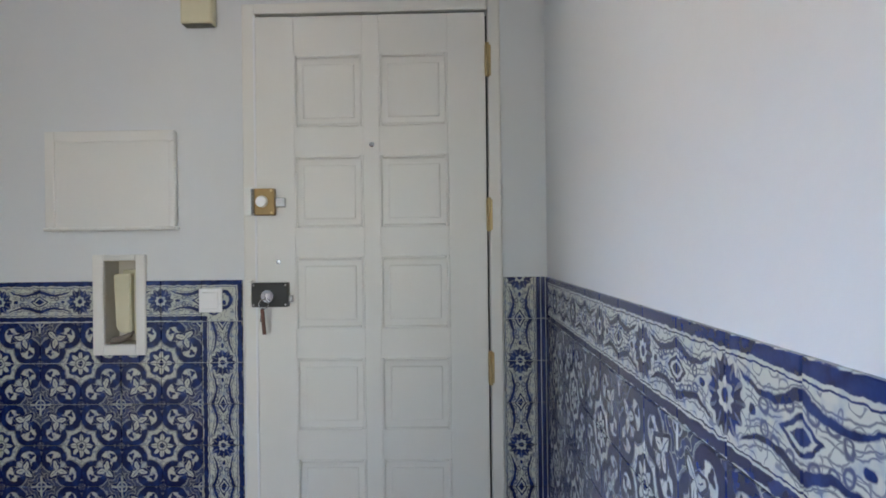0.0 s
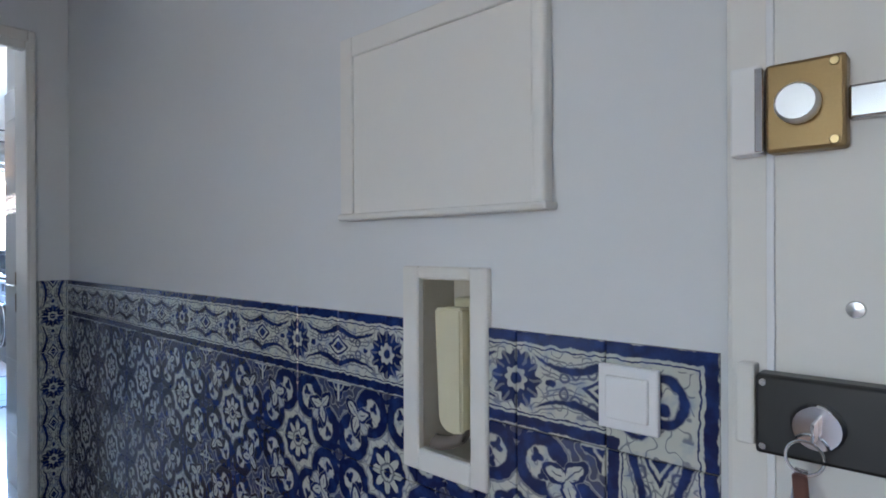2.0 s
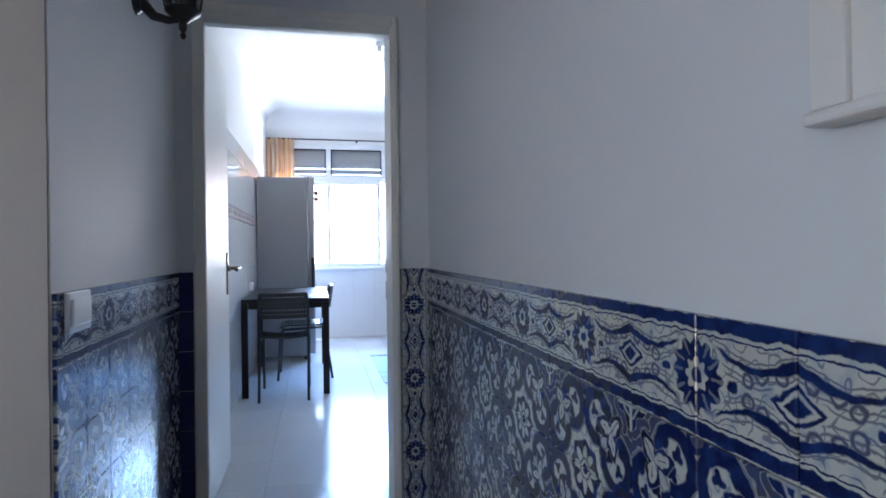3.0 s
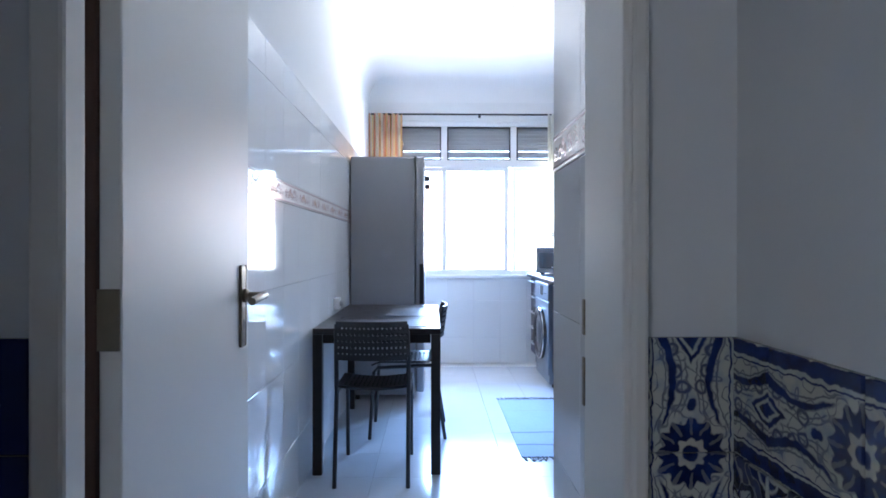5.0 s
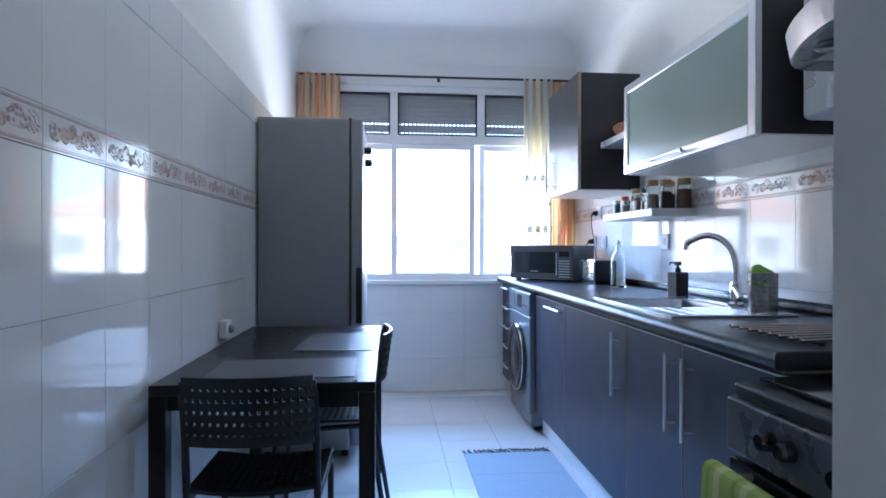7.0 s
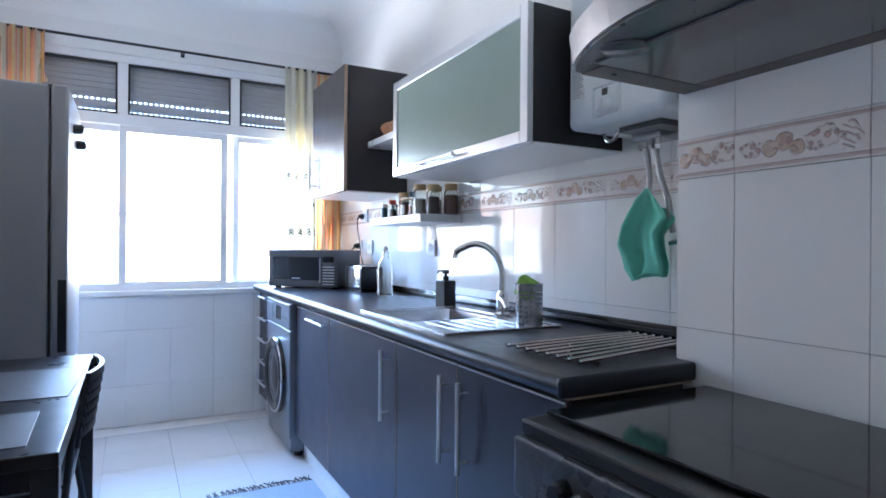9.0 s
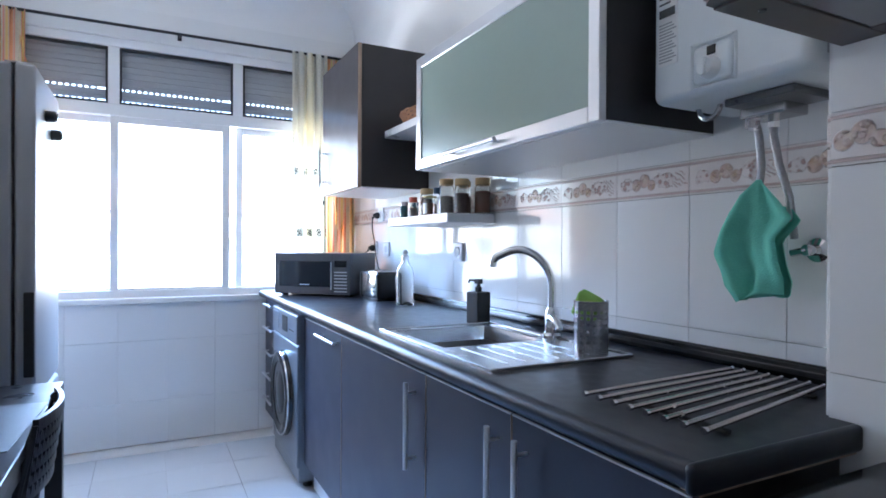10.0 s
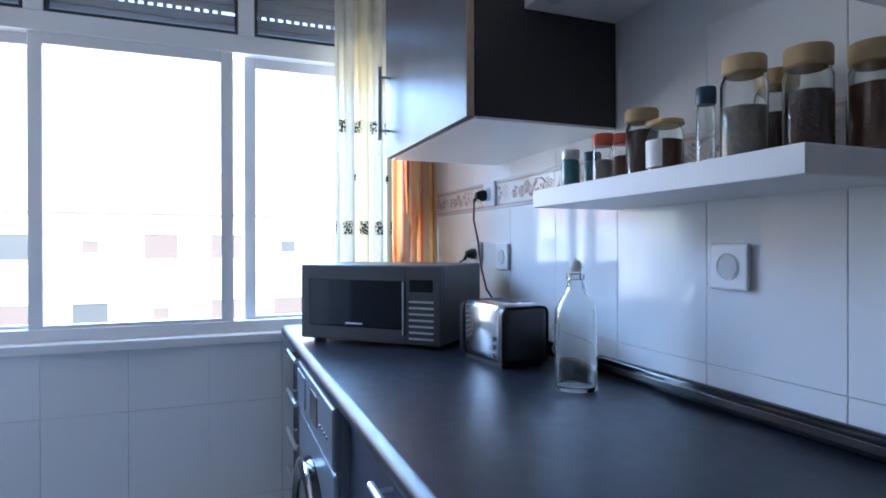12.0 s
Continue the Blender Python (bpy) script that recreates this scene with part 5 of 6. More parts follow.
def oven_towel():
    def f(u, v):
        x = -3.258 + 0.27 * u + 0.006 * math.sin(9 * u)
        # over the handle: short behind, long in front
        if v < 0.25:
            w = v / 0.25
            y, z = 2.672 + 0.006 * math.sin(7 * u), 0.53 + 0.145 * w
        elif v < 0.35:
            a = (v - 0.25) / 0.10 * math.pi
            y, z = 2.648 + 0.020 * math.cos(a), 0.675 + 0.016 * math.sin(a)
        else:
            w = (v - 0.35) / 0.65
            y, z = 2.628 - 0.012 * math.sin(8 * u + 1) * w - 0.012 * w, 0.675 - 0.36 * w
        return (x, y, z)
    bm = sheet(f, 30, 40, 0.004)
    return solo("kitchen_towel", bm, TOWEL, "lime green striped towel hanging over the oven handle", "towel", smooth=True)


def striped(name, axis, stripes, rough=0.9, soft=0.004, transmit=0.0, scale=1.0, noise_amt=0.0):
    """Woven stripes: (period, offset, half width, colour) laid over the first colour."""
    m = bpy.data.materials.new(name)
    m.use_nodes = True
    t = m.node_tree
    b = t.nodes["Principled BSDF"]
    co = t.nodes.new("ShaderNodeTexCoord").outputs["Object"]
    sep = t.nodes.new("ShaderNodeSeparateXYZ")
    t.links.new(co, sep.inputs[0])
    v = Num(t, sep.outputs[axis])
    colour = None
    base = stripes[0]
    weave = t.nodes.new("ShaderNodeTexNoise")
    weave.inputs["Scale"].default_value = 90
    t.links.new(co, weave.inputs["Vector"])
    prev = t.nodes.new("ShaderNodeMix")
    prev.data_type = "RGBA"
    prev.inputs[6].default_value = (*base, 1)
    prev.inputs[7].default_value = (*[c * 0.82 for c in base], 1)
    t.links.new(weave.outputs["Fac"], prev.inputs["Factor"])
    for period, off, half, colour in stripes[1:]:
        d = ((v + off).op("PINGPONG", period / 2)) if period else (v + off).mag()
        mix = t.nodes.new("ShaderNodeMix")
        mix.data_type = "RGBA"
        t.links.new(d.below(half, soft).s, mix.inputs["Factor"])
        t.links.new(prev.outputs[2], mix.inputs[6])
        mix.inputs[7].default_value = (*colour, 1)
        prev = mix
    t.links.new(prev.outputs[2], b.inputs["Base Color"])
    b.inputs["Roughness"].default_value, b.inputs["Specular IOR Level"].default_value = rough, 0.15
    if transmit:
        tr, ms = t.nodes.new("ShaderNodeBsdfTranslucent"), t.nodes.new("ShaderNodeMixShader")
        t.links.new(prev.outputs[2], tr.inputs["Color"])
        ms.inputs["Fac"].default_value = transmit
        t.links.new(b.outputs[0], ms.inputs[1])
        t.links.new(tr.outputs[0], ms.inputs[2])
        t.links.new(ms.outputs[0], t.nodes["Material Output"].inputs["Surface"])
    return m


TOWEL = striped("lime_towel", "X", [(0.34, 0.42, 0.10), (0.085, 0.0, 0.010, (0.48, 0.50, 0.22)), (0.085, 0.03, 0.005, (0.22, 0.30, 0.06))])
oven_towel()

# ---------------------------------------------------------------- curtains and rod
ORANGE = striped("orange_striped_cotton", "Y", [(0.90, 0.85, 0.72), (0.052, 0.0, 0.0085, (0.90, 0.50, 0.28)), (0.070, 0.018, 0.005, (0.90, 0.74, 0.36)), (0.045, 0.030, 0.0032, (0.88, 0.48, 0.38)), (0.11, 0.045, 0.003, (0.60, 0.52, 0.24))], transmit=0.6, soft=0.0015)


def sheer_material():
    m = striped("cream_sheer", "Y", [(0.86, 0.835, 0.74), (0.30, 0.0, 0.03, (0.86, 0.81, 0.65))], transmit=0.48)
    t = m.node_tree
    b = t.nodes["Principled BSDF"]
    src = b.inputs["Base Color"].links[0].from_socket
    co = t.nodes.new("ShaderNodeTexCoord").outputs["Object"]
    sep = t.nodes.new("ShaderNodeSeparateXYZ")
    t.links.new(co, sep.inputs[0])
    y, z = Num(t, sep.outputs["Y"]), Num(t, sep.outputs["Z"])
    chk = t.nodes.new("ShaderNodeTexVoronoi")
    chk.inputs["Scale"].default_value = 110
    t.links.new(co, chk.inputs["Vector"])
    dots = Num(t, chk.outputs["Distance"]).below(0.55, 0.05)
    mask = None
    for zc, half, per, off, hw in ((0.345, 0.026, 0.062, 0.0, 0.014), (0.745, 0.024, 0.062, 0.02, 0.012), (0.545, 0.013, 0.13, 0.03, 0.006)):
        k = (z - zc).mag().below(half, 0.003) * (y + off).op("PINGPONG", per / 2).below(hw, 0.002)
        mask = k if mask is None else mask.high(k)
    mix = t.nodes.new("ShaderNodeMix")
    mix.data_type = "RGBA"
    t.links.new((mask * dots).s, mix.inputs["Factor"])
    t.links.new(src, mix.inputs[6])
    mix.inputs[7].default_value = (0.04, 0.04, 0.04, 1)
    t.links.new(mix.outputs[2], b.inputs["Base Color"])
    for n in t.nodes:
        if n.bl_idname == "ShaderNodeBsdfTranslucent":
            t.links.new(mix.outputs[2], n.inputs["Color"])
    return m


def curtain(y0, y1, z0, z1, x, waves, amp, mat, label, phase=0.0):
    def f(u, v):
        a = amp * (0.55 + 0.45 * (1 - v))
        return (x + a * math.sin(u * waves * 2 * math.pi + phase) + 0.006 * math.sin(u * 23 + v * 3), y0 + (y1 - y0) * (u + 0.10 / waves * math.sin(u * waves * 4 * math.pi)), z0 + (z1 - z0) * v)
    return solo("curtain", sheet(f, int(waves * 14), 26, 0.0012), mat, label, "curtain", smooth=True)


curtain(1.272, 1.60, 0.95, 2.452, -6.585, 6, 0.022, ORANGE, "orange and cream striped curtain gathered behind the fridge")
curtain(3.02, 3.25, 0.93, 2.452, -6.575, 4, 0.022, sheer_material(), "cream sheer curtain with small dark motifs at the window", 0.7)
curtain(3.235, 3.455, 0.93, 2.452, -6.60, 4, 0.018, ORANGE, "orange and cream striped curtain in the corner", 0.3)
rod = thing("curtain_rod", "thin black curtain rod above the window", "curtain rod", (-6.59, 2.3, 2.44))
part("bar", tube([(-6.59, 1.272, 2.449), (-6.59, 3.462, 2.449)], 0.0085, 12), BLACK_METAL, rod, smooth=True)
for y in (1.30, 2.36, 3.44):
    part("bracket", merge(tube([(-6.59, y, 2.449), (KXW + 0.002, y, 2.449)], 0.005, 8), box(KXW, KXW + 0.006, y - 0.012, y + 0.012, 2.43, 2.468, 0.002)), BLACK_METAL, rod)

# ---------------------------------------------------------------- rug, table things, fridge magnets, ceiling lamp
def rug():
    r = thing("rug", "pale blue woven cotton rug with dark stripes and fringes", "rug", (-4.65, 2.63, 0))
    part("weave", sheet(lambda u, v: (-5.245 + 1.19 * u, 2.385 + 0.485 * v, 0.0045 + 0.0015 * math.sin(u * 17) * math.sin(v * 9)), 30, 12, 0.004), RUG, r)
    rng = random.Random(4)
    for x, s in ((-5.245, -1), (-4.055, 1)):
        bm = None
        for k in range(46):
            y = 2.388 + k * 0.0106
            bm = tube([(x, y, 0.005), (x + s * 0.025, y + rng.uniform(-0.012, 0.012), 0.006), (x + s * rng.uniform(0.045, 0.065), y + rng.uniform(-0.02, 0.02), 0.004)], 0.0028, 5, bm)
        tagged(part("fringe", bm, FRINGE, r, "dark twisted fringe"), kind="stuff")
    return r


RUG = striped("blue_cotton_weave", "X", [(0.33, 0.42, 0.54), (0, -0.175, 0.006, (0.10, 0.11, 0.13)), (0, 0.30, 0.005, (0.30, 0.34, 0.40)), (0, -0.40, 0.006, (0.12, 0.13, 0.15))])
FRINGE = material("dark_fringe", (0.10, 0.11, 0.13), 0.95, vary=0.3, scale=50)
rug()


def placemat(cx, cy, w, d, rz, label):
    T = pose(cx, cy, 0.735, 0, 0, rz)
    return solo("placemat", box(-w / 2, w / 2, -d / 2, d / 2, 0.0003, 0.0026, 0.0008, 1, turn=T), MAT, label, "placemat", group="placemats on the table")


MAT = material("grey_woven_vinyl", (0.13, 0.125, 0.13), 0.33, vary=0.2, scale=60, bump=0.3, bump_scale=500)
placemat(-4.03, 1.645, 0.30, 0.45, 2, "grey woven placemat at the table's end")
placemat(-4.56, 1.775, 0.44, 0.30, -3, "grey woven placemat at the table's long side")
ts = thing("double_socket", "small white double socket on the tiles above the table", "socket", (-4.62, KYL, 0.745))
part("box", box(-4.66, -4.58, KYL + 0.010, KYL + 0.045, 0.748, 0.822, 0.006), PVC, ts)
part("plug", lathe((-4.62, KYL + 0.045, 0.785), [(0.017, 0), (0.017, 0.006), (0.012, 0.018), (0, 0.02)], 16, "y"), SHUTTER, ts)
for k, (x, z) in enumerate(((-5.47, 1.683), (-5.62, 1.635))):
    mg = thing("fridge_magnet", "small black round magnet hook on the fridge door", "magnet", (x, 1.84, z - 0.02), group="magnet hooks on the fridge")
    part("body", lathe((x, 1.836, z), [(0.022, 0), (0.022, 0.03), (0.018, 0.036), (0, 0.036)], 20, "y"), BLACK_PLASTIC, mg)
    part("face", lathe((x, 1.872, z), [(0.012, 0.0), (0.014, 0.004), (0.0, 0.005)], 16, "y"), CHROME_DARK, mg)


def ceiling_lamp():
    l = thing("ceiling_light", "white fluorescent batten with two bare tubes on the ceiling, switched off", "ceiling light", (-4.67, 2.40, 2.72))
    part("batten", box(-5.28, -4.06, 2.345, 2.475, 2.765, H_KIT, 0.008), WHITE_PAINT, l)
    for y in (2.375, 2.445):
        t = part("tube", tube([(-5.255, y, 2.738), (-4.085, y, 2.738)], 0.013, 16), OPAL, l, "white fluorescent tube", smooth=True)
        for x in (-5.262, -4.078):
            part("lamp_holder", box(x - 0.012, x + 0.012, y - 0.016, y + 0.016, 2.72, 2.766, 0.003), PVC, t)
        part("starter", tube([(-5.10, y, 2.76), (-5.10, y, 2.745)], 0.009, 10), SHUTTER, t)
    return l


OPAL = material("opal_tube", (0.85, 0.86, 0.86), 0.2, vary=0.01, scale=5)
ceiling_lamp()

# ---------------------------------------------------------------- hall things
def meter_cover():
    m = thing("meter_cover", "cream painted wooden meter cupboard cover on the hall wall", "cupboard", (0.49, HY, 1.21))
    y = HY - 0.032
    part("board", box(0.256, 0.727, y + 0.006, HY - 0.001, 1.214, 1.562, 0.003), DOOR_PAINT, m)
    part("stile", box(0.254, 0.290, y, y + 0.02, 1.219, 1.566, 0.003), DOOR_PAINT, m)
    part("top_rail", box(0.2905, 0.729, y, y + 0.02, 1.527, 1.566, 0.003), DOOR_PAINT, m)
    part("closing_stile", box(0.706, 0.729, y + 0.0018, y + 0.02, 1.219, 1.5265, 0.006, 3), DOOR_PAINT, m, smooth=True)
    part("lower_lip", box(0.248, 0.736, y - 0.004, HY - 0.001, 1.206, 1.2185, 0.004), DOOR_PAINT, m)
    return m


meter_cover()


def intercom():
    n = thing("intercom_niche", "cream framed niche with an intercom handset in the tiled dado", "intercom", (0.51, HY, 0.75))
    x0, x1, z0, z1 = 0.414, 0.610, 0.752, 1.118
    bm = None
    for b in ((x0, x0 + 0.04, z0, z1), (x1 - 0.036, x1, z0, z1), (x0 + 0.04, x1 - 0.036, z0, z0 + 0.04), (x0 + 0.04, x1 - 0.036, z1 - 0.022, z1)):
        bm = box(b[0], b[1], HY - 0.015, HY + 0.002, b[2], b[3], 0.003, 1, bm)
    part("frame", bm, DOOR_PAINT, n)
    for b in ((x0 + 0.03, x1 - 0.03, HY + 0.085, HY + 0.093, z0 + 0.03, z1 - 0.02), (x0 + 0.030, x0 + 0.040, HY, HY + 0.085, z0 + 0.03, z1 - 0.02), (x1 - 0.040, x1 - 0.030, HY, HY + 0.085, z0 + 0.03, z1 - 0.02),
              (x0 + 0.04, x1 - 0.04, HY, HY + 0.085, z0 + 0.03, z0 + 0.04), (x0 + 0.04, x1 - 0.04, HY, HY + 0.085, z1 - 0.024, z1 - 0.02)):
        part("niche_lining", box(*b), NICHE, n, "yellowed niche lining")
    part("cradle", box(0.500, 0.572, HY + 0.030, HY + 0.084, 0.822, 1.062, 0.006, 2), IVORY, n, "ivory intercom base")
    part("cradle_side", box(0.556, 0.5735, HY + 0.006, HY + 0.0295, 0.828, 1.054, 0.003), IVORY, n)
    part("slot", box(0.5595, 0.5665, HY + 0.0045, HY + 0.008, 0.905, 0.985, 0.001), NICHE, n, "sunk grey slot")
    # handset: flat-faced bar, its foot rounded off on one side
    b = bmesh.new()
    outline = [(0.490, 1.046), (0.553, 1.048), (0.5545, 0.836), (0.536, 0.832)] + [(0.527 - 0.029 * math.sin(k * 0.26), 0.862 - 0.030 * math.cos(k * 0.26)) for k in range(7)]
    front = b.faces.new([b.verts.new((x, HY - 0.012, z)) for x, z in outline])
    ext = bmesh.ops.extrude_face_region(b, geom=[front])
    bmesh.ops.translate(b, vec=(0, 0.040, 0), verts=[v for v in ext["geom"] if isinstance(v, bmesh.types.BMVert)])
    bmesh.ops.recalc_face_normals(b, faces=b.faces)
    bmesh.ops.bevel(b, geom=[e for e in b.edges if e.calc_face_angle(0) > 0.5], offset=0.0045, segments=3, affect="EDGES")
    part("handset", b, IVORY, n, "ivory handset hung upright", smooth=True)
    pts = [(0.472 + 0.074 * k / 220 + 0.004 * math.cos(k * 0.55), HY + 0.008 + 0.011 * math.sin(k * 0.55), 0.803 + 0.024 * (k / 220) ** 2 + 0.011 * math.cos(k * 0.55)) for k in range(221)]
    part("coiled_cord", tube(pts, 0.0030, 6), GREY_CORD, n, "grey-brown coiled cord", smooth=True)
    return n


NICHE = material("yellowed_lining", (0.60, 0.56, 0.48), 0.6, vary=0.12, scale=12)
IVORY = material("ivory_plastic", (0.66, 0.62, 0.44), 0.4, vary=0.05, scale=12)
GREY_CORD = material("grey_brown_cord", (0.19, 0.16, 0.14), 0.6, vary=0.2, scale=40)
intercom()


def light_switch(x0, x1, z0, z1, y, n, label, gang=1):
    s = thing("light_switch", label, "switch", ((x0 + x1) / 2, y, z0))
    part("plate", box(x0, x1, min(y, y + n * 0.010), max(y, y + n * 0.010), z0, z1, 0.003), PVC, s)
    part("rocker", box(x0 + 0.012, x1 - 0.012, min(y + n * 0.008, y + n * 0.0155), max(y + n * 0.008, y + n * 0.0155), z0 + 0.014, z1 - 0.014, 0.003), PVC, s)
    return s


light_switch(0.808, 0.892, 0.905, 0.992, HY - 0.009, -1, "white square light switch on the blue tiles")
light_switch(-0.755, -0.635, 0.935, 1.02, HYL + 0.009, 1, "white light switch on the passage tiles")
bell = thing("door_chime", "ivory plastic door chime high on the hall wall", "door chime", (0.82, HY, 1.935))
part("case", box(0.765, 0.88, HY - 0.05, HY, 1.94, 2.12, 0.008, 2), IVORY, bell)
for k in range(12):
    part("grille_slot", box(0.772 + k * 0.0088, 0.777 + k * 0.0088, HY - 0.047, HY - 0.006, 1.9385, 1.9405), BLACK_PLASTIC, bell)


def sconce():
    s = thing("wall_lantern", "black wall lantern with clear glass beside the kitchen door", "wall lamp", (-1.18, HYL, 1.74))
    x, y = -1.18, HYL
    part("back_plate", lathe((x, y, 1.845), [(0.0, 0.02), (0.03, 0.018), (0.042, 0.008), (0.045, 0.0)], 24, "y"), BLACK_METAL, s)
    part("arm", tube([(x, y + 0.01, 1.845), (x, y + 0.05, 1.80), (x, y + 0.09, 1.79), (x, y + 0.125, 1.795)], 0.018, 12, r_end=0.008), BLACK_METAL, s, smooth=True)
    c = Vector((x, y + 0.13, 0))
    part("cup", lathe(c, [(0.0, 1.735), (0.006, 1.738), (0.009, 1.748), (0.005, 1.756), (0.012, 1.766), (0.012, 1.785), (0.03, 1.80), (0.05, 1.815), (0.052, 1.822), (0.04, 1.825)], 20), BLACK_METAL, s, smooth=True)
    part("bulb_holder", lathe(c, [(0.018, 1.825), (0.018, 1.865), (0.012, 1.87), (0.0, 1.87)], 16), MW_GREY, s)
    part("bulb", lathe(c, [(0.012, 1.868), (0.03, 1.90), (0.034, 1.925), (0.026, 1.95), (0, 1.96)], 20), OPAL, s, "white bulb, off", smooth=True)
    for k in range(6):
        a = radians(60 * k + 30)
        d = Vector((math.cos(a), math.sin(a), 0))
        part("rib", tube([c + d * 0.048 + Vector((0, 0, 1.82)), c + d * 0.075 + Vector((0, 0, 1.98))], 0.0035, 6), BLACK_METAL, s)
    g = part("lantern_glass", lathe(c, [(0.046, 1.824), (0.073, 1.978), (0.071, 1.978), (0.044, 1.824)], 6), PANE, s, "clear glass panes")
    g.visible_shadow = False
    part("roof", lathe(c, [(0.082, 1.975), (0.084, 1.985), (0.05, 2.02), (0.018, 2.045), (0.012, 2.06), (0.0, 2.075)], 6), BLACK_METAL, s)
    return s


sconce()

# ---------------------------------------------------------------- tiles: painted blue dado of the hall
BLUE, PALE_BLUE, MILK = (0.007, 0.014, 0.075), (0.20, 0.27, 0.42), (0.52, 0.54, 0.49)
T = 0.15


def azulejo(name, kind, flip=False):
    """Hand-painted tile: brushwork on a milky glaze, drawn in the tile's own coordinates."""
    m = bpy.data.materials.new(name)
    m.use_nodes = True
    t = m.node_tree
    b = t.nodes["Principled BSDF"]
    co = t.nodes.new("ShaderNodeTexCoord").outputs["Object"]
    info = t.nodes.new("ShaderNodeObjectInfo")
    wob = t.nodes.new("ShaderNodeTexNoise")
    wob.noise_dimensions = "4D"
    wob.inputs["Scale"].default_value, wob.inputs["Detail"].default_value = 55, 2
    t.links.new(co, wob.inputs["Vector"])
    t.links.new((Num(t, info.outputs["Random"]) * 9).s, wob.inputs["W"])
    wc = t.nodes.new("ShaderNodeSeparateColor")
    t.links.new(wob.outputs["Color"], wc.inputs[0])
    sep = t.nodes.new("ShaderNodeSeparateXYZ")
    t.links.new(co, sep.inputs[0])
    a = Num(t, sep.outputs["X"]) / T + 0.5 + (Num(t, wc.outputs[0]) - 0.5) * 0.085
    v = Num(t, sep.outputs["Z"]) / T + 0.5 + (Num(t, wc.outputs[1]) - 0.5) * 0.085
    if flip:
        a = a * -1.0 + 1.0

    def dist(x, y):
        return ((a - x) * (a - x) + (v - y) * (v - y)).op("SQRT")

    def petals(x, y, n, ph=0.0):
        return ((v - y).op("ARCTAN2", a - x) * n + ph).op("COSINE")

    def ring(d, r, w):
        return (d - r).mag().below(w, 0.014)

    def inv(k):
        return k * -1.0 + 1.0

    if kind == "body":
        # rosette in one corner, two horseshoe scrolls about the diagonal, an acanthus leaf between them
        d0, d1 = dist(0, 0), dist(1, 1)
        blue = None
        for x, y, ph in ((0.31, 0.69, 0.60), (0.69, 0.31, -2.17)):
            d = dist(x, y)
            gap = (petals(x, y, 1, ph) * -1.0).below(-0.80, 0.06)
            band = ring(d, 0.255, 0.074) * inv(gap)
            thin = ring(d, 0.338, 0.010)
            k = band.high(thin * 0.8)
            blue = k if blue is None else blue.high(k)
        for x, y in ((0.33, 0.57), (0.57, 0.33), (0.25, 0.76), (0.76, 0.25)):
            d = dist(x, y)
            blue = blue.high((d - petals(x, y, 3, 0.9) * 0.02).below(0.065, 0.014))
        rest = inv(dist(0.31, 0.69).below(0.355, 0.012)) * inv(dist(0.69, 0.31).below(0.355, 0.012))
        strokes = t.nodes.new("ShaderNodeTexNoise")
        strokes.inputs["Scale"].default_value, strokes.inputs["Detail"].default_value = 62, 0
        t.links.new(co, strokes.inputs["Vector"])
        brush = (Num(t, strokes.outputs["Fac"]) - 0.47).mag().below(0.030, 0.022)
        blue = blue.high(rest * inv(d0.below(0.62, 0.02)) * (inv(brush) * 0.55 + 0.35)).high(brush * 0.5)
        for x, y in ((0.47, 0.84), (0.84, 0.47)):
            blue = blue.high(dist(x, y).below(0.085, 0.014))
        # leaf: five white lobes on a dark ground
        dl = dist(0.60, 0.60)
        lobe = petals(0.60, 0.60, 3, -0.785 * 3) * 0.085 + petals(0.60, 0.60, 9, -0.785 * 9) * 0.018
        lobes = (dl - lobe).below(0.130, 0.012)
        ground = (dl - lobe).below(0.200, 0.014)
        vein = (a - v).mag().below(0.010, 0.008).high((petals(0.60, 0.60, 9, -0.785 * 9) * -1.0).below(-0.86, 0.06) * inv(dl.below(0.06, 0.01)) * dl.below(0.17, 0.02))
        blue = (blue * inv(ground)).high(ground * inv(lobes)).high(lobes * vein * 0.8)
        # rosette: eight white points on a dark scalloped disc
        star = (d0 - petals(0, 0, 4).mag() * 0.16).below(0.115, 0.012)
        disc = (d0 - petals(0, 0, 8) * 0.02).below(0.335, 0.014)
        blue = (blue * inv(disc)).high(disc * inv(star)).high(ring(d0, 0.115, 0.014) * 0.8).high(d0.below(0.065, 0.012))
        # cross in the far corner, dark fillings in the other two
        k1 = (d1 - petals(1, 1, 4) * 0.05).below(0.215, 0.014)
        cross = (a - 1).mag().low((v - 1).mag()).below(0.022, 0.008).high(ring(d1, 0.115, 0.013))
        blue = (blue * inv(k1)).high(k1 * inv(cross))
        for x, y in ((1, 0), (0, 1)):
            d = dist(x, y)
            blue = blue.high(d.below(0.15, 0.014) * inv(d.below(0.075, 0.012)))
    else:
        c = 0.505
        d0 = dist(0, c)
        pet = petals(0, c, 12)
        fl = (d0 - pet * 0.030).below(0.285, 0.012)
        stroke = (pet * -1.0).below(-0.72, 0.10) * inv(d0.below(0.17, 0.01))
        heart = (d0 - petals(0, c, 8) * 0.018).below(0.125, 0.010) * inv(d0.below(0.062, 0.010))
        q = (a - 1).mag() * 0.62 + (v - c).mag()
        dia = (q - 0.125).mag().below(0.020, 0.010).high(q.below(0.070, 0.010))
        # ribbons sweeping from the flower to the joint, with thin strokes beside them
        w = (a - 0.30) * 5.0
        sw = w.op("SINE") * 0.072
        half = (v - c).mag()
        off = half - (sw * -1.0 + 0.225)
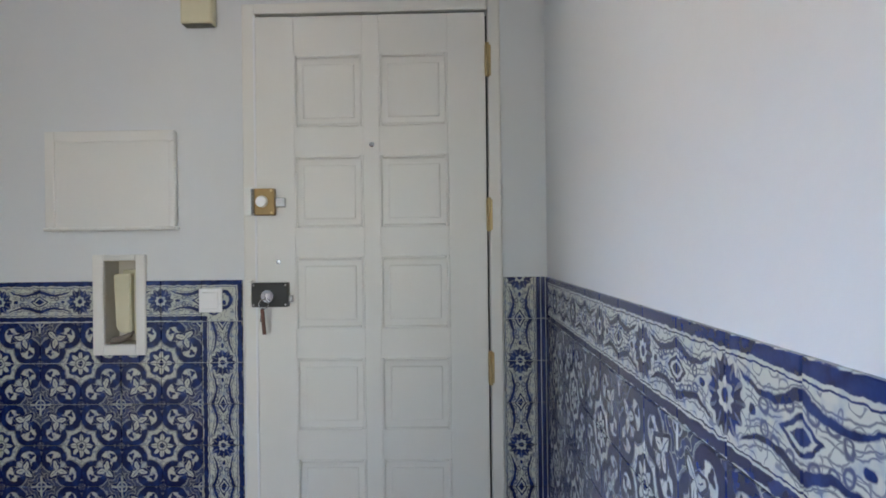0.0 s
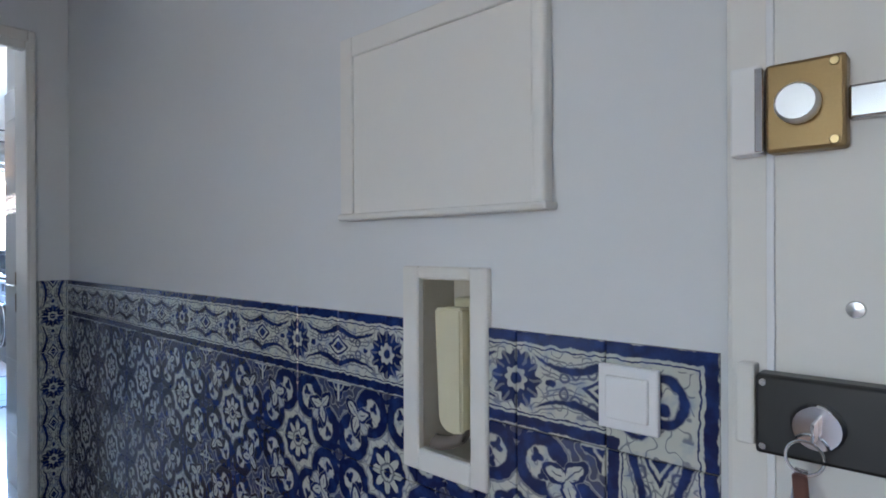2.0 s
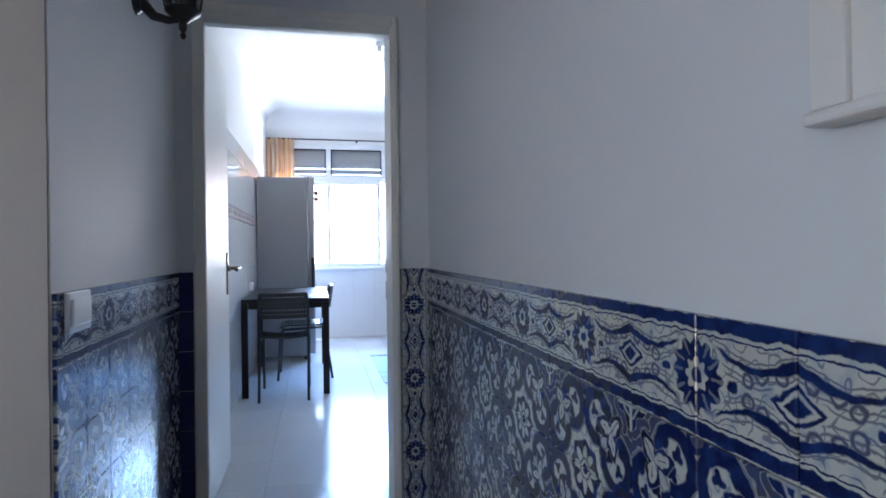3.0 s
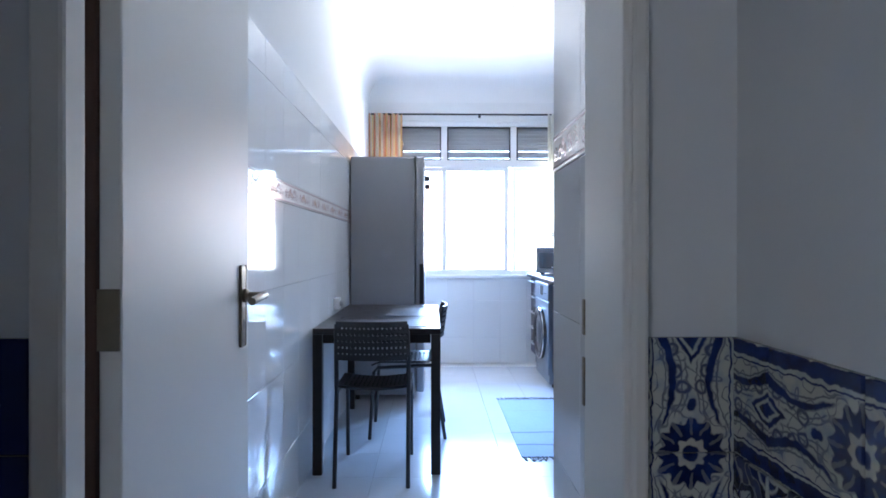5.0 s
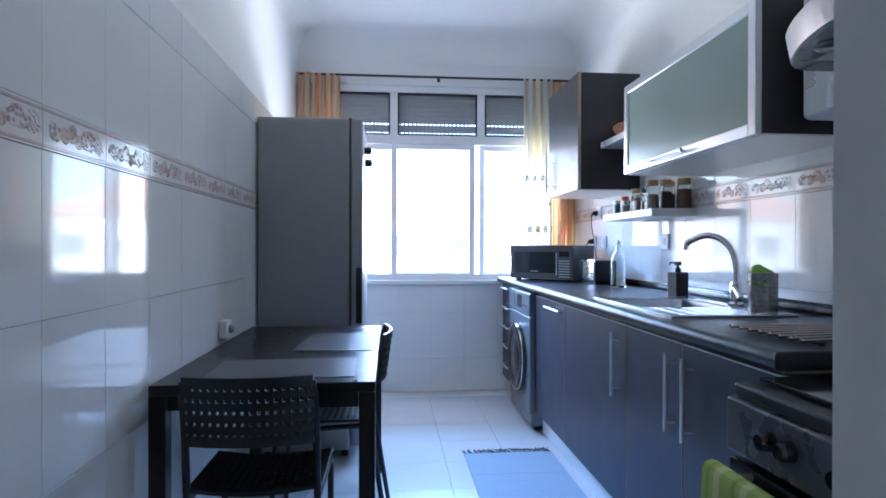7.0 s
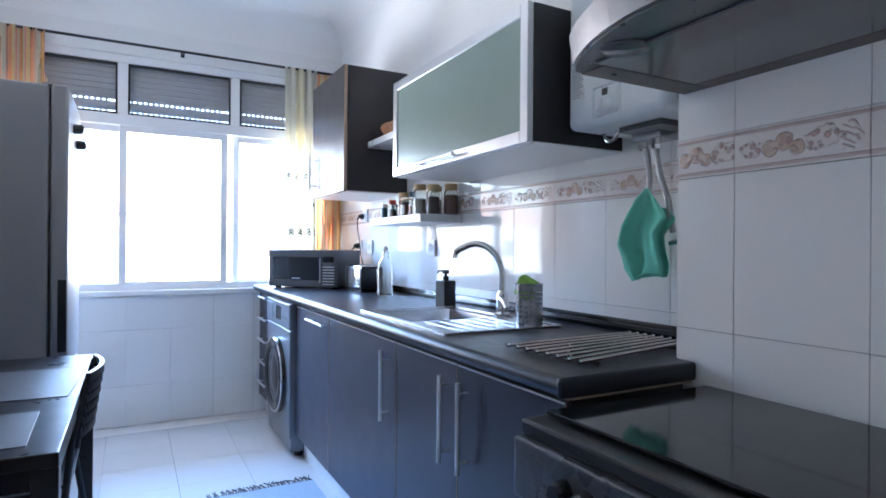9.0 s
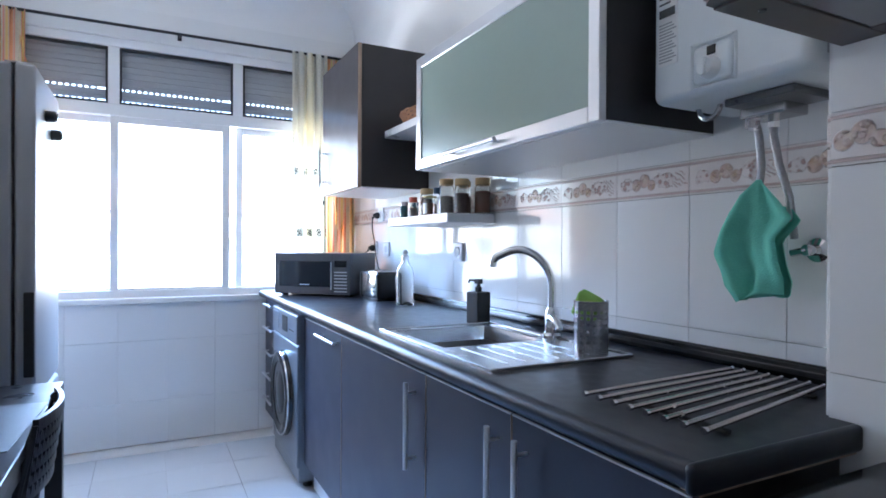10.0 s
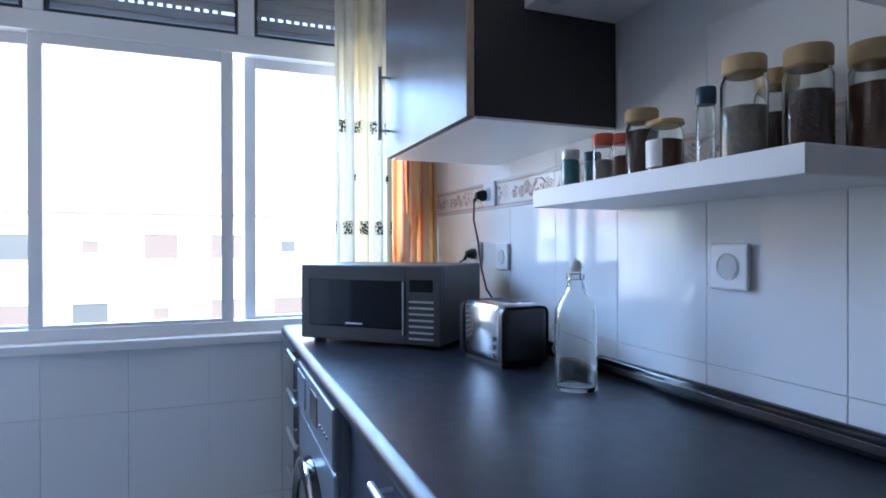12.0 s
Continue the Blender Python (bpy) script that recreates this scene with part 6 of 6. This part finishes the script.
        body = off.mag() - (a * 0.044 + 0.004)
        rib = body.below(0.0, 0.012)
        lines = (off + 0.075).mag().below(0.008, 0.008).high((off - 0.062).mag().below(0.008, 0.008)).high((off + 0.118).mag().below(0.007, 0.008) * a.below(0.80, 0.05))
        scroll = (rib.high(lines * 0.75)) * inv(d0.below(0.345, 0.02)) * inv(q.below(0.150, 0.01))
        dots = dist(0.415, c)
        dots = (dots - petals(0.415, c, 2) * 0.010).below(0.046, 0.010)
        curl = None
        for x, y in ((0.70, 0.135), (0.57, 0.075), (0.88, 0.165)):
            k = ((((a - x) * (a - x) + (half - y) * (half - y)).op("SQRT") - 0.048).mag()).below(0.015, 0.010)
            curl = k if curl is None else curl.high(k)
        fine = t.nodes.new("ShaderNodeTexNoise")
        fine.inputs["Scale"].default_value, fine.inputs["Detail"].default_value = 58, 0
        t.links.new(co, fine.inputs["Vector"])
        brush = (Num(t, fine.outputs["Fac"]) - 0.47).mag().below(0.030, 0.022) * 0.62
        blue = scroll.high(curl * 0.85).high(dia).high(dots).high(brush * inv(q.below(0.17, 0.02)))
        blue = (blue * inv(fl)).high(fl * inv(heart) * inv(stroke * 0.30))
        if kind == "corner":
            e = v.high(a)
            curl = ring(dist(0.52, 0.52), 0.20, 0.045).high(ring(dist(0.40, 0.62), 0.10, 0.03)).high(dist(0.55, 0.45).below(0.06, 0.012)).high(ring(dist(0.30, 0.30), 0.13, 0.022))
            blue = (curl.high(brush) * e.below(0.80, 0.008)).high((e - 0.938).mag().below(0.058, 0.006)).high((e - 0.842).mag().below(0.008, 0.005)).high(v.high(a).below(0.135, 0.006))
        else:
            blue = blue * (v - c).mag().below(0.322, 0.006)
            blue = blue.high((v - 0.938).mag().below(0.058, 0.006)).high((v - 0.078).mag().below(0.056, 0.006)).high((v - 0.842).mag().below(0.008, 0.005)).high((v - 0.165).mag().below(0.008, 0.005))
    blue = blue.low(1.0).high(0.0)
    wash = t.nodes.new("ShaderNodeTexNoise")
    wash.inputs["Scale"].default_value, wash.inputs["Detail"].default_value = 38, 3
    t.links.new(co, wash.inputs["Vector"])
    ink = t.nodes.new("ShaderNodeMix")
    ink.data_type = "RGBA"
    t.links.new(((Num(t, wash.outputs["Fac"]) - 0.50) * 2.2 + (0.10 if kind == "body" else 0.22)).low(0.8).high(0.0).s, ink.inputs["Factor"])
    ink.inputs[6].default_value, ink.inputs[7].default_value = (*BLUE, 1), (0.022, 0.055, 0.23, 1)
    tint = t.nodes.new("ShaderNodeMix")
    tint.data_type = "RGBA"
    t.links.new(((Num(t, wash.outputs["Fac"]) - 0.50) * 2.8).low(0.55).high(0.0).s, tint.inputs["Factor"])
    tint.inputs[6].default_value, tint.inputs[7].default_value = (*MILK, 1), (*PALE_BLUE, 1)
    mix = t.nodes.new("ShaderNodeMix")
    mix.data_type = "RGBA"
    t.links.new(blue.s, mix.inputs["Factor"])
    t.links.new(tint.outputs[2], mix.inputs[6])
    t.links.new(ink.outputs[2], mix.inputs[7])
    t.links.new(mix.outputs[2], b.inputs["Base Color"])
    b.inputs["Roughness"].default_value = 0.16
    bp = t.nodes.new("ShaderNodeBump")
    bp.inputs["Strength"].default_value, bp.inputs["Distance"].default_value = 0.12, 0.002
    t.links.new(wash.outputs["Fac"], bp.inputs["Height"])
    t.links.new(bp.outputs["Normal"], b.inputs["Normal"])
    return m


def tile_mesh(name, w, h, thick, mat, bevel=0.0018, x_off=0.0, z_off=0.0):
    """A tile facing -y: front, chamfers and edges; about its own middle."""
    me = bpy.data.meshes.new(name)
    hw, hh = w / 2, h / 2
    v = [(-hw, 0, -hh), (hw, 0, -hh), (hw, 0, hh), (-hw, 0, hh)]
    v += [(-hw, -thick + bevel, -hh), (hw, -thick + bevel, -hh), (hw, -thick + bevel, hh), (-hw, -thick + bevel, hh)]
    v += [(-hw + bevel, -thick, -hh + bevel), (hw - bevel, -thick, -hh + bevel), (hw - bevel, -thick, hh - bevel), (-hw + bevel, -thick, hh - bevel)]
    f = [(8, 9, 10, 11)] + [(i, (i + 1) % 4, 4 + (i + 1) % 4, 4 + i) for i in range(4)] + [(4 + i, 4 + (i + 1) % 4, 8 + (i + 1) % 4, 8 + i) for i in range(4)]
    me.from_pydata([(x + x_off, y, z + z_off) for x, y, z in v], [], f)
    me.materials.append(mat)
    return me


AZ = {"body": azulejo("azulejo_rosette", "body"), "a": azulejo("azulejo_border", "border"), "b": azulejo("azulejo_border_mirrored", "border", True), "corner": azulejo("azulejo_corner", "corner")}
AZ_PLAIN = material("azulejo_plain_blue", (0.016, 0.028, 0.12), 0.16, vary=0.2, scale=20)
CACHE = {}
JIT = random.Random(11)


def put_tile(parent, kind, place, face, spin, w=T, h=T, xo=0.0, zo=0.0):
    """One tile: face is the heading of its front in degrees (0: -y), spin turns it in its plane."""
    key = (kind, round(w, 4), round(h, 4), round(xo, 4), round(zo, 4))
    if key not in CACHE:
        CACHE[key] = tile_mesh("tile", w - 0.002, h - 0.002, 0.008, AZ.get(kind, AZ_PLAIN), 0.0015, xo, zo)
    ob = new("tile", CACHE[key])
    ob.parent = parent
    m = Matrix.Translation(place) @ Matrix.Rotation(radians(face), 4, "Z") @ Matrix.Rotation(radians(spin), 4, "Y")
    m = m @ Matrix.Rotation(JIT.uniform(-0.003, 0.003), 4, "X") @ Matrix.Rotation(JIT.uniform(-0.003, 0.003), 4, "Z")
    ob.matrix_local = m
    return ob


def dado(name, origin, along, face, n, flower_odd, label, end_col=False, skip=None, rows=7, first_cut=0.0):
    """Rows of painted tiles from the dado's top down; along is the direction in which columns count."""
    d = tagged(new(name), label, "tiled dado", kind="structure")
    o, al = Vector(origin), Vector(along)
    sgn = 1 if (Matrix.Rotation(radians(face), 3, "Z") @ Vector((1, 0, 0))).dot(al) > 0 else -1
    for i in range(n):
        for j in range(rows):
            c = o + al * (T * (i + 0.5)) + Vector((0, 0, -T * (j + 0.5)))
            h, zo = T, 0.0
            if c.z - T / 2 < 0.0:
                h = c.z + T / 2
                if h < 0.02:
                    continue
                zo = (T - h) / 2
            if skip and skip(c):
                continue
            if end_col and i == 0:
                if j == 0:
                    put_tile(d, "corner", c, face, 0)
                else:
                    put_tile(d, "b" if j % 2 == 1 else "a", c, face, 90 if sgn < 0 else -90, T, T) if h == T else None
            elif j == 0:
                k = (i + flower_odd) % 2
                put_tile(d, "a" if (k == 0) == (sgn < 0) else "b", c, face, 0)
            else:
                # rosettes centre on every second corner
                px, pz = (i + flower_odd) % 2, j % 2
                right = (px == 0) == (sgn > 0)
                spin = {(False, True): 0, (False, False): 90, (True, False): 180, (True, True): 270}[(right, pz == 1)]
                if h == T:
                    put_tile(d, "body", c, face, spin)
                else:
                    put_tile(d, "body", c, face, 0, T, h, 0, zo)
    return d


dado("dado_entrance", (0.963, HY, DADO), (-1, 0, 0), 0, 18, 1, "blue and white painted tiles on the entrance wall", end_col=True, skip=lambda c: 0.40 < c.x < 0.62 and 0.74 < c.z)
# tiles cut round the intercom niche
cut = tagged(new("dado_niche_surround"), "blue painted tiles cut round the intercom niche", "tiled dado", kind="structure")


def cut_tile(kind, place, spin, x0, x1, z0, z1):
    """Part of a tile: x0..z1 are measured from its middle, as seen on the wall."""
    k = round(spin / 90) % 4
    r = Matrix.Rotation(radians(-spin), 3, "Y")
    p, q = r @ Vector((x0, 0, z0)), r @ Vector((x1, 0, z1))
    lo, hi = (min(p.x, q.x), min(p.z, q.z)), (max(p.x, q.x), max(p.z, q.z))
    put_tile(cut, kind, place, 0, spin, hi[0] - lo[0], hi[1] - lo[1], (lo[0] + hi[0]) / 2, (lo[1] + hi[1]) / 2)


for i, (xa, xb) in ((2, (0.582, 0.663)), (3, (0.363, 0.442))):
    cx = 0.588 if i == 2 else 0.438
    cut_tile("b" if i == 2 else "a", Vector((cx, HY, DADO - T / 2)), 0, xa - cx, xb - cx, -T / 2, T / 2)
    spin = 0 if i == 3 else 270
    cz = DADO - 1.5 * T
    cut_tile("body", Vector((cx, HY, cz)), spin, xa - cx, xb - cx, -T / 2, T / 2)
    cut_tile("body", Vector((cx, HY, cz)), spin, (0.513 if i == 2 else xb) - cx, (xa if i == 2 else 0.513) - cx, -T / 2, 0.78 - cz)
strip = tagged(new("dado_strip"), "narrow strip of blue painted tiles beside the entrance door", "tiled dado", kind="structure")
for j in range(7):
    z = DADO - T * (j + 0.5)
    if z - T / 2 > -0.01:
        put_tile(strip, "a" if j % 2 else "b", Vector((1.908 + 0.0575, HY, z)), 0, -90, T, 0.115)
    put_tile(strip, "plain", Vector((2.0315, HY, z)), 0, 0, 0.016, T)
    put_tile(strip, "plain", Vector((2.0490, HY, z)), 0, 0, 0.016, T)
for j in range(7):
    for y in (2.2802, 2.2575):
        put_tile(strip, "plain", Vector((HXR, y, DADO - T * (j + 0.5))), -90, 0, 0.0215, T)
dado("dado_side", (HXR, 2.246, DADO), (0, -1, 0), -90, 15, 0, "blue and white painted tiles along the hall's side wall")
dado("dado_passage", (-0.603, HYL, DADO), (-1, 0, 0), 180, 7, 1, "blue and white painted tiles along the kitchen passage")
jamb_r = tagged(new("dado_kitchen_jamb"), "strip of blue painted tiles beside the kitchen doorway", "tiled dado", kind="structure")
for j in range(7):
    z = DADO - T * (j + 0.5)
    put_tile(jamb_r, "a" if j % 2 else "b", Vector((HX0, 2.298 - 0.062, z)), 90, 90, T, 0.118)
    put_tile(jamb_r, "plain", Vector((HX0, HYL + 0.030, z)), 90, 0, 0.054, T)

# ---------------------------------------------------------------- tiles: white glazed wall tiles of the kitchen
TW, TH = 0.265, 0.36
ROWS_Z = [(0.0, 0.257), (0.257, 0.617), (0.617, 0.977), (0.977, 1.328), (1.42, 1.78), (1.78, 1.925)]


def fruit_band():
    """Cream border with moulded fruit in pink, ochre and brown between two raised lines."""
    m = bpy.data.materials.new("fruit_border")
    m.use_nodes = True
    t = m.node_tree
    b = t.nodes["Principled BSDF"]
    co = t.nodes.new("ShaderNodeTexCoord").outputs["Object"]
    info = t.nodes.new("ShaderNodeObjectInfo")
    sep = t.nodes.new("ShaderNodeSeparateXYZ")
    t.links.new(co, sep.inputs[0])
    x, z = Num(t, sep.outputs["X"]), Num(t, sep.outputs["Z"])
    vor = t.nodes.new("ShaderNodeTexVoronoi")
    vor.voronoi_dimensions = "4D"
    vor.inputs["Scale"].default_value = 82
    t.links.new(co, vor.inputs["Vector"])
    t.links.new((Num(t, info.outputs["Random"]) * 3).s, vor.inputs["W"])
    big = t.nodes.new("ShaderNodeTexNoise")
    big.noise_dimensions = "4D"
    big.inputs["Scale"].default_value, big.inputs["Detail"].default_value = 48, 3
    t.links.new(co, big.inputs["Vector"])
    t.links.new((Num(t, info.outputs["Random"]) * 5).s, big.inputs["W"])
    wav = (Num(t, big.outputs["Fac"]) - 0.5)

    def blob(cx, cz, rx, rz, soft, wander):
        u, w = (x - cx) / rx, (z - cz) / rz
        return ((u * u + w * w).op("SQRT") + wav * wander).below(1.0, soft)

    # grapes in bunches, round fruit beside them, curling leaves at the ends
    bunch = blob(0.052, 0.002, 0.036, 0.021, 0.10, 1.6).high(blob(-0.092, -0.002, 0.024, 0.017, 0.10, 1.8))
    berry = Num(t, vor.outputs["Distance"]).below(0.50, 0.14)
    rounds = None
    for cx, cz, r in ((-0.052, -0.004, 0.017), (-0.022, 0.006, 0.019), (0.004, -0.008, 0.015)):
        k = blob(cx, cz, r, r, 0.10, 0.5)
        rounds = k if rounds is None else rounds.high(k)
    leaf = blob(0.098, 0.0, 0.022, 0.024, 0.08, 2.6) * ((z * 260 + x * 190 + wav * 9).op("SINE").mag().below(0.55, 0.25))
    heap = bunch.high(rounds).high(leaf * 0.6)
    fruit = (bunch * (berry * 0.75 + 0.12)).high(rounds * (wav * 1.6 + 0.72)).high(leaf * 0.55)
    line = (z.mag() - 0.037).mag().below(0.0030, 0.001)
    scroll = blob(0.128, 0.0, 0.012, 0.03, 0.05, 1.2) * 0.5
    ramp = t.nodes.new("ShaderNodeValToRGB")
    ramp.color_ramp.elements[0].color, ramp.color_ramp.elements[1].color = (0.36, 0.15, 0.12, 1), (0.56, 0.36, 0.20, 1)
    e = ramp.color_ramp.elements.new(0.5)
    e.color = (0.50, 0.26, 0.20, 1)
    vc = t.nodes.new("ShaderNodeSeparateColor")
    t.links.new(vor.outputs["Color"], vc.inputs[0])
    t.links.new((Num(t, vc.outputs[0]) * 0.5 + rounds * 0.5).s, ramp.inputs["Fac"])
    m1 = t.nodes.new("ShaderNodeMix")
    m1.data_type = "RGBA"
    m1.inputs[6].default_value, m1.inputs[7].default_value = (0.80, 0.75, 0.72, 1), (0.62, 0.47, 0.44, 1)
    t.links.new((line * 0.8).high(scroll * 0.3).s, m1.inputs["Factor"])
    m2 = t.nodes.new("ShaderNodeMix")
    m2.data_type = "RGBA"
    t.links.new((fruit * 0.78).s, m2.inputs["Factor"])
    t.links.new(m1.outputs[2], m2.inputs[6])
    t.links.new(ramp.outputs["Color"], m2.inputs[7])
    t.links.new(m2.outputs[2], b.inputs["Base Color"])
    b.inputs["Roughness"].default_value = 0.12
    bp = t.nodes.new("ShaderNodeBump")
    bp.inputs["Strength"].default_value, bp.inputs["Distance"].default_value = 0.9, 0.006
    t.links.new((heap * (berry * 0.7 + 0.5) + line * 0.7).s, bp.inputs["Height"])
    t.links.new(bp.outputs["Normal"], b.inputs["Normal"])
    return m


FRUIT = fruit_band()
WCACHE = {}


def wall_tiles(parent, origin, along, face, x0, x1, start, rows=ROWS_Z, band=True, skip=None):
    """Upright white tiles with one fruit border along a wall: from x0 to x1 along the wall, a joint at start."""
    o, al = Vector(origin), Vector(along)
    first = math.floor((x0 - start) / TW)
    i = first
    while start + i * TW < x1 - 0.004:
        a, b = max(x0, start + i * TW), min(x1, start + (i + 1) * TW)
        i += 1
        if b - a < 0.012:
            continue
        for z0, z1 in list(rows) + ([(1.328, 1.42)] if band else []):
            c = o + al * ((a + b) / 2)
            if skip and skip((a + b) / 2, z0, z1):
                continue
            isband = (z0, z1) == (1.328, 1.42)
            key = (round(b - a, 4), round(z1 - z0, 4), isband)
            if key not in WCACHE:
                WCACHE[key] = tile_mesh("tile", b - a - 0.0012, z1 - z0 - 0.0012, 0.011 if isband else 0.009, FRUIT if isband else WALL_TILE, 0.0008)
            ob = new("tile", WCACHE[key])
            ob.parent = parent
            ob.matrix_local = Matrix.Translation((c.x, c.y, (z0 + z1) / 2)) @ Matrix.Rotation(radians(face), 4, "Z") @ Matrix.Rotation(JIT.uniform(-0.0016, 0.0016), 4, "X") @ Matrix.Rotation(JIT.uniform(-0.0016, 0.0016), 4, "Z")


def tiling(name, label):
    return tagged(new(name), label, "wall tiles", kind="structure")


left = tiling("tiles_table_wall", "glossy white wall tiles with a moulded fruit border beside the table")
wall_tiles(left, (0, KYL, 0), (1, 0, 0), 180, KXW, KX0 - 0.004, -2.60 + 0.03)
right = tiling("tiles_sink_wall", "glossy white wall tiles with a moulded fruit border above the worktop")
wall_tiles(right, (0, KYR, 0), (1, 0, 0), 0, KXW, COLX, -3.85, rows=[(0.617, 0.977), (0.977, 1.328), (1.42, 1.62)])
chim = tiling("tiles_chimney_breast", "white wall tiles with a fruit border on the chimney breast")
wall_tiles(chim, (0, COLY, 0), (1, 0, 0), 0, COLX, ENDX, -3.212, rows=ROWS_Z[:5] + [(1.78, 2.14)])
wall_tiles(chim, (COLX, 0, 0), (0, -1, 0), -90, -KYR, -COLY, -3.475, rows=ROWS_Z[2:5])
endt = tiling("tiles_end_wall", "white wall tiles with a fruit border beside the doorway")
wall_tiles(endt, (0, ENDY, 0), (1, 0, 0), 0, ENDX - 0.009, KX0 - 0.004, ENDX - 0.009 + 0.265 * 1, rows=ROWS_Z)
wall_tiles(endt, (ENDX, 0, 0), (0, -1, 0), -90, -COLY, -ENDY, -2.95)
wint = tiling("tiles_window_wall", "white wall tiles under the kitchen window")
wall_tiles(wint, (KXW, 0, 0), (0, 1, 0), 90, KYL + 0.01, KYR, 2.035, rows=[(0.0, 0.257), (0.257, 0.617), (0.617, 0.836)], band=False)

# ---------------------------------------------------------------- tiles: kitchen floor
FT = 0.335
fm = bpy.data.meshes.new("tile")
bmf = box(-FT / 2 + 0.0006, FT / 2 - 0.0006, -FT / 2 + 0.0006, FT / 2 - 0.0006, -0.008, 0.0)
bmesh.ops.bevel(bmf, geom=[e for e in bmf.edges if all(v.co.z > -0.001 for v in e.verts)], offset=0.0005, segments=1, affect="EDGES")
bmf.to_mesh(fm)
bmf.free()
fm.materials.append(FLOOR_TILE)
base = kitchen_floor.location
for i in range(15):
    for j in range(7):
        x, y = -2.12 + FT / 2 + 0.335 - FT * i, 1.27 + FT / 2 + FT * j
        if x > HX0 - 0.06 + FT or y > KYR + FT / 2 or (x > KX0 + 0.05 and not 1.2 < y < 2.5) or x > HX0 - FT / 2 - 0.06:
            continue
        ob = new("tile", fm)
        ob.parent = kitchen_floor
        ob.matrix_local = Matrix.Translation(Vector((x, y, 0)) - base) @ Matrix.Rotation(JIT.uniform(-0.0012, 0.0012), 4, "X") @ Matrix.Rotation(JIT.uniform(-0.0012, 0.0012), 4, "Y")
thr = solo("threshold", box(-1.90, HX0 - 0.0, 1.40, 2.165, -0.008, 0.003, 0.002), material("stone_threshold", (0.45, 0.43, 0.40), 0.3, vary=0.15, scale=12), "pale stone threshold in the kitchen doorway", "threshold", "structure")
